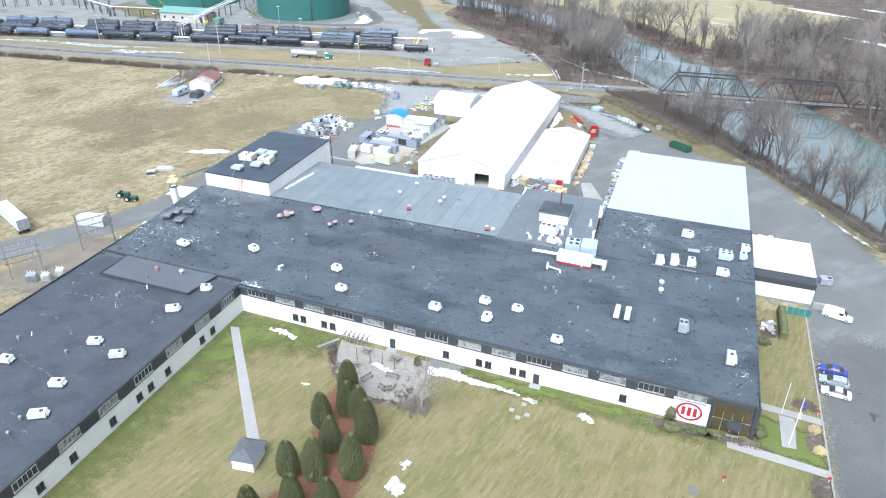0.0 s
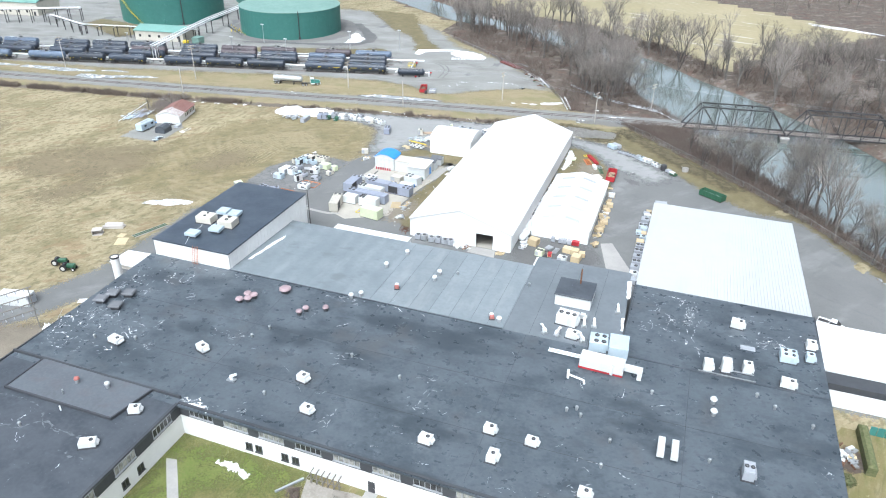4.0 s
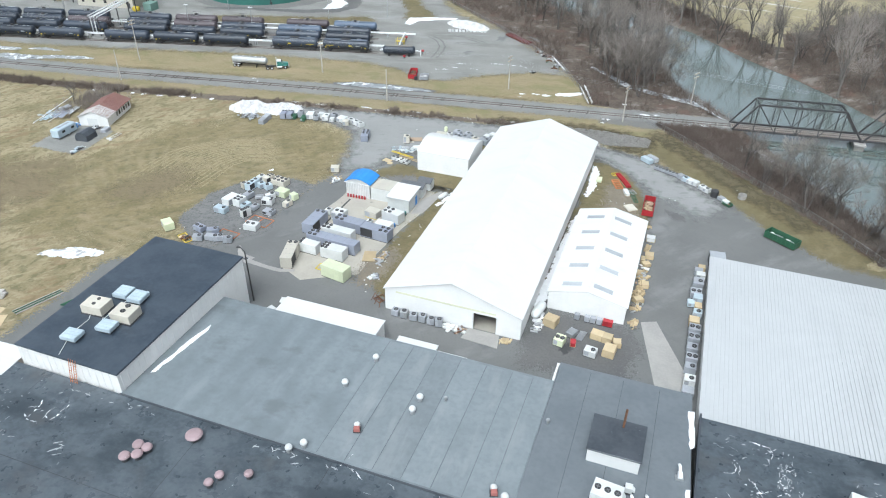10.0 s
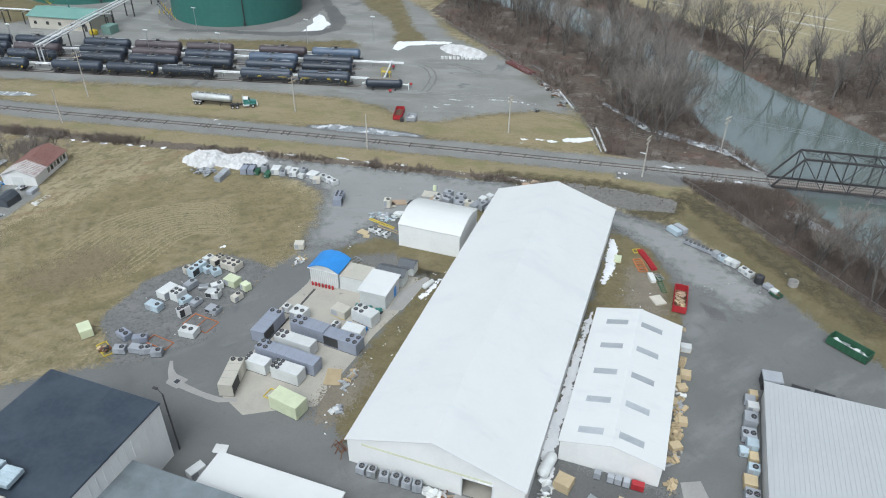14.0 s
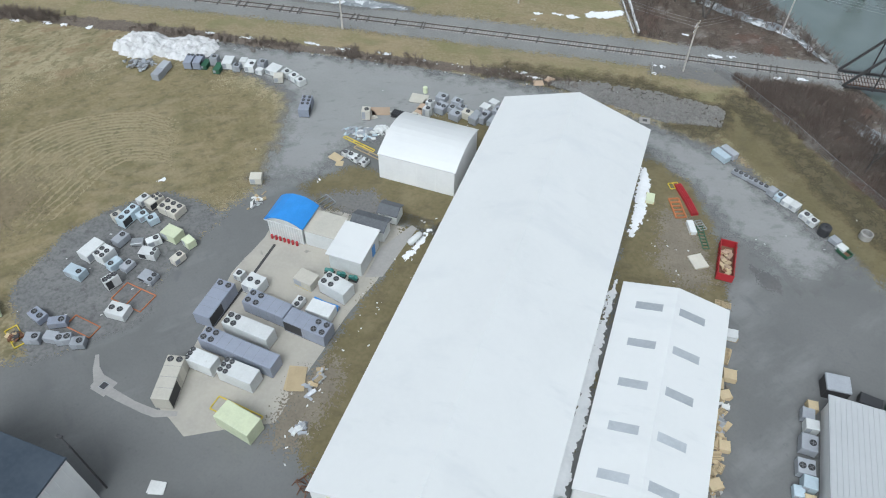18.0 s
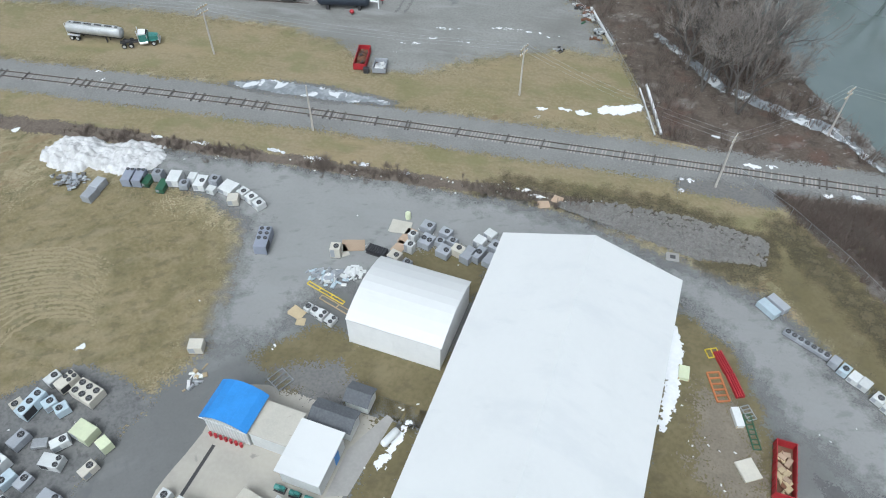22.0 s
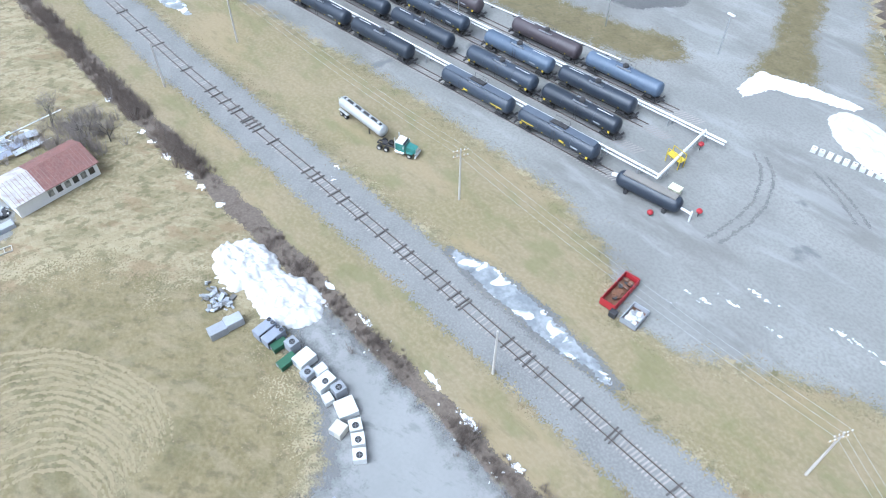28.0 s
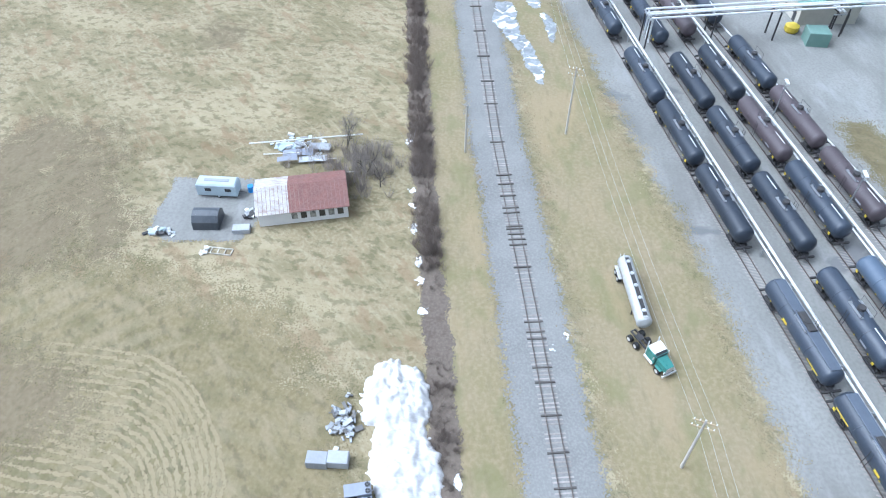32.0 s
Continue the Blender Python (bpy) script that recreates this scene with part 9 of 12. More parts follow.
part("roof", Shape().slab((-13.9, 32.0, 3.45), (-8.3, 32.0, 3.45), (-8.3, 38.9, 3.55), (-13.9, 38.9, 3.55), 0.16), M["white_metal"], hut, "white sheet roof")
part("door", Shape().box(-8.62, 36.2, 0.1, -8.55, 37.2, 2.2), M["blue"], hut, "blue side door")
for k in range(3):
    t = thing("pump", "dark green pump with motor on the pad", "pump", m=pose(-13.3 + k * 1.9, 31.4, 0.05), group="green pumps")
    part("base", Shape().box(-0.7, -0.4, 0, 0.7, 0.4, 0.15), M["black_steel"], t)
    part("motor", Shape().cyl((-0.6, 0, 0.55), (0.1, 0, 0.55), 0.32, n=12), M["truck_green"], t)
    part("volute", Shape().cyl((0.3, -0.2, 0.6), (0.3, 0.2, 0.6), 0.4, n=12), M["truck_green"], t)
hut = thing("grey_gabled_hut", "hut with dark grey shingled gable roof", "hut")
part("wall", Shape().box(-13.4, 39.6, 0.05, -8.3, 42.2, 2.5), M["unit_white"], hut)
for y0, y1, z0, z1 in ((39.3, 40.9, 2.5, 3.2), (40.9, 42.5, 3.2, 2.5)):
    part("roof", Shape().slab((-13.7, y0, z0), (-8.0, y0, z0), (-8.0, y1, z1), (-13.7, y1, z1), 0.1), M["shingle_grey"], hut, "dark shingle slope")
part("gable", Shape().add([(-8.3, 39.6, 2.5), (-8.3, 42.2, 2.5), (-8.3, 40.9, 3.1)], [(0, 1, 2)]).add([(-13.4, 42.2, 2.5), (-13.4, 39.6, 2.5), (-13.4, 40.9, 3.1)], [(0, 1, 2)]), M["unit_white"], hut)
hut = thing("small_grey_shed", "small grey gabled garden shed", "shed")
part("wall", Shape().box(-10.8, 43.6, 0.05, -7.8, 46.0, 2.0), M["unit_white"], hut)
for y0, y1, z0, z1 in ((43.3, 44.8, 2.0, 2.75), (44.8, 46.3, 2.75, 2.0)):
    part("roof", Shape().slab((-11.0, y0, z0), (-7.6, y0, z0), (-7.6, y1, z1), (-11.0, y1, z1), 0.08), M["shingle_grey"], hut, "grey shingle slope")
part("gable", Shape().add([(-7.8, 43.6, 2.0), (-7.8, 46.0, 2.0), (-7.8, 44.8, 2.7)], [(0, 1, 2)]), M["unit_white"], hut)
patch("concrete_pad", [(-8.2, 38.5), (-5.6, 44.4), (-4.6, 44.0), (-5.8, 33.4), (-8.2, 32.4)], 0.07, M["walk"], "pale concrete strip beside the huts", "pavement", rough=0)
ptank = thing("gas_tank", "white horizontal gas tank on the grass verge", "tank")
part("body", Shape().lathe([(0, -1.4), (0.4, -1.3), (0.5, -1.0), (0.5, 1.0), (0.4, 1.3), (0, 1.4)], (0, 0, 0.8), 12, "x"), M["unit_white"], ptank, m=pose(-3.9, 41.4, 0, 0, 0, 70), smooth=True)
part("cradle", Shape().box(-4.5, 40.4, 0.05, -3.7, 40.6, 0.5).box(-4.1, 42.2, 0.05, -3.4, 42.4, 0.5), M["walk"], ptank)
low = thing("white_roofed_annex", "low white-roofed annex behind the factory", "annex")
part("wall", Shape().box(-15.2, -12.2, 0, 3.2, -7.3, 3.5), M["white_wall"], low)
part("roof", Shape().box(-15.4, -12.4, 3.5, 3.4, -7.1, 3.66, bevel=0.04), M["white_metal"], low)
low = thing("white_roofed_annex", "stepped low white-roofed annex behind the factory", "annex")
part("wall", Shape().box(7.1, -13.9, 0, 19.0, -11.0, 3.4).box(7.1, -11.0, 0, 13.8, -9.8, 3.4), M["white_wall"], low)
part("roof", Shape().box(7.0, -13.9, 3.4, 19.1, -10.95, 3.55, bevel=0.03).box(7.0, -10.94, 3.4, 13.9, -9.7, 3.55, bevel=0.03), M["white_metal"], low)
unit(-18.2, -9.2, 2.4, 1.4, 1.4, 70, "unit_white", 0, group=FR, z=0.03)

# ---- rooftop ----
def zroof(x, y):
    """Height of the roof surface."""
    if RX0 < x < RX1 and RY0 < y < RY1:
        return 10.4
    if y < fy(max(x, XI)) and x < XI:
        return 6.5 if -35 < x < -14 and y > -80.6 else 6.08
    if y <= BACK:
        f = (y - fy(x)) / (BACK - fy(x))
        return 6.1 + 0.8 * f
    end_y, end_z = (-13.95, 6.3) if x < 33.5 else ((-9.5, 6.1) if x < 54 else (-13.7, 6.2))
    return 6.86 + (end_z - 6.86) * (y - BACK) / (end_y - BACK)


RT = "rooftop units"


def roof_unit(x, y, L, W, H, yaw, mat="unit_white", fans=1, label="white rooftop unit on a dark kerb", rows=1):
    z = zroof(x, y)
    u = unit(x, y, L, W, H, yaw, mat, fans, rows, z=z, group=RT, label=label, coil=False, fan_r=0.3 if L < 2.9 else None, name="rooftop_unit", base="frame_dark")
    # this wide dark kerb also stands in for the shade under the unit
    part("kerb", Shape().box(-L / 2 - 0.16, -W / 2 - 0.16, 0, L / 2 + 0.16, W / 2 + 0.16, 0.15), M["frame_dark"], u, "dark roof kerb, also standing in for shade under the unit")
    part("intake_hood", Shape().prism([(L / 2, -W * 0.35), (L / 2 + 0.35, -W * 0.35), (L / 2 + 0.35, W * 0.35), (L / 2, W * 0.35)], 0.35, [H * 0.8, H * 0.5, H * 0.5, H * 0.8]), M[mat], u)
    return u


def vent(x, y, r, hgt, mat="steel", label="small round metal roof vent", dome=True):
    t = thing("roof_vent", label, "vent", m=pose(x, y, zroof(x, y)), group="roof vents")
    part("pipe", Shape().cyl((0, 0, 0), (0, 0, hgt * 0.75), r * 0.7, n=10), M["frame_dark"] if mat == "pink" else M["steel"], t)
    prof = [(r * 0.7, hgt * 0.6), (r, hgt * 0.62), (r, hgt * 0.72), (r * 0.8, hgt * 0.92), (r * 0.35, hgt), (0, hgt)] if dome else [(r, hgt * 0.6), (r, hgt), (0, hgt)]
    part("cap", Shape().lathe(prof, (0, 0, 0), 14), M[mat], t, smooth=False)


for x, y, L, W, H, a in ((-27.7, -65.2, 2.3, 1.5, 1.0, -8), (-12.4, -62.0, 1.9, 1.4, 1.2, -20), (7.3, -62.9, 1.7, 1.4, 1.2, -10), (11.4, -69.0, 1.8, 1.3, 1.1, -6), (30.4, -68.6, 1.9, 1.4, 1.2, -5), (38.5, -63.5, 1.7, 1.3, 1.2, -4), (40.3, -68.4, 1.4, 2.0, 1.2, -2), (44.8, -63.8, 1.7, 1.3, 1.1, -5), (53.5, -70.4, 1.7, 1.3, 1.1, -4),
                         (-12.8, -78.0, 1.7, 1.3, 1.1, 25), (-14.2, -85.9, 2.3, 1.4, 1.0, 30), (-14.1, -100.2, 2.3, 1.4, 1.0, 30), (-20.1, -98.7, 2.1, 1.4, 1.0, 25), (-17.6, -109.3, 2.2, 1.4, 1.0, 20), (-29.9, -107.6, 2.0, 1.4, 1.0, 10), (-14.8, -115.7, 2.5, 1.4, 1.0, 30)):
    roof_unit(x, y, L, W, H, a)
roof_unit(73.9, -59.4, 1.5, 2.2, 1.8, 0, "unit_grey", 2, "tall grey rooftop unit on a dark kerb")
roof_unit(81.9, -65.6, 1.4, 2.4, 1.6, 0, "unit_white", 1, "tall white rooftop unit near the roof corner")
for x in (62.3, 64.2):
    t = thing("exhaust_cowl", "long white rooftop exhaust cowl on legs", "cowl", m=pose(x, -58.8, zroof(x, -58.8)), group=RT)
    part("body", Shape().box(-0.5, -1.8, 0.5, 0.5, 1.8, 1.3, bevel=0.15), M["unit_white"], t)
    part("leg", Shape().box(-0.4, -1.6, 0, -0.3, -1.5, 0.5).box(0.3, -1.6, 0, 0.4, -1.5, 0.5).box(-0.4, 1.5, 0, -0.3, 1.6, 0.5).box(0.3, 1.5, 0, 0.4, 1.6, 0.5), M["black_steel"], t)
for x, y in ((-31.9, -65.6), (-6.6, -56.1), (55.3, -59.6), (54.8, -64.8), (68.9, -58.7), (83.1, -46.5), (21.6, -57.3), (48.2, -55.4), (50.4, -55.9), (49.6, -54.6), (3.3, -68.0), (-26.4, -86.3), (-16.6, -117.2), (-32.9, -102.5), (-22.4, -102.6), (-15.6, -120.2), (-25.0, -63.6), (12.0, -55.0), (75.5, -42.0), (78.0, -44.0), (-5.0, -53.0), (60, -47), (34.4, -22.4), (20.0, -23.5)):
    vent(x, y, 0.28, 0.8)
for x, y in ((69.1, -45.9), (69.2, -48.6)):
    vent(x, y, 0.55, 1.2, "unit_white", "white mushroom-capped roof ventilator")
vent(-20.2, -75.4, 0.45, 1.1, "unit_white", "white capped ventilator on the raised roof patch")
vent(-25.5, -76.1, 0.45, 1.1, "faded_red", "faded red ventilator on the raised roof patch")
vent(-25.5, -79.0, 0.16, 0.9)
t = thing("vent_pipe", "white bent vent pipe on the court wing roof", "pipe", m=pose(-23.4, -81.7, 6.08))
part("pipe", Shape().cyl((0, 0, 0), (0, 0, 0.9), 0.11, n=8).cyl((0, 0, 0.85), (0.25, -0.2, 0.98), 0.1, n=8).cyl((0.25, -0.2, 0.98), (0.4, -0.32, 0.7), 0.1, n=8), M["frame_white"], t)
t = thing("roof_exhaust", "white angled exhaust duct on the roof", "duct", m=pose(-3.4, -66.9, zroof(-3.4, -66.9)))
part("duct", Shape().cyl((0, 0, 0), (0, 0, 1.0), 0.25, n=10).cyl((0, 0, 0.9), (0.9, 0.2, 1.3), 0.22, n=10), M["frame_white"], t)
part("base", Shape().box(-0.7, -0.4, 0, 0.7, 0.4, 0.25), M["steel"], t)
for x, y, r in ((-14.7, -47.7, 0.75), (-13.4, -46.9, 0.75), (-14.3, -45.6, 0.75), (-12.9, -45.6, 0.7), (-8.5, -41.8, 1.15), (-2.3, -47.4, 0.6), (-1.7, -46.0, 0.6), (1.6, -44.6, 0.6)):
    vent(x, y, r, 1.1, "pink", "faded pink domed roof ventilator")
for x, y in ((-38.8, -56.5), (-38.1, -54.2), (-35.3, -53.1), (-34.8, -57.2)):
    t = thing("roof_ventilator", "dark grey box ventilator with overhanging cap", "ventilator", m=pose(x, y, zroof(x, y), 0, 0, 15), group=RT)
    part("throat", Shape().box(-0.7, -0.7, 0, 0.7, 0.7, 0.7), M["frame_dark"], t)
    part("cap", Shape().box(-1.1, -1.0, 0.65, 1.1, 1.0, 1.05, bevel=0.3), M["dark_cap"], t, "weathered grey cap")
for x, y, m2 in ((5.5, -25.9, "steel"), (7.4, -19.4, "steel"), (16.5, -27.4, "steel"), (16.6, -24.8, "steel"), (4.2, -39.4, "steel"), (5.6, -38.0, "steel"), (32.3, -36.8, "steel")):
    vent(x, y, 0.5, 1.2, "unit_white" if m2 == "steel" else m2, "round white ventilator on the grey roof")
for x, y in ((10.8, -33.0), (30.8, -36.3)):
    t = thing("roof_fan", "faded red rooftop fan housing with white cap", "fan", m=pose(x, y, zroof(x, y), 0, 0, 20))
    part("base", Shape().box(-0.5, -0.5, 0, 0.5, 0.5, 0.35), M["frame_dark"], t)
    part("housing", Shape().box(-0.4, -0.6, 0.35, 0.4, 0.0, 1.0, bevel=0.1), M["faded_red"], t)
    part("cap", Shape().lathe([(0.42, 0), (0.42, 0.5), (0.3, 0.62), (0.0, 0.66)], (0.0, 0.4, 0.35), 12), M["unit_white"], t, "white round cap")
for x, y, m2, L, W in ((-34.2, -34.6, "unit_lightblue", 2.6, 2.2), (-30.9, -31.2, "unit_lightblue", 2.6, 2.2), (-34.3, -23.6, "unit_lightblue", 2.4, 2.6), (-31.4, -23.8, "unit_lightblue", 2.4, 2.6)):
    t = thing("louvre_hood", "pale blue louvred ventilation hood on the raised roof", "hood", m=pose(x, y, 10.4, 0, 0, 4), group=RT)
    part("base", Shape().box(-L / 2 + 0.2, -W / 2 + 0.2, 0, L / 2 - 0.2, W / 2 - 0.2, 0.4), M["frame_dark"], t)
    part("hood", Shape().prism([(-L / 2, -W / 2), (L / 2, -W / 2), (L / 2, W / 2), (-L / 2, W / 2)], 0.4, 1.0), M[m2], t)
    for k in range(7):
        part("louvre", Shape().box(-L / 2 + 0.1, -W / 2 + 0.1 + k * W / 7.4, 1.0, L / 2 - 0.1, -W / 2 + 0.3 + k * W / 7.4, 1.06), M[m2], t)
roof_unit(-35.6, -28.0, 2.8, 3.6, 1.6, 94, "unit_tan", 2, "large cream rooftop air handler")
roof_unit(-30.2, -28.0, 3.0, 3.4, 1.6, 94, "unit_tan", 2, "large cream rooftop air handler")
# penthouse and its plant
pent = thing("roof_penthouse", "small roof penthouse with black roof and white front", "penthouse")
part("wall", Shape().box(40.4, -27.0, 6.2, 47.0, -21.0, 8.8), M["white_metal"], pent)
part("roof", Shape().box(40.2, -27.2, 8.8, 47.2, -20.8, 9.0, bevel=0.05), M["roof_black"], pent)
part("flue", Shape().cyl((44.2, -22.0, 9.0), (44.2, -22.0, 12.2), 0.16, n=8), M["rust"], pent)
roof_unit(43.8, -32.4, 3.6, 2.6, 2.0, -6, "unit_white", 3, "large white three-fan condenser on the roof")
roof_unit(46.2, -30.0, 0.9, 0.9, 1.0, 0, "unit_white", 0, "small white box beside the condenser")
roof_unit(45.5, -36.6, 2.0, 1.6, 1.2, -6, "unit_white", 1)
for x, y in ((40.7, -37.2), (42.9, -37.2), (46.9, -32.7), (48.6, -32.1), (52.0, -25.7), (47.4, -37.4)):
    t = thing("roof_blower", "white blower with bent discharge duct", "blower", m=pose(x, y, zroof(x, y), 0, 0, (x * 53) % 90 - 45), group=RT)
    part("base", Shape().box(-0.5, -0.4, 0, 0.5, 0.4, 0.2), M["steel"], t)
    part("scroll", Shape().cyl((-0.25, 0, 0.65), (0.25, 0, 0.65), 0.45, n=12), M["frame_white"], t)
    part("duct", Shape().cyl((0, 0.2, 0.9), (0, 0.9, 1.3), 0.2, n=8).cyl((0, 0.9, 1.3), (0, 1.3, 1.0), 0.2, n=8), M["frame_white"], t)
roof_unit(50.2, -38.0, 3.0, 3.2, 1.9, 4, "unit_lightblue", 4, "pale blue four-fan chiller on the roof", 2)
t = thing("roof_tank", "pale blue sheet-metal enclosure on the roof", "enclosure", m=pose(53.6, -38.2, zroof(53.6, -38.8), 0, 0, 4))
part("body", Shape().box(-1.6, -2.0, 0, 1.6, 2.2, 2.1, bevel=0.05), M["unit_lightblue"], t)
air = thing("air_handler", "long white air handler on a red frame with ducts", "air handler", m=pose(51.8, -43.6, zroof(51.8, -43.6), 0, 0, -2))
part("frame", Shape().box(-3.8, -1.1, 0.0, 3.4, -0.9, 0.45).box(-3.8, 0.9, 0.0, 3.4, 1.1, 0.45).box(-3.8, -0.9, 0.3, -3.6, 0.9, 0.45).box(3.2, -0.9, 0.3, 3.4, 0.9, 0.45), M["red"], air, "red steel frame")
part("cabinet", Shape().box(-3.7, -1.2, 0.46, 3.4, 1.2, 2.2, bevel=0.1), M["unit_white"], air)
part("duct", Shape().box(3.4, -0.5, 1.0, 5.6, 0.5, 1.8).box(5.6, -1.3, 0.4, 6.3, 0.5, 1.8), M["unit_white"], air)
part("duct", Shape().cyl((-3.7, 0.3, 1.4), (-9.2, 1.0, 0.8), 0.16, n=8).cyl((-3.7, -0.3, 1.4), (-9.2, 0.4, 0.8), 0.16, n=8), M["frame_white"], air)
part("flue", Shape().cyl((1.6, -1.3, 0.3), (1.6, -1.3, 2.5), 0.25, n=8), M["frame_white"], air)
t = thing("roof_exhaust", "white bent pipe with cowl on the roof", "duct", m=pose(46.9, -47.7, zroof(46.9, -47.7)))
part("duct", Shape().cyl((0, 0, 0), (0, 0, 1.6), 0.22, n=8).cyl((0, 0, 0.7), (2.6, -0.5, 0.6), 0.18, n=8).cyl((2.6, -0.5, 0.6), (2.8, -1.0, 0.2), 0.18, n=8), M["frame_white"], t)
roof_unit(72.8, -22.4, 2.2, 1.6, 1.4, -8, "unit_white", 1)
roof_unit(80.7, -29.8, 2.6, 2.4, 1.5, 0, "unit_lightblue", 4, "pale blue four-fan rooftop condenser", 2)
roof_unit(84.2, -28.8, 1.3, 1.4, 1.4, 0, "unit_lightblue", 1, "small pale blue rooftop unit")
roof_unit(84.7, -24.8, 1.5, 1.6, 1.4, 0, "unit_white", 1)
for x, hh in ((68.0, 1.9), (70.8, 2.3), (74.1, 1.9)):
    roof_unit(x, -37.6 + (x - 68) * 0.25, 1.4, 1.4, hh, 4, "unit_white", 1 if x > 73 else 0, "upright white rooftop unit on steel rails")
t = thing("roof_rail", "pale steel support rails across the roof", "beam")
part("rail", Shape().box(66.6, -38.6, 6.95, 75.4, -38.45, 7.1), M["steel"], t, m=pose(0, 0, 0))
part("rail", Shape().box(69.8, -36.9, 6.95, 75.2, -36.75, 7.1), M["steel"], t)
roof_unit(80.2, -37.6, 2.2, 1.5, 1.3, -6, "unit_white", 1)
t = thing("roof_hatch", "flat pale roof hatch", "hatch", m=pose(74.5, -28.8, zroof(74.5, -28.8)))
part("lid", Shape().box(-1.2, -0.6, 0, 1.2, 0.6, 0.12, bevel=0.03), M["unit_grey"], t)
for x in (-31.4, -30.6):
    t = thing("roof_ladder", "thin pink access ladder against the raised block", "ladder", group="access ladders")
    part("stile", Shape().cyl((x, -39.4, 6.8), (x, -38.5, 10.6), 0.04, n=4).cyl((x + 0.4, -39.4, 6.8), (x + 0.4, -38.5, 10.6), 0.04, n=4), M["orange"], t)
    for k in range(8):
        part("rung", Shape().cyl((x, -39.3 + k * 0.1, 7.1 + k * 0.42), (x + 0.4, -39.3 + k * 0.1, 7.1 + k * 0.42), 0.025, n=4), M["orange"], t)

# pale dried stains and snow left on the roofs
r4 = random.Random(55)


def stain_line(x0, y0, x1, y1, n, wdt, z=None, mat="snow"):
    """Thin wandering streaks along a line."""
    s = Shape()
    for k in range(max(3, n // 3)):
        f = r4.random()
        p = Vector((x0 + (x1 - x0) * f + r4.gauss(0, 0.7), y0 + (y1 - y0) * f + r4.gauss(0, 0.7)))
        a = math.atan2(y1 - y0, x1 - x0) + r4.gauss(0, 0.7)
        steps = r4.randint(3, 11)
        rim = []
        for i in range(steps + 1):
            w = wdt * r4.choice((0.02, 0.04, 0.06, 0.14)) * r4.uniform(0.6, 1.4) * (0.2 + math.sin(math.pi * (i + 0.3) / (steps + 0.6)))
            d = Vector((-math.sin(a), math.cos(a))) * w
            rim.append((p - d, p + d))
            p = p + Vector((math.cos(a), math.sin(a))) * r4.uniform(0.15, 0.45)
            a += r4.gauss(0, 0.28)
        m = len(s.v)
        for q0, q1 in rim:
            s.v += [(q.x, q.y, zroof(q.x, q.y) + 0.014) for q in (q0, q1)]
        for i in range(steps):
            if r4.random() < 0.38:
                continue
            s.f.append((m + 2 * i, m + 2 * i + 1, m + 2 * i + 3, m + 2 * i + 2))
            s.mi.append(0)
    return s


ST = Shape()
for args in ((-40.5, -72, -39, -45, 70, 0.9), (-38, -70, -33, -46, 60, 0.8), (-34, -66, -24, -58, 24, 0.7), (-33, -52, -26, -43, 24, 0.7), (-30, -68, -20, -64, 18, 0.6), (58, -20, 66, -34, 34, 0.7), (63, -16, 66, -27, 40, 0.9), (57, -29, 66, -27, 22, 0.6), (66, -22, 84, -27, 26, 0.7), (72, -24, 85, -22, 22, 0.6), (10, -38.2, 30, -39.6, 26, 0.6), (-9, -73.4, -2, -73.6, 22, 1.0), (34, -60, 84, -72, 40, 0.35), (20, -72, 82, -74.5, 46, 0.35), (-20, -55, 30, -70, 34, 0.3), (36, -44, 66, -52, 26, 0.35), (-8, -50, 24, -44, 22, 0.3), (84, -74, 85.5, -50, 24, 0.5), (-40, -84, -14, -90, 26, 0.5), (-40, -76, -30, -110, 26, 0.5)):
    q = stain_line(*args)
    m = len(ST.v)
    ST.v += q.v
    ST.f += [tuple(i + m for i in face) for face in q.f]
    ST.mi += q.mi
tagged(part("roof_snow_residue", ST, M["dirty_snow"], label="thin pale snow and mineral residue streaked over the roofs"), category="snow", kind="stuff")
for poly in ([(-22.3, -33.6), (-21.6, -33.4), (-20.3, -22.4), (-20.8, -21.0), (-21.4, -25)], [(52.3, -13.2), (53.2, -13.0), (53.6, -19.8), (53.0, -20.4), (52.6, -16)], [(53.0, -27.2), (53.5, -27.0), (53.6, -31.6), (53.2, -31.6)], [(-6.8, -73.9), (-3.4, -74.0), (-3.6, -73.5), (-6, -73.5)]):
    pts = ragged(poly, 0.8, 0.25, 3, 1.5)
    s = Shape().add([(x, y, zroof(x, y) + 0.03) for x, y in pts], [tuple(range(len(pts)))])
    tagged(part("snow_patch", s, M["snow"], label="strip of white snow left on the roof"), category="snow", kind="stuff")

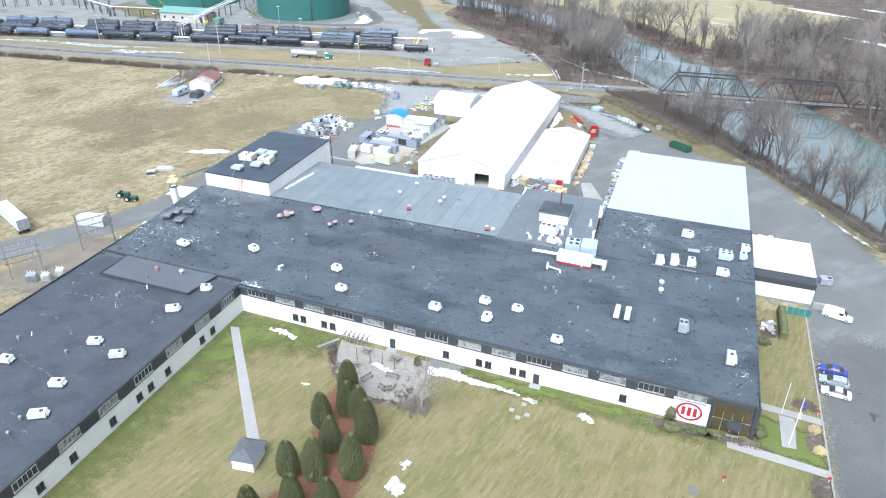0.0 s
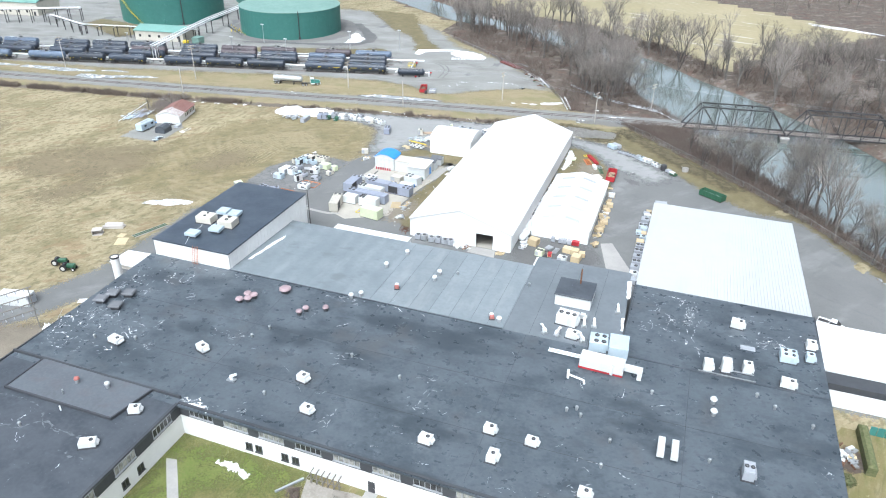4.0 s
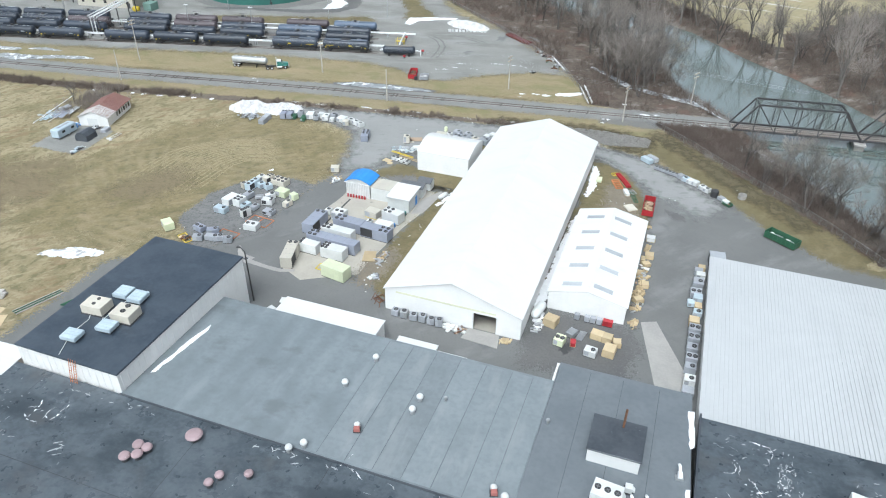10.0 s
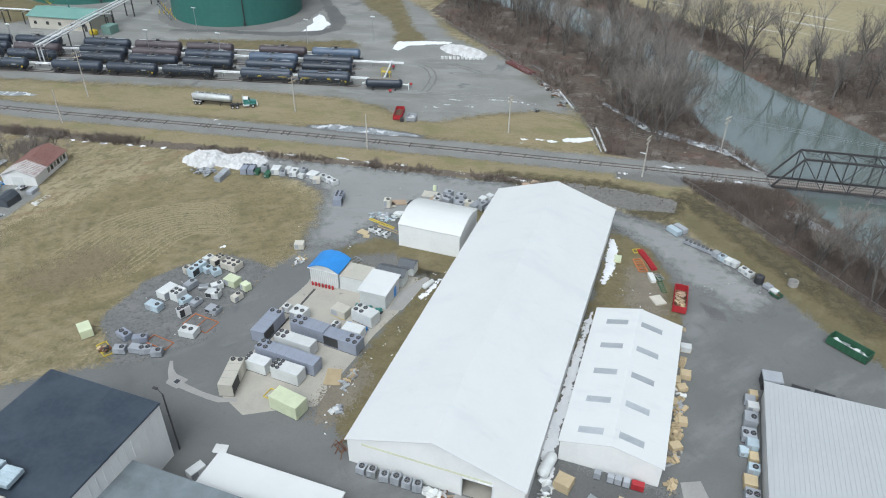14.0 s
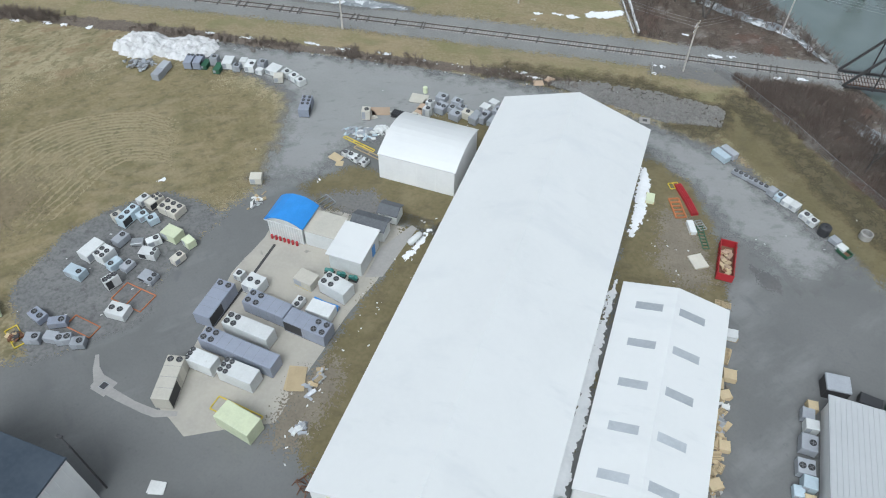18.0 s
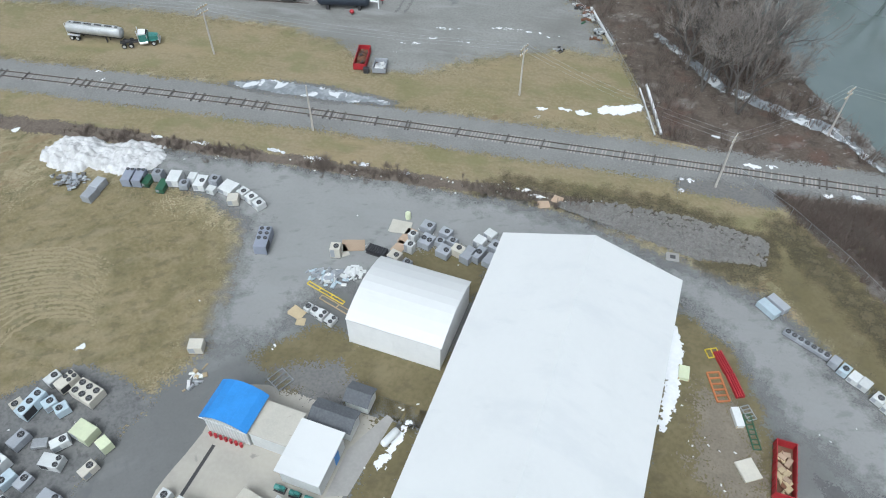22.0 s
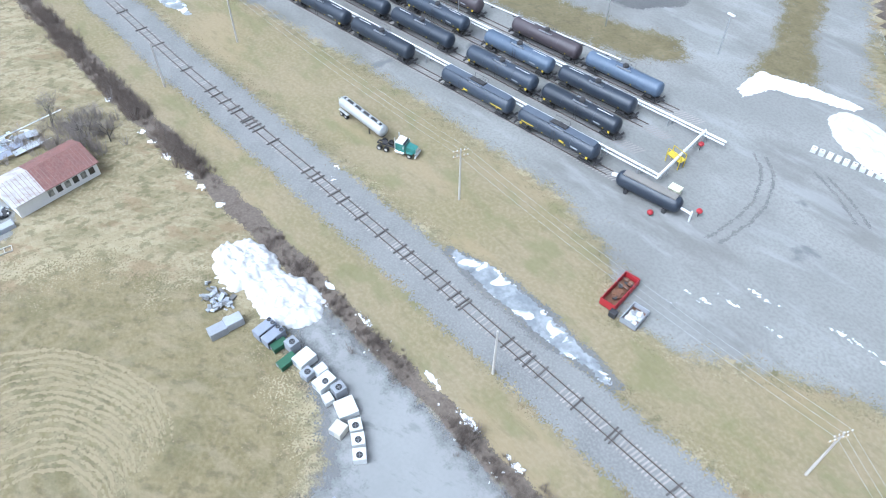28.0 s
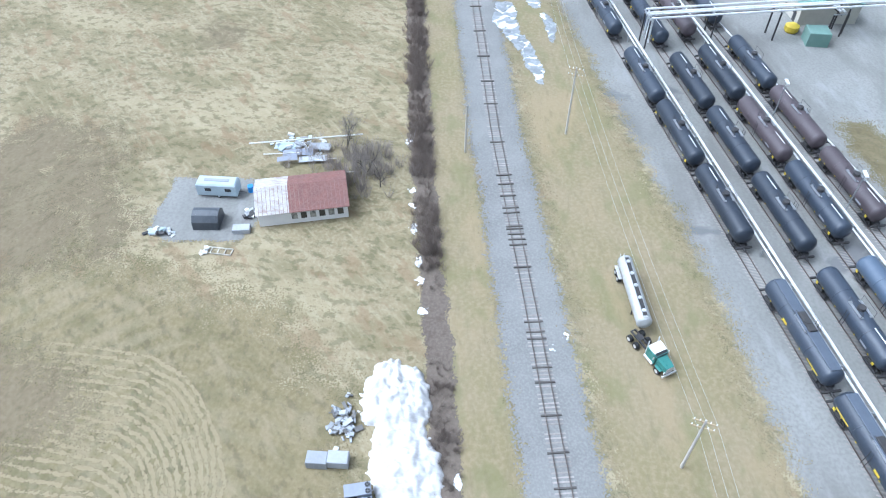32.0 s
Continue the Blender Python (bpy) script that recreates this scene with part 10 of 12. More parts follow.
# faint tide lines dried on the court wing's roof
tide = Shape()
for layer, (x0, y0, a0, n) in enumerate(((-38.4, -80.4, -0.45, 12), (-33.6, -81.6, 0.0, 46), (-37.8, -88.3, -0.02, 52), (-17.5, -88.2, 0.35, 12), (-37.2, -96.0, -0.04, 38), (-20.6, -97.4, -0.5, 12), (-40, -104.6, -0.05, 60), (-39, -113, 0.0, 64), (-38, -122, 0.03, 66))):
    p, a, rim = Vector((x0, y0)), a0, []
    for i in range(n):
        w = r4.choice((0.02, 0.05, 0.12, 0.2)) * r4.uniform(0.5, 1.5)
        d = Vector((-math.sin(a), math.cos(a))) * w
        rim.append((p - d, p + d))
        p = p + Vector((math.cos(a), math.sin(a))) * 0.45
        a += r4.gauss(0, 0.3) + 0.3 * (a0 - a)
    m = len(tide.v)
    for q0, q1 in rim:
        tide.v += [(q0.x, q0.y, 6.092 + 0.0012 * layer), (q1.x, q1.y, 6.092 + 0.0012 * layer)]
    for i in range(n - 1):
        if r4.random() < 0.3:
            continue
        tide.f.append((m + 2 * i, m + 2 * i + 1, m + 2 * i + 3, m + 2 * i + 2))
        tide.mi.append(0)
tagged(part("roof_residue", tide, M["tide"], label="faint pale tide lines dried on the black roof"), category="stain", kind="stuff")
# membrane strips and seams of the roofs
def on_roof(name, x0, y0, x1, y1, mat, lift, label=""):
    c = [(x0, y0), (x1, y0), (x1, y1), (x0, y1)]
    part(name, Shape().slab(*[(x, y, zroof(x, y) + lift) for x, y in c], lift + 0.01), mat, factory, label)


for x0, x1 in ((7.6, 11.4), (11.55, 15.3), (15.45, 19.2), (19.35, 23.2), (23.35, 27.2), (27.35, 33.3)):
    on_roof("membrane_strip", x0, -38.3, x1, -14.4, M["membrane"], 0.012, "grey membrane strip")
for x in (7.47, 11.44, 15.34, 19.24, 23.24, 27.24, 30.4):
    on_roof("roof_seam", x, -38.2, x + 0.07, -14.5, M["seam_blue"], 0.018)
for k in (0, 3, 5, 8, 11):
    on_roof("roof_seam", XW + 9.2 * k + 6, -73.6, XW + 9.2 * k + 6.07, -39.1, M["seam"], 0.008)
for y in (-64.2, -52.6):
    on_roof("roof_seam", XW + 0.4, y, XE - 0.4, y + 0.09, M["seam"], 0.01)
for x in (38.2, 43.0, 48.2):
    on_roof("roof_seam", x, -38.3, x + 0.05, -10.2, M["seam"], 0.008)

# ---- sign and entrance court ----
sign = thing("wall_sign", "white wall panel with red oval company sign", "sign", m=pose(76.6, fy(76.6) - 0.12, 2.35, 0, 0, ang))
part("panel", Shape().box(-2.7, -0.05, -2.3, 2.9, 0.0, 2.3), M["white_wall"], sign)


def oval(rx, rz, y0, y1, hole=0.0):
    n = 40
    s = Shape()
    out = [(rx * math.cos(6.2832 * i / n), rz * math.sin(6.2832 * i / n)) for i in range(n)]
    inn = [(hx * hole, hz * hole) for hx, hz in out]
    if hole:
        s.v = [(x, y0, z) for x, z in out] + [(x, y0, z) for x, z in inn] + [(x, y1, z) for x, z in out] + [(x, y1, z) for x, z in inn]
        for i in range(n):
            j = (i + 1) % n
            s.f += [(i, j, n + j, n + i), (2 * n + i, i, j, 2 * n + j)[::-1], (n + i, n + j, 3 * n + j, 3 * n + i)]
    else:
        s.v = [(x, y0, z) for x, z in out] + [(x, y1, z) for x, z in out]
        s.f = [tuple(range(n))] + [(i, n + i, n + (i + 1) % n, (i + 1) % n) for i in range(n)]
    s.mi = [0] * len(s.f)
    return s


part("ring", oval(2.0, 1.75, -0.12, -0.04, 0.84), M["red"], sign, "red oval ring")
for x0, z0, x1, z1 in ((-1.2, -0.8, -0.65, 0.8), (-0.3, -0.85, 0.25, 0.85), (0.6, -0.8, 1.15, 0.8)):
    part("bar", Shape().box(x0, -0.12, z0, x1, -0.05, z1), M["red"], sign, "plain red bar")
for poly, lab in (([(-7.2, -79.6), (-5.5, -79.3), (14.6, -103.6), (12.9, -104.4)], "pale concrete garden path to the hut"), ([(86.4, -66.4), (97.6, -67.3), (97.6, -68.9), (86.4, -68.0)], "pale concrete path to the end door"), ([(90.8, -68.6), (93.2, -68.8), (93.0, -76.0), (90.9, -76.2)], "pale concrete path to the flagpole"), ([(82.6, -76.3), (84.4, -76.3), (84.6, -77.6), (97.6, -79.2), (97.6, -80.8), (82.8, -79.4)], "pale concrete entrance path")):
    patch("path", poly, 0.07, M["walk"], lab, "path", rough=0)
kerb = part("kerb", Shape().box(97.3, -170, 0, 97.55, -36, 0.16, bevel=0.03), M["walk"], label="pale concrete kerb of the car park")
tagged(kerb, category="kerb", kind="structure")
for poly in ([(86.8, -70), (97.0, -71.5), (97.0, -78.6), (90, -78.4), (86.8, -76.6)],):
    patch("lawn", poly, 0.05, M["green_lawn"], "small oval lawn by the entrance", "lawn", seed=44, rough=0.3)
for k, (x, y, rx, ry) in enumerate(((95.9, -73.0, 1.2, 3.4), (95.0, -64.6, 2.0, 1.6), (95.6, -83.6, 1.4, 2.6), (84, -77.6, 6, 0.7), (76, -77.7, 5, 1.4), (90.4, -43.5, 2.4, 3.0))):
    patch("planting_bed", blob(x, y, rx, ry, 0, 16, 0.15, 80 + k), 0.085, M["bank"], "bare brown planting bed", "bed", seed=80 + k, rough=0.2)
flag = thing("flagpole", "white flagpole with two limp flags", "flagpole", m=pose(91.9, -75.4, 0.05))
part("pole", Shape().cyl((0, 0, 0), (0, 0, 9.5), 0.1, 0.06, 8), M["frame_white"], flag)
part("flag", Shape().add([(0.08, 0, 8.9), (0.5, 0.1, 8.6), (0.45, -0.1, 7.3), (0.08, 0, 7.4), (0.3, 0.2, 8.0)], [(0, 1, 4), (1, 2, 4), (2, 3, 4), (3, 0, 4)]), M["car_blue"], flag, "limp dark blue flag")
part("flag", Shape().add([(0.08, 0, 6.9), (0.45, 0.1, 6.6), (0.4, -0.1, 5.4), (0.08, 0, 5.5), (0.3, 0.15, 6.0)], [(0, 1, 4), (1, 2, 4), (2, 3, 4), (3, 0, 4)]), M["unit_tan"], flag, "limp pale flag")
flag = thing("flagpole", "white flagpole without a flag", "flagpole", m=pose(91.2, -68.2, 0.05))
part("pole", Shape().cyl((0, 0, 0), (0, 0, 6.5), 0.08, 0.05, 8), M["frame_white"], flag)
for x, y in ((96.8, -66.6), (96.9, -81.6), (82.3, -86.8)):
    t = thing("marker_post", "small red marker post", "marker", group="red markers")
    part("post", Shape().cyl((x, y, 0), (x, y, 0.9), 0.05, n=6), M["frame_white"], t)
    part("head", Shape().box(x - 0.25, y - 0.05, 0.7, x + 0.25, y + 0.05, 1.2, bevel=0.03), M["red"], t)
for x, y in ((49.3, -83.0), (50.9, -81.0), (52.5, -79.8), (52.0, -83.3), (50.7, -84.4)):
    t = thing("stepping_stone", "pale square stepping stone in the lawn", "stone", group="stepping stones")
    part("slab", Shape().box(x - 0.4, y - 0.4, 0, x + 0.4, y + 0.4, 0.12, bevel=0.03), M["walk"], t)
t = thing("manhole", "dark square inspection cover in the lawn", "cover")
part("cover", Shape().box(77.5, -90.8, 0, 79.0, -89.4, 0.08, bevel=0.02), M["dark_gravel"], t)
# service corner east of the factory
heap("scrap_heap", 89.8, -43.4, 1.6, 3.2, 1.0, ["steel", "rust", "crate", "unit_white"], "loose equipment in the service corner", 34, 20)
t = thing("screen_fence", "green slatted fence panels by the annex", "fence")
for k in range(4):
    part("panel", Shape().box(93.8 + k * 1.1, -36.4, 0.1, 94.8 + k * 1.1, -36.3, 1.8), M["truck_green"], t)
wt = thing("retaining_wall", "low concrete wall by the annex", "wall")
part("wall", Shape().box(98.9, -32.5, 0, 103.4, -31.9, 1.4, bevel=0.04), M["walk"], wt)
unit(102.4, -20.9, 2.4, 2.0, 1.5, 8, "unit_grey", 1, group=FR)

# patio with tables
patch("patio", [(14.5, -76), (33, -76.2), (33.6, -87.6), (24.5, -88.6), (17.5, -84.5)], 0.07, M["patio"], "grey concrete patio in the court", "patio", seed=90, rough=0.4)
for k, (x, y, a) in enumerate(((20.6, -77.4, -4), (26.4, -78.0, -8), (20.2, -82.0, 30))):
    t = thing("picnic_table", "weathered grey picnic table with benches", "table", m=pose(x, y, 0.07, 0, 0, a), group="picnic tables on the patio")
    part("tabletop", Shape().box(-0.95, -0.38, 0.7, 0.95, 0.38, 0.76), M["old_wood"], t)
    for sy in (-0.75, 0.75):
        part("bench", Shape().box(-0.95, sy - 0.14, 0.42, 0.95, sy + 0.14, 0.47), M["old_wood"], t)
    for sx in (-0.6, 0.6):
        part("leg", Shape().cyl((sx, -0.7, 0), (sx, 0.25, 0.7), 0.05, n=4).cyl((sx, 0.7, 0), (sx, -0.25, 0.7), 0.05, n=4), M["bark"], t)
for x, y, a in ((23.85, -84.5, 66), (27.8, -82.6, -3), (27.2, -85.9, -28), (28.4, -85.9, 28)):
    t = thing("park_bench", "grey-green slatted bench on the patio", "bench", m=pose(x, y, 0.07, 0, 0, a), group="patio benches")
    w2 = 1.2 if a in (66, -3) else 0.7
    for k in range(3):
        part("seat_slat", Shape().box(-w2, -0.26 + k * 0.17, 0.43, w2, -0.11 + k * 0.17, 0.47), M["old_wood"], t)
    for k in range(2):
        part("back_slat", Shape().box(-w2, 0.27, 0.58 + k * 0.18, w2, 0.31, 0.71 + k * 0.18), M["old_wood"], t)
    for sx in (-w2 + 0.15, w2 - 0.15):
        part("leg", Shape().box(sx - 0.04, -0.26, 0, sx + 0.04, -0.2, 0.43).box(sx - 0.04, 0.26, 0, sx + 0.04, 0.32, 0.9), M["frame_dark"], t)
for x, y in ((19.8, -80.0), (22.4, -80.0), (24.6, -79.6), (27.2, -80.1)):
    t = thing("awning_post", "thin dark steel post on the patio", "post", group="patio posts")
    part("post", Shape().cyl((x, y, 0.07), (x, y, 2.6), 0.05, n=6), M["frame_dark"], t)
    part("foot", Shape().box(x - 0.15, y - 0.15, 0.07, x + 0.15, y + 0.15, 0.11), M["frame_dark"], t)
patch("path", [(32.4, -75.2), (38.4, -75.3), (38.0, -77.4), (34.5, -78.2), (32.4, -78.6)], 0.075, M["dark_gravel"], "dark damp paving between patio and lawn", "path", seed=92, rough=0.3, verge=1.5)
bush("shrub", 30.6, -77.6, 0.7, 0.7, 1.9, M["needles"], "small pointed evergreen by the patio", 67)
for k in range(6):
    x = 15.6 + k * 0.9
    t = thing("pergola_post", "weathered timber pergola post with rail and rafter", "rail", group="patio rails")
    part("post", Shape().box(x - 0.08, -76.3, 0, x + 0.08, -76.14, 2.1), M["old_wood"], t)
    part("rail", Shape().box(x - 0.44, -76.28, 0.95, x + 0.44, -76.2, 1.05), M["old_wood"], t)
    part("rafter", Shape().box(x - 0.05, -77.8, 2.1, x + 0.05, -75.3, 2.24), M["bark"], t)
t = thing("timber_beam", "grey timber edging along the patio slope", "beam")
part("beam", Shape().cyl((11.6, -79.6, 0.2), (14.2, -76.0, 0.2), 0.22, n=4), M["unit_grey"], t)
patch("planting_bed", [(13, -78), (17, -85), (24, -89.5), (31, -89.4), (31, -88.2), (24.6, -88.4), (17.2, -84.2), (14.5, -77)], 0.08, M["bank"], "bare brown shrub bed round the patio", "bed", seed=91, rough=0.5)
scrub("patio_scrub", [(14 + (k % 9) * 0.5 + r4.uniform(-0.6, 0.6), -78.5 - (k % 9) * 0.75 + r4.uniform(-0.6, 0.6), 0, r4.uniform(0.4, 0.8)) for k in range(40)] + [(31.5 + r4.gauss(0, 1.2), -86.5 + r4.gauss(0, 1.2), 0, r4.uniform(0.4, 0.9)) for k in range(40)], M["scrub"], "bare brown shrubs round the patio", 1.2, 10, 0.7, 9)
scrub("lawn_scrub", [(34.6 + r4.gauss(0, 1.3), -88.0 + r4.gauss(0, 1.1), 0, r4.uniform(0.5, 1.0)) for k in range(60)], M["haze_twig"], "grey-purple bare shrub under the birch", 1.5, 12, 0.9, 8)
gz = thing("garden_hut", "small white garden hut with grey hipped roof", "hut", m=pose(15.3, -107.6, 0, 0, 0, 8))
part("wall", Shape().box(-1.7, -2.0, 0, 1.7, 2.0, 2.2), M["white_wall"], gz)
part("door", Shape().box(-0.5, 2.0, 0.05, 0.5, 2.05, 2.0), M["frame_dark"], gz)
s = Shape().add([(-2.1, -2.4, 2.15), (2.1, -2.4, 2.15), (2.1, 2.4, 2.15), (-2.1, 2.4, 2.15), (0, -0.8, 3.4), (0, 0.8, 3.4)], [(0, 1, 4), (1, 2, 5, 4), (2, 3, 5), (3, 0, 4, 5), (3, 2, 1, 0)])
part("roof", s, M["shingle_grey"], gz)

# ---- west side: substation, pads ----
def gantry(x, y, yaw, W, H, label):
    t = thing("substation_gantry", label, "gantry", m=pose(x, y, 0, 0, 0, yaw), group="substation gantries")
    for px in (-W / 2, W / 2):
        for o in (-0.3, 0.3):
            part("post", Shape().cyl((px, o, 0), (px, o, H), 0.09, n=4), M["rust_grey"], t)
        for k in range(9):
            part("brace", Shape().cyl((px, -0.3, k * H / 9), (px, 0.3, (k + 1) * H / 9), 0.045, n=3), M["rust_grey"], t)
    for z in (H, H * 0.8, H * 0.62, H * 0.45):
        part("beam", Shape().cyl((-W / 2 - 0.6, 0, z), (W / 2 + 0.6, 0, z), 0.11, n=4), M["rust_grey"], t)
        for k in range(5):
            xx = -W / 2 + W * (k + 0.5) / 5
            part("insulator", Shape().lathe([(0.05, 0), (0.12, 0.1), (0.06, 0.2), (0.12, 0.3), (0.06, 0.4), (0.12, 0.5), (0.05, 0.6)], (xx, 0, z - 0.7), 8), M["unit_grey"], t)


gantry(-53.4, -63.5, 60, 7.0, 9.0, "tall steel lattice gantry with grey insulators")
gantry(-58.0, -79.0, 55, 6.0, 8.0, "steel lattice gantry with rows of insulators")
patch("gravel_apron", [(-63, -84), (-50, -84), (-46, -66), (-49, -58), (-58, -62), (-64, -72)], 0.045, M["dirt"], "bare trodden ground of the substation", "ground", seed=93, rough=0.6, verge=5)
for x, y, L, W, H, m2 in ((-55.0, -80.5, 2.0, 1.4, 1.8, "unit_grey"), (-52.6, -79.2, 1.6, 1.2, 1.6, "unit_white"), (-51.4, -76.6, 1.6, 1.2, 1.6, "unit_white"), (-47.6, -61.5, 2.2, 1.6, 2.0, "unit_white"), (-46.0, -58.8, 3.0, 1.6, 2.2, "truck_green")):
    t = thing("transformer", "grey oil-filled transformer with bushings", "transformer", m=pose(x, y, 0.05, 0, 0, 25), group="transformers")
    part("tank", Shape().box(-L / 2, -W / 2, 0, L / 2, W / 2, H, bevel=0.06), M[m2], t)
    for k in range(3):
        part("bushing", Shape().lathe([(0.06, 0), (0.12, 0.15), (0.07, 0.3), (0.12, 0.45), (0.05, 0.7)], (-L / 3 + k * L / 3, 0, H), 8), M["frame_white"], t)
    for k in range(5):
        part("radiator_fin", Shape().box(-L / 2 + 0.1 + k * L / 5, -W / 2 - 0.3, 0.2, -L / 2 + 0.16 + k * L / 5, -W / 2, H - 0.3), M[m2], t)
fence([(-64, -86), (-50, -87), (-45.5, -64), (-50, -56)], 1.9, "wire fence round the substation")
t = thing("white_slab_roof", "low white roof of a shed beside the lane", "shed")
part("wall", Shape().box(-54.4, -37.2, 0, -48.6, -32.6, 1.6), M["unit_tan"], t, m=pose(0, 0, 0))
part("roof", Shape().slab((-55, -38, 1.7), (-47.6, -38.4, 1.9), (-48.2, -32.2, 1.9), (-54.8, -32.4, 1.7), 0.15), M["white_metal"], t)
t = thing("duct_stack", "wide pale steel stack beside the factory wall", "stack")
part("stack", Shape().cyl((-46.2, -44.5, 0), (-46.2, -44.5, 8.2), 0.85, n=18), M["white_metal"], t)
part("rim", Shape().lathe([(0.9, 8.0), (0.95, 8.3), (0.7, 8.3), (0.7, 7.6)], (-46.2, -44.5, 0), 18), M["black_steel"], t)
heap("scrap_heap", -48.8, -44.8, 1.8, 2.2, 1.2, ["steel", "wood", "unit_tan"], "timber and metal stacked by the stack", 30, 30)
for x, y, lb in ((-66.5, -40.6, "old green tractor parked in the field"), (-63.0, -41.8, "old green mower parked in the field")):
    t = thing("tractor", lb, "tractor", m=pose(x, y, 0, 0, 0, 20))
    part("hood", Shape().box(-0.2, -0.4, 0.9, 1.6, 0.4, 1.5, bevel=0.1), M["green"], t)
    part("seat", Shape().box(-1.0, -0.3, 1.1, -0.5, 0.3, 1.6, bevel=0.05), M["fan_black"], t)
    part("frame", Shape().box(-1.3, -0.3, 0.6, 1.5, 0.3, 0.95), M["green"], t)
    for sy in (-0.75, 0.75):
        wheel(t, -0.8, sy, 0.75, 0.4)
        wheel(t, 1.2, sy * 0.85, 0.42, 0.25)
t = thing("pipe_bundle", "green pipes lying along the lane", "pipe")
for k in range(3):
    part("pipe", Shape().cyl((-54.6 + k * 0.25, -20.0, 0.15), (-51.4 + k * 0.25, -13.0, 0.15), 0.12, n=6), M["green"], t)

# ---- old hut with red roof, in the field ----
house = thing("old_hut", "old white hut with rusted red metal roof", "hut", m=pose(-107.6, 51.3, 0, 0, 0, 16))
hx0, hx1, hy0, hy1 = -3.9, 4.1, -7.0, 6.6
s = Shape()
s.add([(hx0, hy0, 0), (hx1, hy0, 0), (hx1, hy0, 2.6), (0, hy0, 4.2), (hx0, hy0, 2.6), (hx0, hy1, 0), (hx1, hy1, 0), (hx1, hy1, 2.6), (0, hy1, 4.2), (hx0, hy1, 2.6)], [(0, 1, 2, 3, 4), (9, 8, 7, 6, 5), (0, 4, 9, 5), (1, 6, 7, 2)])
part("wall", s, M["white_wall"], house)
ysplit = -2.2
for y0, y1, m2, lb in ((hy0 - 0.3, ysplit, "worn_roof", "white rust-stained roof sheets"), (ysplit, hy1 + 0.3, "shingle_red", "rusted red roof sheets")):
    part("roof", Shape().slab((0, y0, 4.28), (hx1 + 0.35, y0, 2.55), (hx1 + 0.35, y1, 2.55), (0, y1, 4.28), 0.08), M[m2], house, lb)
    part("roof", Shape().slab((hx0 - 0.35, y0, 2.55), (0, y0, 4.28), (0, y1, 4.28), (hx0 - 0.35, y1, 2.55), 0.08), M[m2], house, lb)
rb = Shape()
for k in range(22):
    y = hy0 + 0.2 + k * 0.62
    rb.slab((0, y, 4.33), (hx1 + 0.35, y, 2.6), (hx1 + 0.35, y + 0.06, 2.6), (0, y + 0.06, 4.33), 0.05)
tagged(part("roof_seam", rb, M["hut_rib"], house), kind="stuff")
for k in range(6):
    part("window", Shape().box(hx1 - 0.02, -2.0 + k * 1.4, 0.9, hx1 + 0.05, -1.1 + k * 1.4, 2.1), M["glass"] if k % 2 else M["pale_glass"], house)
part("garage_door", Shape().box(-1.6, hy0 - 0.05, 0.05, 1.2, hy0 + 0.02, 2.2), M["unit_white"], house)
patch("gravel_apron", [(-111.5, 28.8), (-112.4, 42.5), (-104.5, 44.6), (-98.6, 43.6), (-97.6, 33.0), (-99, 28.8)], 0.045, M["gravel"], "grey gravel yard beside the old hut", "gravel", seed=95, rough=0.6)
camper = thing("caravan", "pale blue-white caravan on the gravel", "caravan", m=pose(-108.6, 37.2, 0.05, 0, 0, 92))
part("body", Shape().box(-3.2, -1.2, 0.5, 3.2, 1.2, 2.7, bevel=0.25), M["unit_lightblue"], camper)
part("roof_vent", Shape().box(-2.0, -0.3, 2.7, 2.0, 0.3, 2.8), M["unit_grey"], camper)
for sx in (-1.8, 1.4):
    part("window", Shape().box(sx, -1.23, 1.4, sx + 1.0, -1.18, 2.0), M["glass"], camper)
for sy in (-1.05, 1.05):
    wheel(camper, 0.2, sy, 0.35, 0.22)
part("hitch", Shape().cyl((3.2, 0, 0.55), (4.4, 0, 0.45), 0.06, n=5), M["black_steel"], camper)
bs = thing("black_shelter", "low black tarpaulin shelter", "shelter", m=pose(-101.9, 37.6, 0.05, 0, 0, 96))
s = Shape()
pr = [(-1.8, 0), (-1.7, 1.4), (-0.9, 2.2), (0, 2.4), (0.9, 2.2), (1.7, 1.4), (1.8, 0)]
for xx in (-2.0, 2.0):
    s.v += [(xx, y, z) for y, z in pr]
s.f = [(i, i + 1, 8 + i, 7 + i) for i in range(6)] + [(0, 1, 2, 3, 4, 5, 6), (13, 12, 11, 10, 9, 8, 7)]
s.mi = [0] * len(s.f)
part("cover", s, M["roof_black"], bs)
t = thing("blue_barrel", "bright blue plastic barrel beside the caravan", "barrel")
part("body", Shape().cyl((-109.6, 42.0, 0.05), (-109.6, 42.0, 1.2), 0.5, n=12), M["blue"], t)
trailer("small_trailer", -100.6, 43.2, 2.6, 1.4, 0.8, 100, "unit_grey", "small grey trailer beside the hut", False)
rack(-96.0, 41.0, 4.2, 1.2, 88, "unit_tan", "low pale trailer frame on the grass", 4)
heap("plastic_heap", -95.6, 39.0, 0.9, 0.9, 0.5, ["plastic"], "white bag on the grass", 6, 40)
t = thing("long_pole", "long white pole lying over the scrap sheets", "pole")
part("pole", Shape().cyl((-120.6, 38.5, 0.9), (-125.0, 57.5, 1.2), 0.12, n=6), M["frame_white"], t)
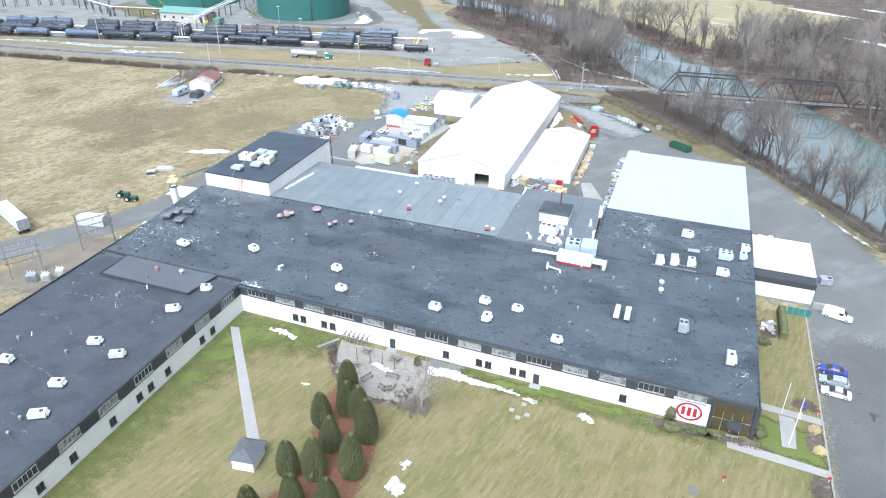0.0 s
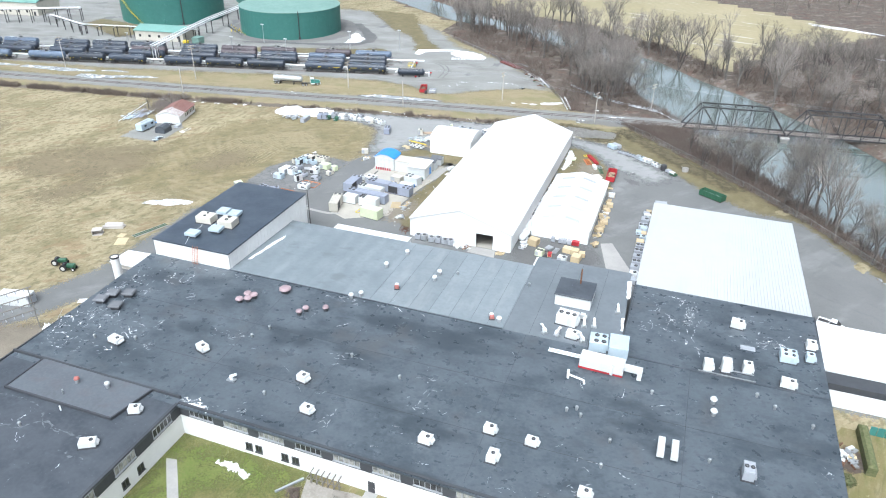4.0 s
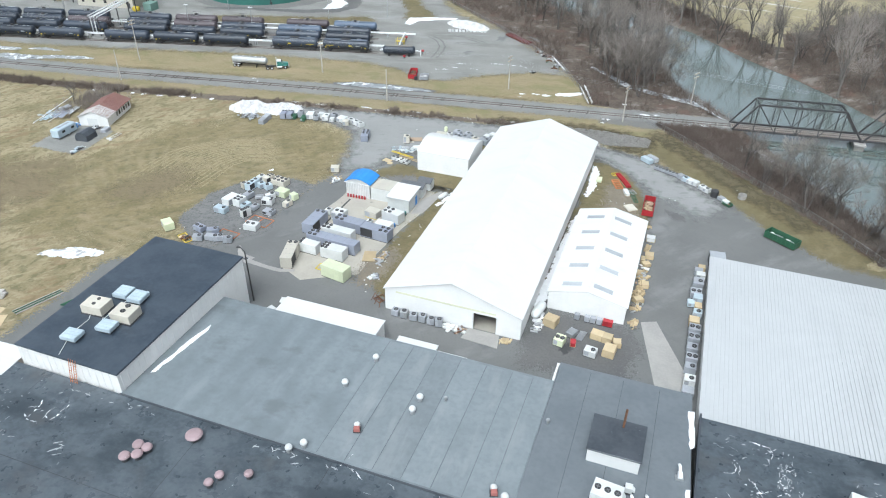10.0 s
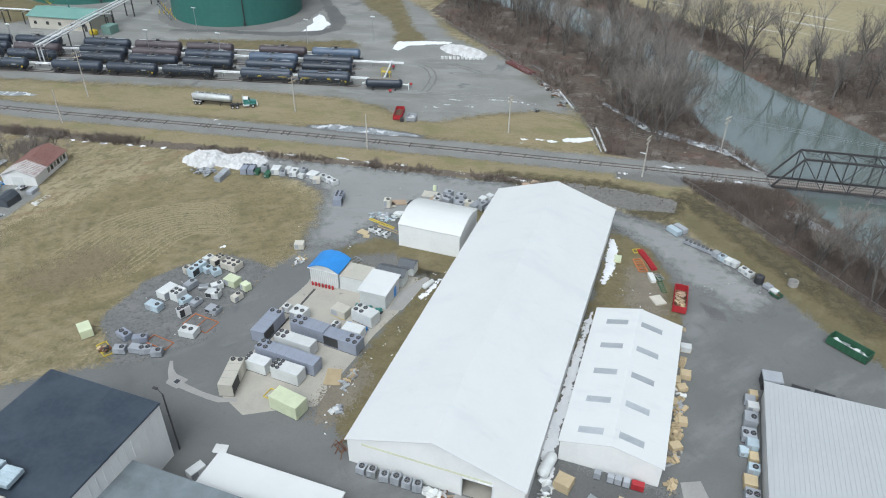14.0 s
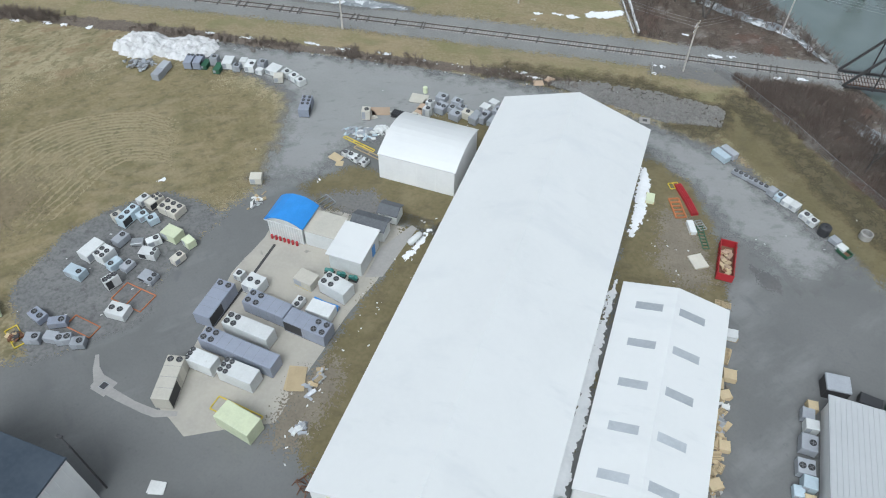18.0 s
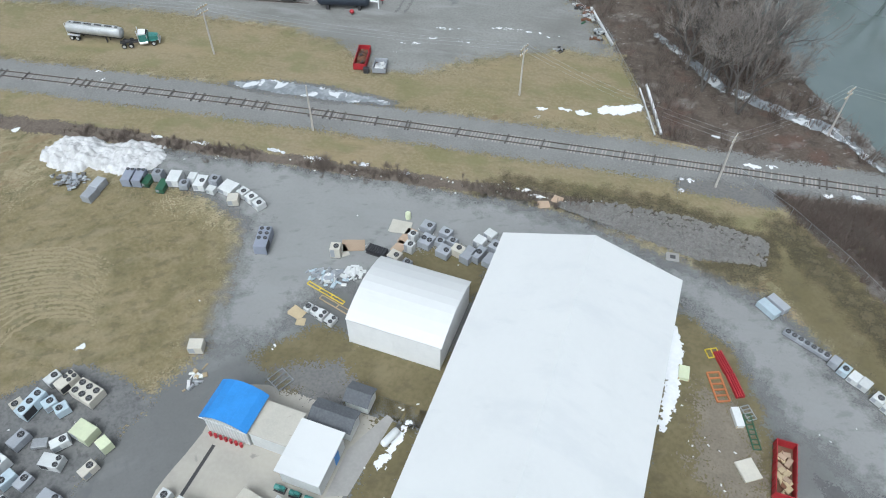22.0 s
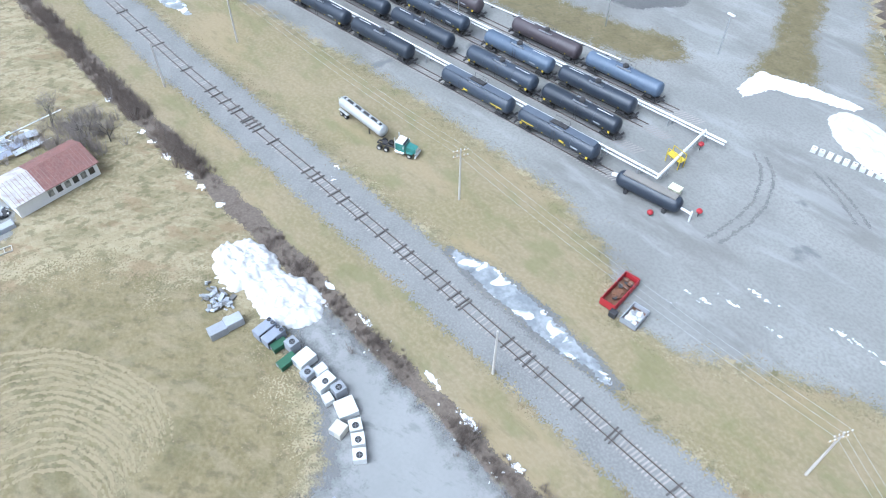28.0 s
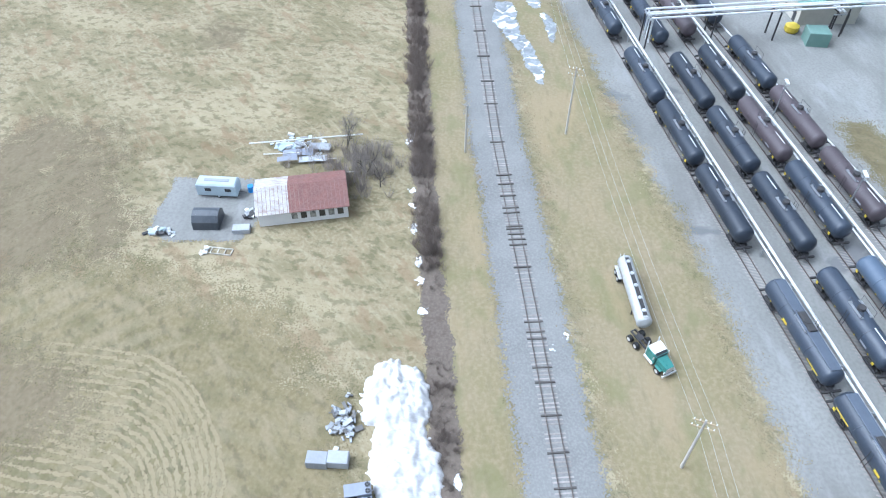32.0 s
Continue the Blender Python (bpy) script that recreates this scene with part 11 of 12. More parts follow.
for k, (x, y, L, W, a, m2) in enumerate(((-121.6, 45.0, 4.6, 1.7, 92, "unit_lightblue"), (-119.8, 47.2, 5.2, 1.5, 97, "unit_blue_grey"), (-118.2, 50.2, 4.8, 1.4, 100, "grey_metal"), (-121.4, 50.6, 3.8, 1.6, 88, "unit_grey"), (-117.4, 46.0, 3.4, 1.1, 104, "unit_blue_grey"))):
    t = thing("metal_sheet", "bent blue-grey metal roofing sheet lying in the scrap", "sheet", m=pose(x, y, 0.12 + 0.16 * k, 2 + k, -2, a), group="scrap sheets behind the hut")
    part("sheet", Shape().slab((-L / 2, -W / 2, 0.12), (0, -W / 2, 0.2), (0, W / 2, 0.24), (-L / 2, W / 2, 0.1), 0.04), M[m2], t)
    part("sheet", Shape().slab((0.01, -W / 2, 0.2), (L / 2, -W / 2, 0.08), (L / 2, W / 2, 0.16), (0.01, W / 2, 0.24), 0.04), M[m2], t)
for a, b in (((-118.6, 41.5, 0.4), (-119.6, 47.4, 0.5)), ((-117.6, 49.2, 0.5), (-118.6, 54.2, 0.7)), ((-114.6, 52.4, 0.4), (-115.8, 58.0, 0.5))):
    t = thing("timber_pole", "pale timber pole lying in the scrap behind the hut", "pole", group="poles behind the hut")
    part("pole", Shape().cyl(a, b, 0.09, 0.07, n=6), M["plastic"], t)
heap("hut_clutter", -98.9, 31.2, 0.9, 2.4, 0.8, ["steel", "unit_white", "black_steel", "unit_lightblue"], "pale junk piled at the edge of the hut's gravel", 26, 81)
heap("hut_clutter", -104.2, 43.4, 1.6, 0.9, 0.8, ["plastic", "unit_grey", "black_steel"], "mixed junk beside the old hut", 18, 82)
heap("hut_clutter", -110.6, 43.4, 0.9, 1.0, 1.0, ["plastic", "blue", "unit_white"], "white and blue drums and bags beside the caravan", 12, 83)

# ---- snow ----
SN = "remaining patches of old snow"
k = 0


def snow(poly, z=0.08, mat="snow", rough=0.5, lab="remaining patch of old white snow"):
    global k
    k += 1
    return patch("snow_patch", poly, z + 0.004 * (k % 11), M[mat], lab, "snow", seed=100 + k, rough=rough, kind="stuff", step=0.8)


snow(ribbon([(32.6, -78.6), (37, -78.0), (43, -78.4), (50, -79.3)], [0.9, 1.0, 0.6, 0.3]))
snow(ribbon([(0.2, -77.6), (3, -77.4), (6.2, -78.6)], [0.3, 0.7, 0.4]))
snow(blob(61.3, -80.8, 1.4, 0.6, -0.4, 10, 0.4, 3)), snow(blob(51.5, -79.8, 1.2, 0.4, -0.3, 10, 0.4, 4)), snow(blob(37.8, -104.4, 1.3, 1.8, 0.4, 12, 0.4, 5), mat="dirty_snow"), snow(blob(14.6, -89.5, 0.8, 0.4, 0, 8, 0.3, 6)), snow(ribbon([(22.8, -80.0), (25, -80.6), (27, -81.4)], 0.5)), snow(blob(37.5, -100, 0.6, 1.0, 0, 8, 0.4, 66), mat="dirty_snow")
for x, y, a, b in ((-3.4, 110.6, 1.0, 0.4), (0.6, 112.0, 1.2, 0.7), (3.7, 112.0, 1.4, 0.7), (-3.5, 108.4, 0.6, 0.3), (15.2, 115, 0.3, 1.0), (16.5, 112, 0.3, 1.0), (23.6, 100.6, 1.2, 0.4), (23.0, 97.9, 0.5, 0.4), (-16.9, 134.4, 2.4, 0.7), (-11.5, 134.8, 2.2, 0.6), (-33.7, 122.2, 1.6, 0.8), (-35.2, 118.7, 0.8, 0.5), (-28.3, 130, 2.0, 0.6), (-7.1, 134.7, 0.9, 0.6), (-24, 126.5, 1.4, 0.5), (-31, 125.6, 1.8, 0.5), (13.4, 86.4, 1.0, 0.3), (19, 89.6, 0.9, 0.3), (-1.0, 88.8, 2.0, 0.35), (1.6, 88.2, 1.4, 0.3), (-86.3, 92.2, 0.9, 0.5), (-83.6, 90.2, 0.6, 0.3), (45.5, 104.8, 1.0, 0.5), (50, 106, 0.9, 0.6), (33.6, 108, 1.4, 0.6), (36.5, 108.8, 0.9, 0.5), (27, 113.6, 0.7, 0.5)):
    if y > 117:
        for q in (-1, 0, 1):
            snow(blob(x + q * a * 0.7, y + q * 0.5 * b + 0.5 * noise.noise(Vector((x, y, q))), a * 0.55, b * 0.32, 0.3, 9, 0.5, int(x * 13 + y) + q), rough=0.3)
    else:
        snow(blob(x, y, a, b, 0.15, 10, 0.4, int(x * 13 + y)), rough=0.25)
snow(ribbon([(6.0, 113.6), (9.6, 115.2), (13.6, 117.6)], [0.8, 1.3, 0.8]))
patch("wet_ground", ribbon([(-61, 97.2), (-54, 99.2), (-47, 100.3), (-40, 101.2), (-28.6, 102.6)], [0.8, 2.5, 2.5, 2.5, 0.8]), 0.068, M["dark_gravel"], "wet dark gravel round the icy ditch", "gravel", seed=98, rough=0.5, verge=1.4)
snow(ribbon([(-60, 97.6), (-54, 99.4), (-47, 100.4), (-40, 101.2), (-30, 102.4)], [0.4, 1.7, 1.6, 1.7, 0.4]), mat="ice", lab="grey icy snow along the track ditch")
for line, hw in (([(-178, 80), (-170, 80.5), (-158, 84)], [2.0, 2.6, 0.6]), ([(-210, 82), (-190, 84), (-176, 87)], [1.5, 2.6, 1.0]), ([(-164, 84), (-152, 87), (-146, 88.4)], [1.0, 1.6, 0.6]), ([(-174, 88.4), (-168, 90.5), (-162, 90.5)], [0.8, 1.2, 0.5]), ([(-240, 76), (-225, 80), (-212, 82)], [1, 2, 1])):
    snow(ribbon(line, hw), mat="ice", lab="icy grey snow beside the yard road")
snow([(-66.5, 174.5), (-62, 176), (-58, 178.5), (-48, 181), (-48.5, 178.5), (-56, 174.6), (-61, 171.5), (-62.6, 164.5), (-65.0, 166)])
mound = Shape()
for j in range(25):
    for i in range(41):
        u, v = i / 20 - 1, j / 12 - 1
        e = max(0.0, 1 - u * u - v * v + 0.2 * noise.noise(Vector((u * 3, v * 3, 4))))
        mound.v.append((-41 + 9 * u - 1.2 * v, 172.5 + 5.4 * v - 1.6 * u, 1.5 * math.sqrt(e) * (0.85 + 0.4 * noise.noise(Vector((u * 4, v * 4, 2)))) - 0.03))
for j in range(24):
    for i in range(40):
        mound.f.append((j * 41 + i, j * 41 + i + 1, (j + 1) * 41 + i + 1, (j + 1) * 41 + i))
        mound.mi.append(0)
tagged(part("snow_heap", mound, M["pile_snow"], label="low grey-edged heap of ploughed snow", smooth=True), category="snow", kind="stuff")
for x, y, a, b in ((-88, 72.6, 0.5, 1.0), (-93.5, 71.5, 0.7, 0.5), (-97, 71.0, 1.2, 0.5), (-103.5, 69.4, 1.6, 0.5), (-109, 68.2, 0.9, 0.4), (-112.5, 67.8, 0.7, 0.5), (-56, 80.8, 1.6, 0.4), (-42.6, 83.6, 1.8, 0.5), (-36, 84, 2.0, 0.4), (-28, 85.2, 1.6, 0.4), (-64, 79.6, 0.9, 0.5), (-20, 86, 0.9, 0.3), (-125, 65.6, 1.0, 0.4)):
    snow(blob(x, y, a, b, 0.1, 10, 0.4, int(x * 3 + y)), rough=0.25, mat="snow" if x < -60 else "dirty_snow")
snow(ribbon([(25.9, 70.5), (26.4, 66), (26.9, 60), (26.6, 54)], [0.4, 0.9, 1.0, 0.3]), z=0.12), snow(ribbon([(26.0, 45), (26.0, 40), (25.8, 33), (25.8, 26), (25.85, 18), (25.9, 11), (26.5, 6)], [0.3, 0.5, 0.6, 0.75, 0.8, 0.9, 0.9]), z=0.14), snow(ribbon([(-4.4, 37), (-3.6, 40), (-2.6, 44.4)], [0.3, 0.6, 0.3]), z=0.1)
snow(blob(-64.5, -5.8, 4.6, 2.0, 0.35, 14, 0.3, 12), mat="dirty_snow"), snow(blob(-68.8, -7.6, 2.2, 1.2, 0.2, 12, 0.3, 13), mat="dirty_snow"), snow(blob(-23.6, 48.5, 0.6, 0.4, 0, 8, 0.3, 14)), snow(blob(-47.3, 39.3, 0.9, 0.6, 0.5, 8, 0.3, 15)), snow(blob(-36.5, 51.0, 0.5, 0.4, 0, 8, 0.3, 16))
for line, hw in (([(12, 143.3), (18.2, 137.5), (26.2, 129.4), (37.1, 125)], [0.8, 1.0, 1.4, 1.6]), ([(37.1, 125), (42, 123.6), (46.5, 122.8), (50, 121), (53, 118), (55.4, 115.4)], [1.5, 1.7, 1.8, 2.2, 2.6, 1.4]), ([(104, 18), (109, 9), (114.4, 0)], [0.3, 0.5, 0.4]), ([(58, 96), (63, 92), (70, 88)], [1.0, 2.0, 1.0])):
    strip = snow(ribbon(line, hw), mat="ice", z=0.14, lab="broken strip of grey icy snow above the river")
    for v in strip.data.vertices:
        g = river_gap(v.co.x, v.co.y)
        v.co.z -= 3.4 * (1 - smooth(g, -4, 7)) if g < 9 else 0.0
for k2, (x, y) in enumerate(((90, 175), (140, 150), (70, 250), (120, 260))):
    snow(blob(x + 60, y + 60, 22, 3.0, -0.5, 16, 0.4, k2), mat="dirty_snow", lab="faint snow streaks in the far stubble field", z=0.05)
# snow pile at the field's edge: two ploughed lobes grown together
pile = Shape()
nx, ny = 120, 74
LOBES = ((-73.9, 70.9, 5.6, 4.3, 0.25, 1.9), (-64.6, 73.5, 5.6, 4.2, 0.35, 1.35), (-69.4, 72.0, 3.4, 3.2, 0.2, 1.2))
for j in range(ny + 1):
    for i in range(nx + 1):
        x, y = -81.5 + i * 0.2, 64.8 + j * 0.2
        z = -0.08
        for cx, cy, rx, ry, turn, hgt in LOBES:
            c, sn = math.cos(turn), math.sin(turn)
            u, v = ((x - cx) * c + (y - cy) * sn) / rx, (-(x - cx) * sn + (y - cy) * c) / ry
            e = 1 - (u * u + v * v) * (1 + 0.3 * noise.noise(Vector((x / 1.8, y / 1.8, 1))) + 0.22 * noise.noise(Vector((x / 0.6, y / 0.6, 4))))
            if e > 0:
                lump = 0.8 + 0.45 * noise.noise(Vector((x / 2.2, y / 2.2, 2))) + 0.3 * noise.noise(Vector((x / 0.8, y / 0.8, 3))) + 0.16 * noise.noise(Vector((x / 0.35, y / 0.35, 5)))
                z = max(z, hgt * math.sqrt(e) * lump)
        pile.v.append((x, y, z))
for j in range(ny):
    for i in range(nx):
        face = (j * (nx + 1) + i, j * (nx + 1) + i + 1, (j + 1) * (nx + 1) + i + 1, (j + 1) * (nx + 1) + i)
        if max(pile.v[q][2] for q in face) > 0:
            pile.f.append(face)
            pile.mi.append(0)
tagged(part("snow_heap", pile, M["pile_snow"], label="large ploughed heap of dirty white snow", smooth=True), category="snow", kind="stuff")
# riprap bed
rr = random.Random(61)
stone_meshes = []
for s0 in range(4):
    s = Shape().lathe([(0.2, 0.0), (0.42, 0.12), (0.36, 0.3), (0.0, 0.4)], (0, 0, 0), 6)
    s.v = [(x * rr.uniform(0.7, 1.3), y * rr.uniform(0.7, 1.3), z * rr.uniform(0.7, 1.2)) for x, y, z in s.v]
    stone_meshes.append(s)
bed = Shape()
bedpoly = [(5.5, 87.6), (13.8, 91), (26.2, 92.2), (36.8, 91.2), (36.6, 85.8), (27.1, 83.6), (14.9, 85.6)]
patch("riprap_bed", bedpoly, 0.05, M["riprap"], "bed of pale broken stone", "stone", seed=97, rough=0.5)
for _ in range(1500):
    x = rr.uniform(5.5, 37)
    lo = along([(5.5, 87.2), (14.9, 85.7), (27.1, 83.7), (37, 85.9)], x)
    hi = along([(5.5, 88.0), (13.8, 91), (26.2, 92), (37, 91)], x)
    y = rr.uniform(lo, hi)
    q = rr.choice(stone_meshes)
    sc = rr.uniform(0.4, 1.1)
    c, sn = math.cos(x * 9), math.sin(x * 9)
    bed.add([(x + sc * (c * a - sn * b), y + sc * (sn * a + c * b), 0.03 + sc * d) for a, b, d in q.v], q.f)
tagged(part("riprap_stone", bed, M["riprap"], label="loose pale broken stones by the lane"), category="stone", kind="stuff")
# stains: pale cement lines on the yard asphalt
patch("concrete_collar", [(-33.4, 3.6), (-31.0, 3.2), (-30.6, 5.5), (-33.0, 5.9)], 0.068, M["walk"], "pale concrete collar round a drain cover", "pavement", seed=96, rough=0)
t = thing("drain_cover", "dark square drain cover in a concrete collar", "cover", m=pose(-32.0, 4.55, 0.068, 0, 0, -9))
part("frame", Shape().box(-0.5, -0.5, 0, 0.5, 0.5, 0.02), M["steel"], t)
part("grate", Shape().box(-0.42, -0.42, 0.02, 0.42, 0.42, 0.035), M["frame_dark"], t)
patch("cement_trench", ribbon([(-35.9, 8.2), (-34.6, 6.4), (-32.6, 4.7)], [0.25, 0.4, 0.8]), 0.06, M["walk"], "pale refilled trench in the asphalt", "pavement", seed=98, rough=0.2)
patch("cement_trench", ribbon([(-33.6, 4.4), (-31.4, 4.2), (-27.0, 3.5), (-23.5, 3.4), (-21.0, 4.4)], [0.55, 0.6, 0.5, 0.55, 0.35]), 0.064, M["walk"], "pale refilled trench in the asphalt", "pavement", seed=99, rough=0.2)


# scraps of sheeting and foam blown over the verges and the apron
for k, (x0, y0, x1, y1, n) in enumerate(((-7.5, 20, -1.2, 48, 22), (-8.5, 0, -3, 16, 10), (27.5, 44, 38, 62, 14), (-52, 10, -36, 36, 14), (-24, 62, -2, 76, 14), (40, 58, 66, 76, 8))):
    s = Shape()
    for _ in range(n):
        x, y, a, l, w = r4.uniform(x0, x1), r4.uniform(y0, y1), r4.uniform(0, 6.28), r4.uniform(0.06, 0.24), r4.uniform(0.05, 0.13)
        c, q = Vector((math.cos(a), math.sin(a), 0)) * l, Vector((-math.sin(a), math.cos(a), 0)) * w
        o = Vector((x, y, 0.09))
        s.add([o - c - q, o + c * 0.8 - q * 0.6, o + c + q, o - c * 0.7 + q * 0.9, o + Vector((0, 0, r4.uniform(0.04, 0.12)))], [(0, 1, 4), (1, 2, 4), (2, 3, 4), (3, 0, 4)])
    tagged(part("litter", s, M["plastic"], label="small pale scraps of plastic and foam lying about"), category="litter", kind="stuff")


# odds and ends west of the factory
t = thing("pole_bundle", "dark green poles lying bundled beside the lane", "pole")
for k in range(5):
    part("pole", Shape().cyl((-61.2 + k * 0.32, -24.4 - k * 0.1, 0.12 + 0.1 * (k % 2)), (-58.2 + k * 0.32, -16.4 - k * 0.1, 0.12 + 0.1 * (k % 2)), 0.11, n=7), M["green" if k % 2 else "pole_wood"], t)
t = thing("timber_stack", "weathered grey timber stacked in the grass", "timber", m=pose(-68.4, -22.0, 0, 0, 0, 20))
for k in range(10):
    part("board", Shape().box(-2.2 + r4.uniform(-0.4, 0.4), -1.2 + (k % 5) * 0.5, 0.02 + 0.32 * (k // 5), 2.2 + r4.uniform(-0.5, 0.5), -0.78 + (k % 5) * 0.5, 0.3 + 0.32 * (k // 5)), M["pole_wood"], t, m=pose(0, 0, 0, 0, 0, r4.uniform(-7, 7)))
t = thing("open_box", "weathered open-sided wooden box in the grass", "box", m=pose(-69.4, -26.4, 0, 0, 0, 30))
for b in ((-1.1, -0.9, 0, 1.1, 0.9, 0.1), (-1.1, -0.9, 1.2, 1.1, 0.9, 1.3), (-1.1, 0.8, 0.1, 1.1, 0.9, 1.2), (-1.1, -0.9, 0.1, -1.0, 0.8, 1.2)):
    part("side", Shape().box(*b), M["pole_wood"], t)
for x, y, a, w, l in ((-61.6, -27.4, 25, 2.6, 3.4), (-63.6, -25.0, 10, 1.6, 1.8)):
    t = thing("plywood_sheet", "pale plywood sheet lying in the grass", "sheet", m=pose(x, y, 0.03, 0, 0, a))
    part("sheet", Shape().box(-w / 2, -l / 2, 0, w / 2, l / 2, 0.08, bevel=0.02), M["crate"], t)
t = thing("red_tarpaulin", "crumpled bright red tarpaulin beside the raised block", "tarpaulin", m=pose(-44.6, -37.0, 0, 0, 0, 20))
s = Shape()
for j in range(9):
    for i in range(9):
        u, v = i / 8 - 0.5, j / 8 - 0.5
        s.v.append((u * 3.4, v * 2.6, 1.5 + 0.6 * noise.noise(Vector((u * 4, v * 4, 5))) - 2.6 * (u * u + v * v)))
for j in range(8):
    for i in range(8):
        s.f.append((j * 9 + i, j * 9 + i + 1, (j + 1) * 9 + i + 1, (j + 1) * 9 + i))
        s.mi.append(0)
part("sheet", s, M["tarp_red"], t)
part("load", Shape().box(-1.2, -0.9, 0, 1.2, 0.9, 0.9, bevel=0.1), M["wood"], t, "covered timber load")

for pts in ([(-36.6, -28.2), (-35.2, -30.4), (-35.2, -34.0), (-33.4, -38.2)], [(-34.6, -27.6), (-33.2, -29.8), (-33.0, -24.6)]):
    t = thing("roof_conduit", "thin pale conduit run across the black roof", "conduit")
    for (x0, y0), (x1, y1) in zip(pts, pts[1:]):
        part("conduit", Shape().cyl((x0, y0, 10.5), (x1, y1, 10.5), 0.05, n=5), M["unit_white"], t)


# pipes stacked along the yard fence
t = thing("pipe_stack", "maroon steel pipes stacked along the fence", "pipe")
for k in range(24):
    a, b = k % 13, k // 13
    x0, y0 = -24.4 + 0.155 * a + 0.08 * b, 166.6 + 0.22 * a + 0.11 * b
    cut = r4.uniform(-0.7, 0.4)
    part("pipe", Shape().cyl((x0 - 0.58 * cut, y0 + 0.4 * cut, 0.2 + 0.24 * b), (x0 + 10.2 + cut, y0 - 8.4 - 0.6 * cut, 0.2 + 0.24 * b), 0.13, n=7), M["rust" if k % 9 == 4 else "maroon"], t)
for x, y in ((-21.0, 163.6), (-16.6, 160.4)):
    part("bearer", Shape().box(-1.6, -0.1, 0, 1.6, 0.1, 0.06), M["old_wood"], t, m=pose(x, y, 0.03, 0, 0, -54))

# a row of pale concrete blocks beside the ploughed snow
block = None
for q in range(11):
    m = pose(-45.4 + q * 1.28, 163.0 + q * 0.44 + 0.2 * noise.noise(Vector((q * 1.7, 3, 1))), 0.03, 0, 0, 20 + 14 * noise.noise(Vector((q * 2.3, 1, 6))))
    if block is None:
        block = thing("concrete_block", "pale weathered concrete block in a row", "block", m=m, group="blocks in a row")
        part("block", Shape().box(-0.45, -0.6, 0, 0.45, 0.6, 0.75, bevel=0.08), M["unit_white"], block)
        part("lifting_eye", Shape().box(-0.12, -0.03, 0.75, 0.12, 0.03, 0.85), M["rust"], block)
    else:
        copy_thing(block, m)

# narrow dark strip along the chiller pad
patch("slot_drain", ribbon([(-23.4, 33.5), (-23.5, 28.0), (-23.6, 23.7), (-23.9, 17.5)], 0.22), 0.064, M["black_steel"], "narrow dark strip along the chiller pad", "drain", rough=0)

# drain inlet at the lane's edge
t = thing("drain_inlet", "square concrete drain inlet with dark grate", "drain", m=pose(23.9, 82.9, 0.04, 0, 0, 8))
part("rim", Shape().box(-0.95, -0.85, 0, 0.95, 0.85, 0.06, bevel=0.02), M["walk"], t)
part("grate", Shape().box(-0.4, -0.35, 0.06, 0.4, 0.35, 0.075), M["black_steel"], t)

# worn lane along the fence and wheel tracks in the yard
patch("lane", ribbon([(-27.5, 175.6), (-18.6, 169.2), (-11, 163), (-4.6, 154.8), (0, 146.5), (4.9, 138)], [1.3, 1.7, 1.8, 1.7, 1.6, 1.2]), 0.062, M["asphalt"], "grey worn lane along the yard fence", "lane", seed=301, rough=0.5)
for q, line in enumerate(([(-49.6, 154.4), (-46.6, 152.4), (-44.1, 149.3), (-41.6, 144.6), (-40.5, 139.3), (-40.2, 132.4)], [(-41.1, 159), (-35.1, 157.3), (-29.4, 154.3)])):
    for off in (-0.9, 0.9):
        patch("wheel_track", ribbon([(x + off, y + off * 0.5) for x, y in line], 0.22), 0.066 + 0.004 * q, M["dark_gravel"], "dark wheel track worn in the gravel", "track", seed=310 + q, rough=0.25, kind="stuff", verge=0.6)

# oddments by the yard corner
heap("scrap_heap", -4.8, 130.3, 1.1, 0.7, 0.5, ["black_steel", "tyre", "steel"], "small black scrap pile in the yard", 10, 71)
heap("scrap_heap", 0.8, 136.9, 1.3, 0.8, 0.6, ["black_steel", "rust", "steel"], "dark scrap beside the fence corner", 14, 72)
heap("scrap_heap", -7.8, 150.9, 1.2, 1.6, 0.6, ["steel", "unit_white", "rust"], "bent steel scrap along the fence", 16, 73)
heap("scrap_heap", -4.6, 148.2, 1.6, 1.3, 1.0, ["black_steel", "rust", "unit_white", "steel"], "mixed dark and white scrap piled along the fence", 30, 74)
heap("scrap_heap", -2.0, 144.6, 1.4, 1.8, 1.1, ["black_steel", "unit_grey", "plastic", "rust"], "mixed dark and pale scrap piled along the fence", 34, 75)
heap("scrap_heap", 1.0, 139.6, 1.3, 1.5, 0.9, ["steel", "unit_white", "black_steel"], "tangled steel scrap along the fence", 26, 76)
t = thing("bin", "small black plastic bin between the skips", "bin", m=pose(-37.9, 109.9, 0.03, 0, 0, 15))
part("body", Shape().prism([(-0.5, -0.4), (0.5, -0.4), (0.5, 0.4), (-0.5, 0.4)], 0, 0.95), M["fan_black"], t)
part("lid", Shape().box(-0.55, -0.45, 0.95, 0.55, 0.45, 1.05, bevel=0.03), M["fan_black"], t)

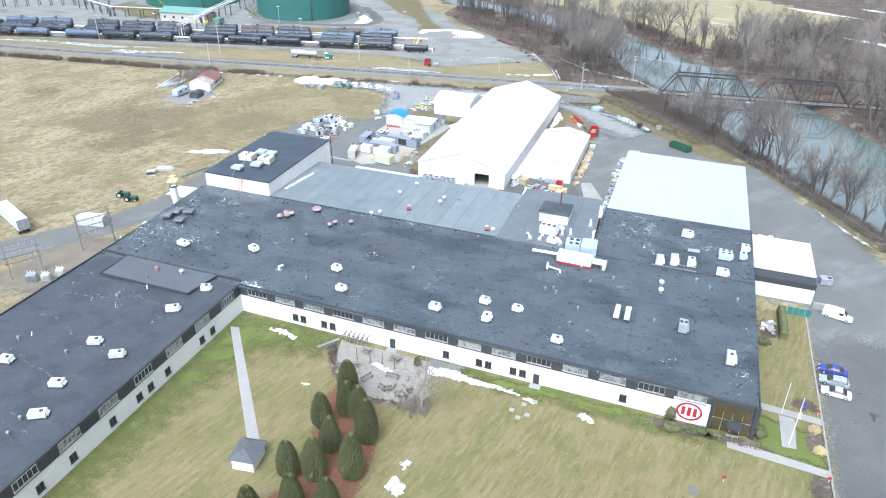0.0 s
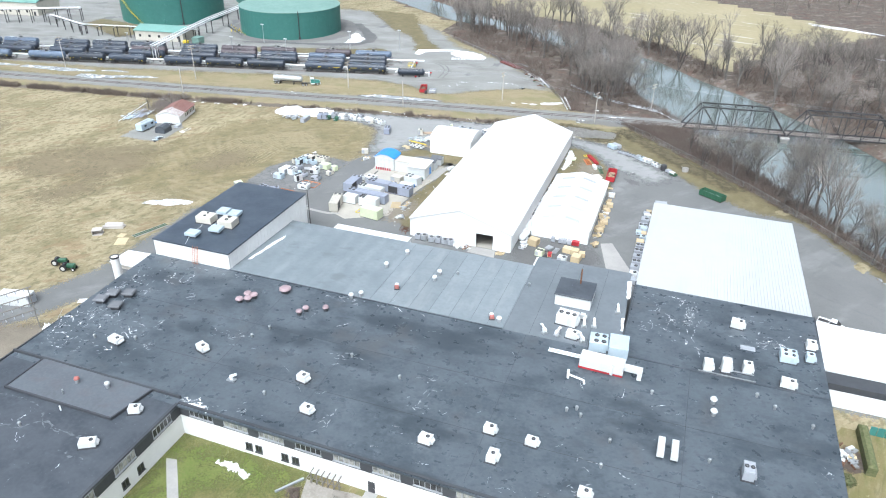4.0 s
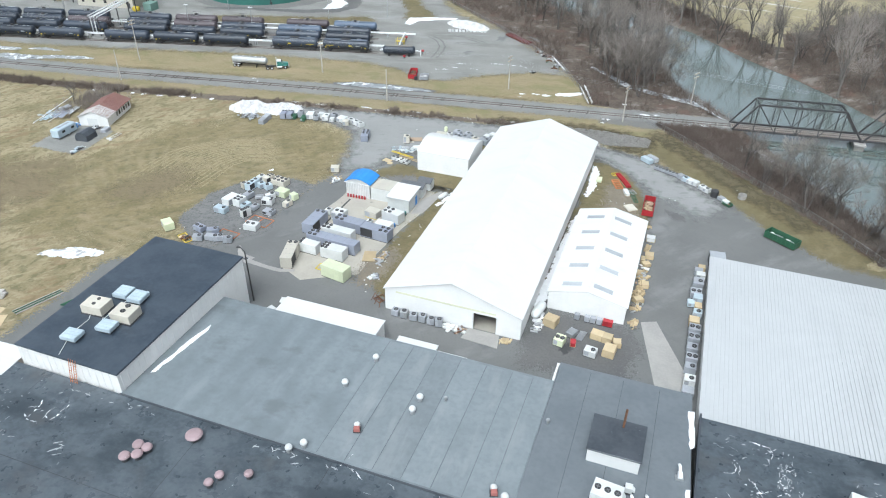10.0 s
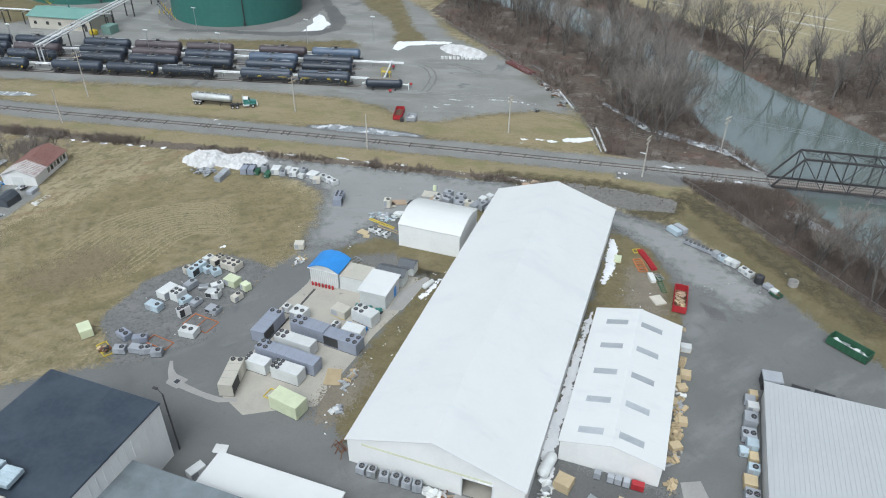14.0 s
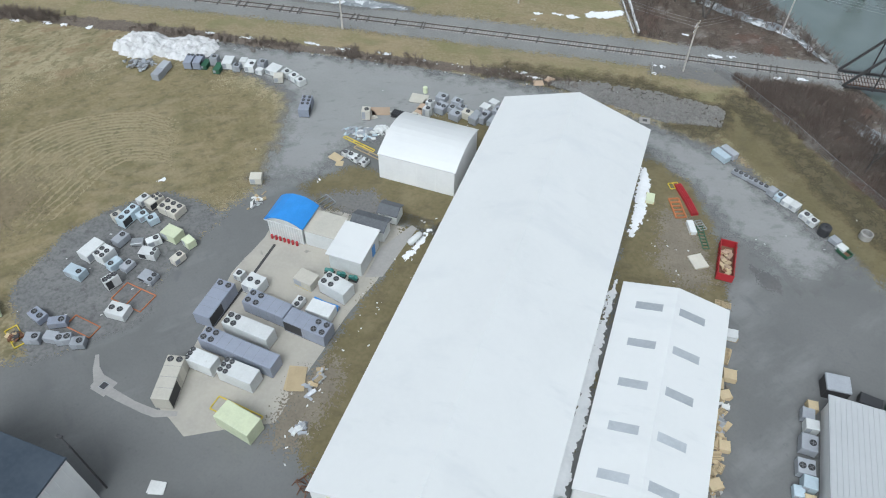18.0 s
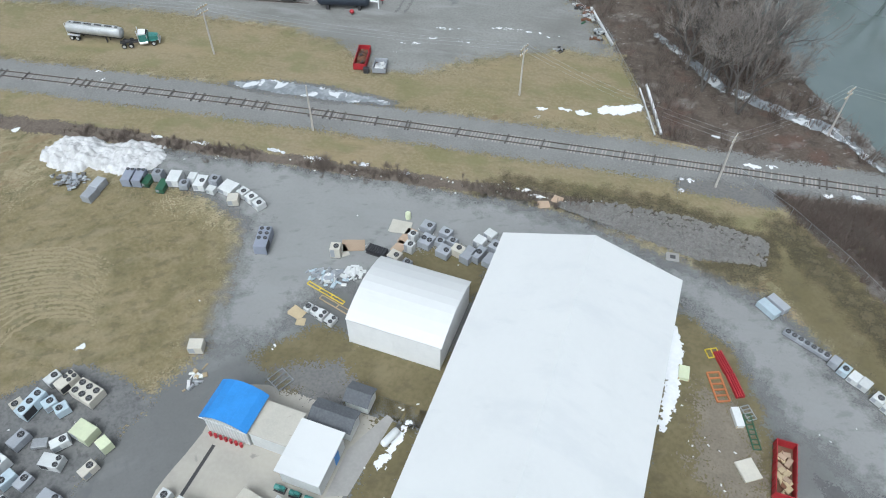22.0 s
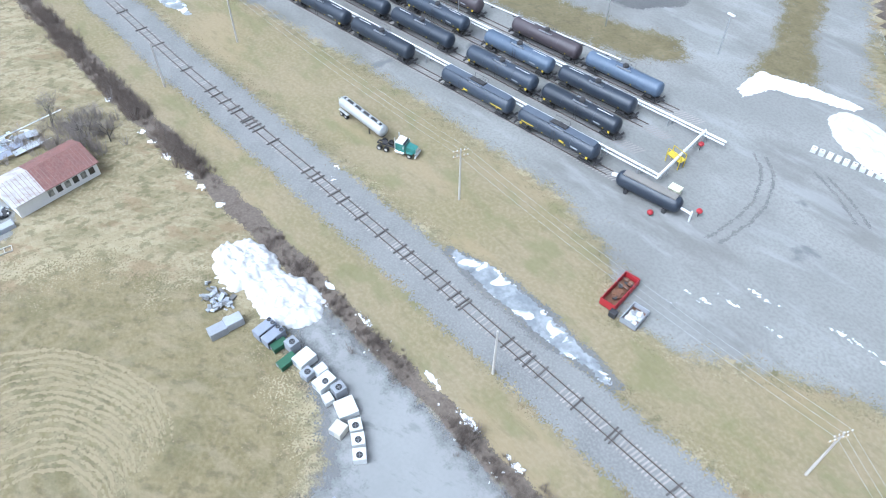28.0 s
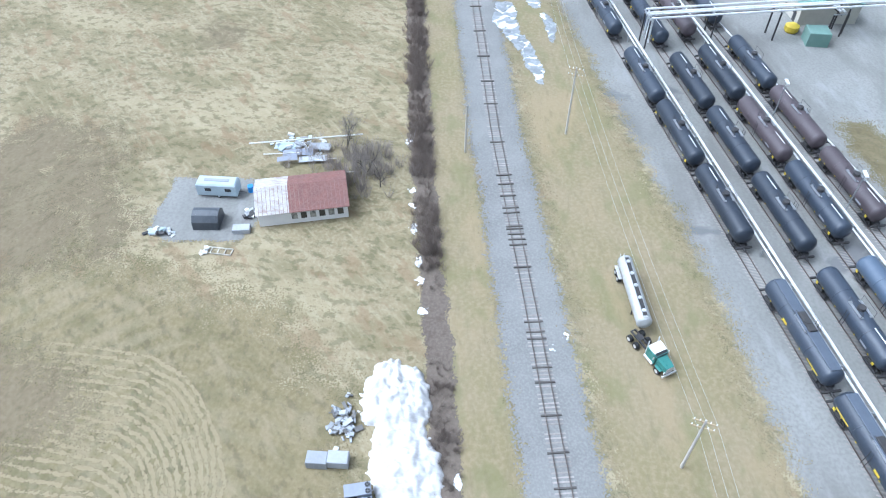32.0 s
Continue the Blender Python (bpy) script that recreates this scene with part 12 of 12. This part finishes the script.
# broken timber and sheet along the skylit shed
for y, n, mats, lab in ((11.5, 16, ["wood", "old_wood", "crate"], "broken pallet boards by the skylit shed"), (16.6, 18, ["old_wood", "wood", "steel"], "grey broken timber by the skylit shed"), (23.4, 16, ["wood", "cardboard", "crate"], "splintered crate boards by the skylit shed"), (30.5, 14, ["old_wood", "plastic", "wood"], "timber and torn plastic by the skylit shed")):
    heap("timber_heap", 42.7, y, 0.9, 2.2, 0.6, mats, lab, n, int(y * 3), category="timber")

# wind-blown litter along the brush south of the railway
rl = random.Random(415)
s = Shape()
for _ in range(42):
    x = rl.uniform(-62, 12)
    y = along(RAIL, x) - 13.6 + rl.gauss(0, 1.2)
    a, w, l = rl.uniform(0, 3.1), rl.uniform(0.04, 0.12), rl.uniform(0.06, 0.2)
    c, n = math.cos(a), math.sin(a)
    z = 0.1
    base = [(x + c * u - n * v, y + n * u + c * v) for u, v in ((-w, -l), (w, -l), (w, l), (-w, l))]
    s.prism(base, z, [z + 0.05, z + 0.12, z + 0.06, z + 0.1])
tagged(part("litter", s, M["plastic"], label="scattered white litter caught in the brush"), category="litter", kind="stuff")

# pipe manifold with yellow bollards
t = thing("pipe_manifold", "low steel pipe manifold on dark posts", "pipework")
p0, p1 = Vector((-177, 182, 0)), Vector((-158, 166, 0))
dd = (p1 - p0).normalized()
nn = Vector((-dd.y, dd.x, 0))
for off, z in ((0.0, 0.9), (0.35, 0.9), (0.0, 1.3)):
    a, b = p0 + nn * off + Vector((0, 0, z)), p1 + nn * off + Vector((0, 0, z))
    part("pipe", Shape().cyl(a, b, 0.09, n=7), M["steel"], t)
for k in range(8):
    q = p0.lerp(p1, k / 7) + nn * 0.17
    part("post", Shape().box(q.x - 0.08, q.y - 0.08, 0, q.x + 0.08, q.y + 0.08, 1.45), M["frame_dark"], t)
    q = q + nn * 1.6
    bol = thing("bollard", "yellow steel bollard guarding the pipes", "bollard", m=pose(q.x, q.y, 0.02), group="yellow bollards")
    part("body", Shape().lathe([(0.11, 0), (0.11, 1.0), (0.07, 1.08), (0.0, 1.1)], (0, 0, 0), 10), M["yellow"], bol)


# pale sealant dabs and scuffs on the membrane roofs: centre, spread, count, size, streak direction
rd = random.Random(771)
dabs = Shape()
for cx, cy, sx, sy, n, size, turn in ((-39, -52, 1.2, 4, 20, 0.24, 1.2), (-36, -46, 2.0, 2.0, 20, 0.27, 1.0), (-38, -59, 2.0, 2.4, 27, 0.27, 0.8), (-31, -60, 4.0, 2.4, 27, 0.27, 0.7), (-25, -64, 3, 3, 20, 0.24, 0.8), (-36, -68, 3, 1.5, 22, 0.3, 0.4), (-24.3, -49.4, 1.2, 0.8, 8, 0.4, 0.6), (-9.2, -57.3, 1.6, 1.2, 12, 0.3, 0.5), (-6, -73.2, 3.5, 0.5, 34, 0.25, 0.0),
                                       (3.4, -72.0, 2.0, 0.9, 12, 0.25, 0.9), (15.1, -69.6, 0.5, 2.0, 12, 0.3, 1.4), (10.3, -55.7, 1.4, 1.0, 12, 0.3, 0.1), (26, -57, 1.6, 2.0, 12, 0.3, 1.1), (28, -62.4, 1.6, 0.6, 9, 0.3, 0.2), (46, -72.8, 4.5, 0.9, 20, 0.15, 0.3), (56, -71.8, 4.0, 1.3, 18, 0.15, 0.6), (64.4, -72, 2.0, 1.2, 10, 0.16, 1.2), (52, -70, 1.5, 1.0, 10, 0.25, 0.4),
                                       (60, -18, 2.8, 1.2, 22, 0.2, 0.2), (65, -20.5, 0.7, 2.6, 40, 0.26, 1.4), (63, -25, 2.0, 0.5, 24, 0.24, 0.3), (57, -29, 0.5, 1.2, 12, 0.3, 0.4), (77, -27, 2.4, 0.8, 26, 0.3, 0.1), (77, -19, 2.4, 0.8, 12, 0.25, 0.2), (84.4, -67, 0.5, 2.6, 20, 0.25, 1.5), (84.6, -34, 0.4, 3, 10, 0.25, 1.5), (18, -44, 2, 1, 6, 0.3, 0.2), (5, -39.9, 2.6, 0.4, 16, 0.3, 0.1), (-25, -40.2, 6, 0.4, 14, 0.3, 0.0),
                                       (58, -52, 10, 6, 16, 0.14, 0.5), (20, -55, 16, 8, 22, 0.14, 0.5), (70, -60, 8, 6, 14, 0.14, 0.8)):
    for _ in range(n):
        x, y = cx + rd.gauss(0, sx), cy + rd.gauss(0, sy)
        if not (XW + 0.6 < x < XE - 0.6 and y < (-14.5 if x > 55 else BACK - 0.6) and y > fy(max(x, XI)) + 0.5) or abs(y - BACK) < 0.5:
            continue
        a = turn + rd.gauss(0, 0.5)
        l, w = size * rd.uniform(0.3, 2.2), size * rd.uniform(0.12, 0.34)
        c, q = math.cos(a), math.sin(a)
        rim = []
        for i in range(7):
            u, v = l * math.cos(i * 0.8976) * rd.uniform(0.5, 1.2), w * math.sin(i * 0.8976) * rd.uniform(0.5, 1.3)
            px, py = x + c * u - q * v, y + q * u + c * v
            rim.append((px, py, zroof(px, py) + 0.022))
        dabs.add(rim, [tuple(range(7))])
tagged(part("roof_sealant", dabs, M["roof_dab"], label="pale sealant dabs and flakes on the black roof"), category="stain", kind="stuff")

# boulders on the bank below the bridge
rocks = Shape()
for _ in range(170):
    f = rd.random()
    x, y = 44 + 11.5 * f + rd.gauss(0, 1.2), 132 - 14 * f + rd.gauss(0, 1.6)
    g = river_gap(x, y)
    if not 0.2 < g < 9 or abs(y - along(RAIL, x)) < 4:
        continue
    z, sc, a = -3.4 * (1 - smooth(g, -4, 7)), rd.uniform(0.8, 2.4), rd.uniform(0, 6.28)
    c, q = math.cos(a), math.sin(a)
    st = rd.choice(stone_meshes)
    rocks.add([(x + sc * (c * u - q * v), y + sc * (q * u + c * v), z - 0.08 + sc * w) for u, v, w in st.v], st.f)
tagged(part("boulder", rocks, M["riprap"], label="grey boulders on the river bank"), category="stone", kind="stuff")
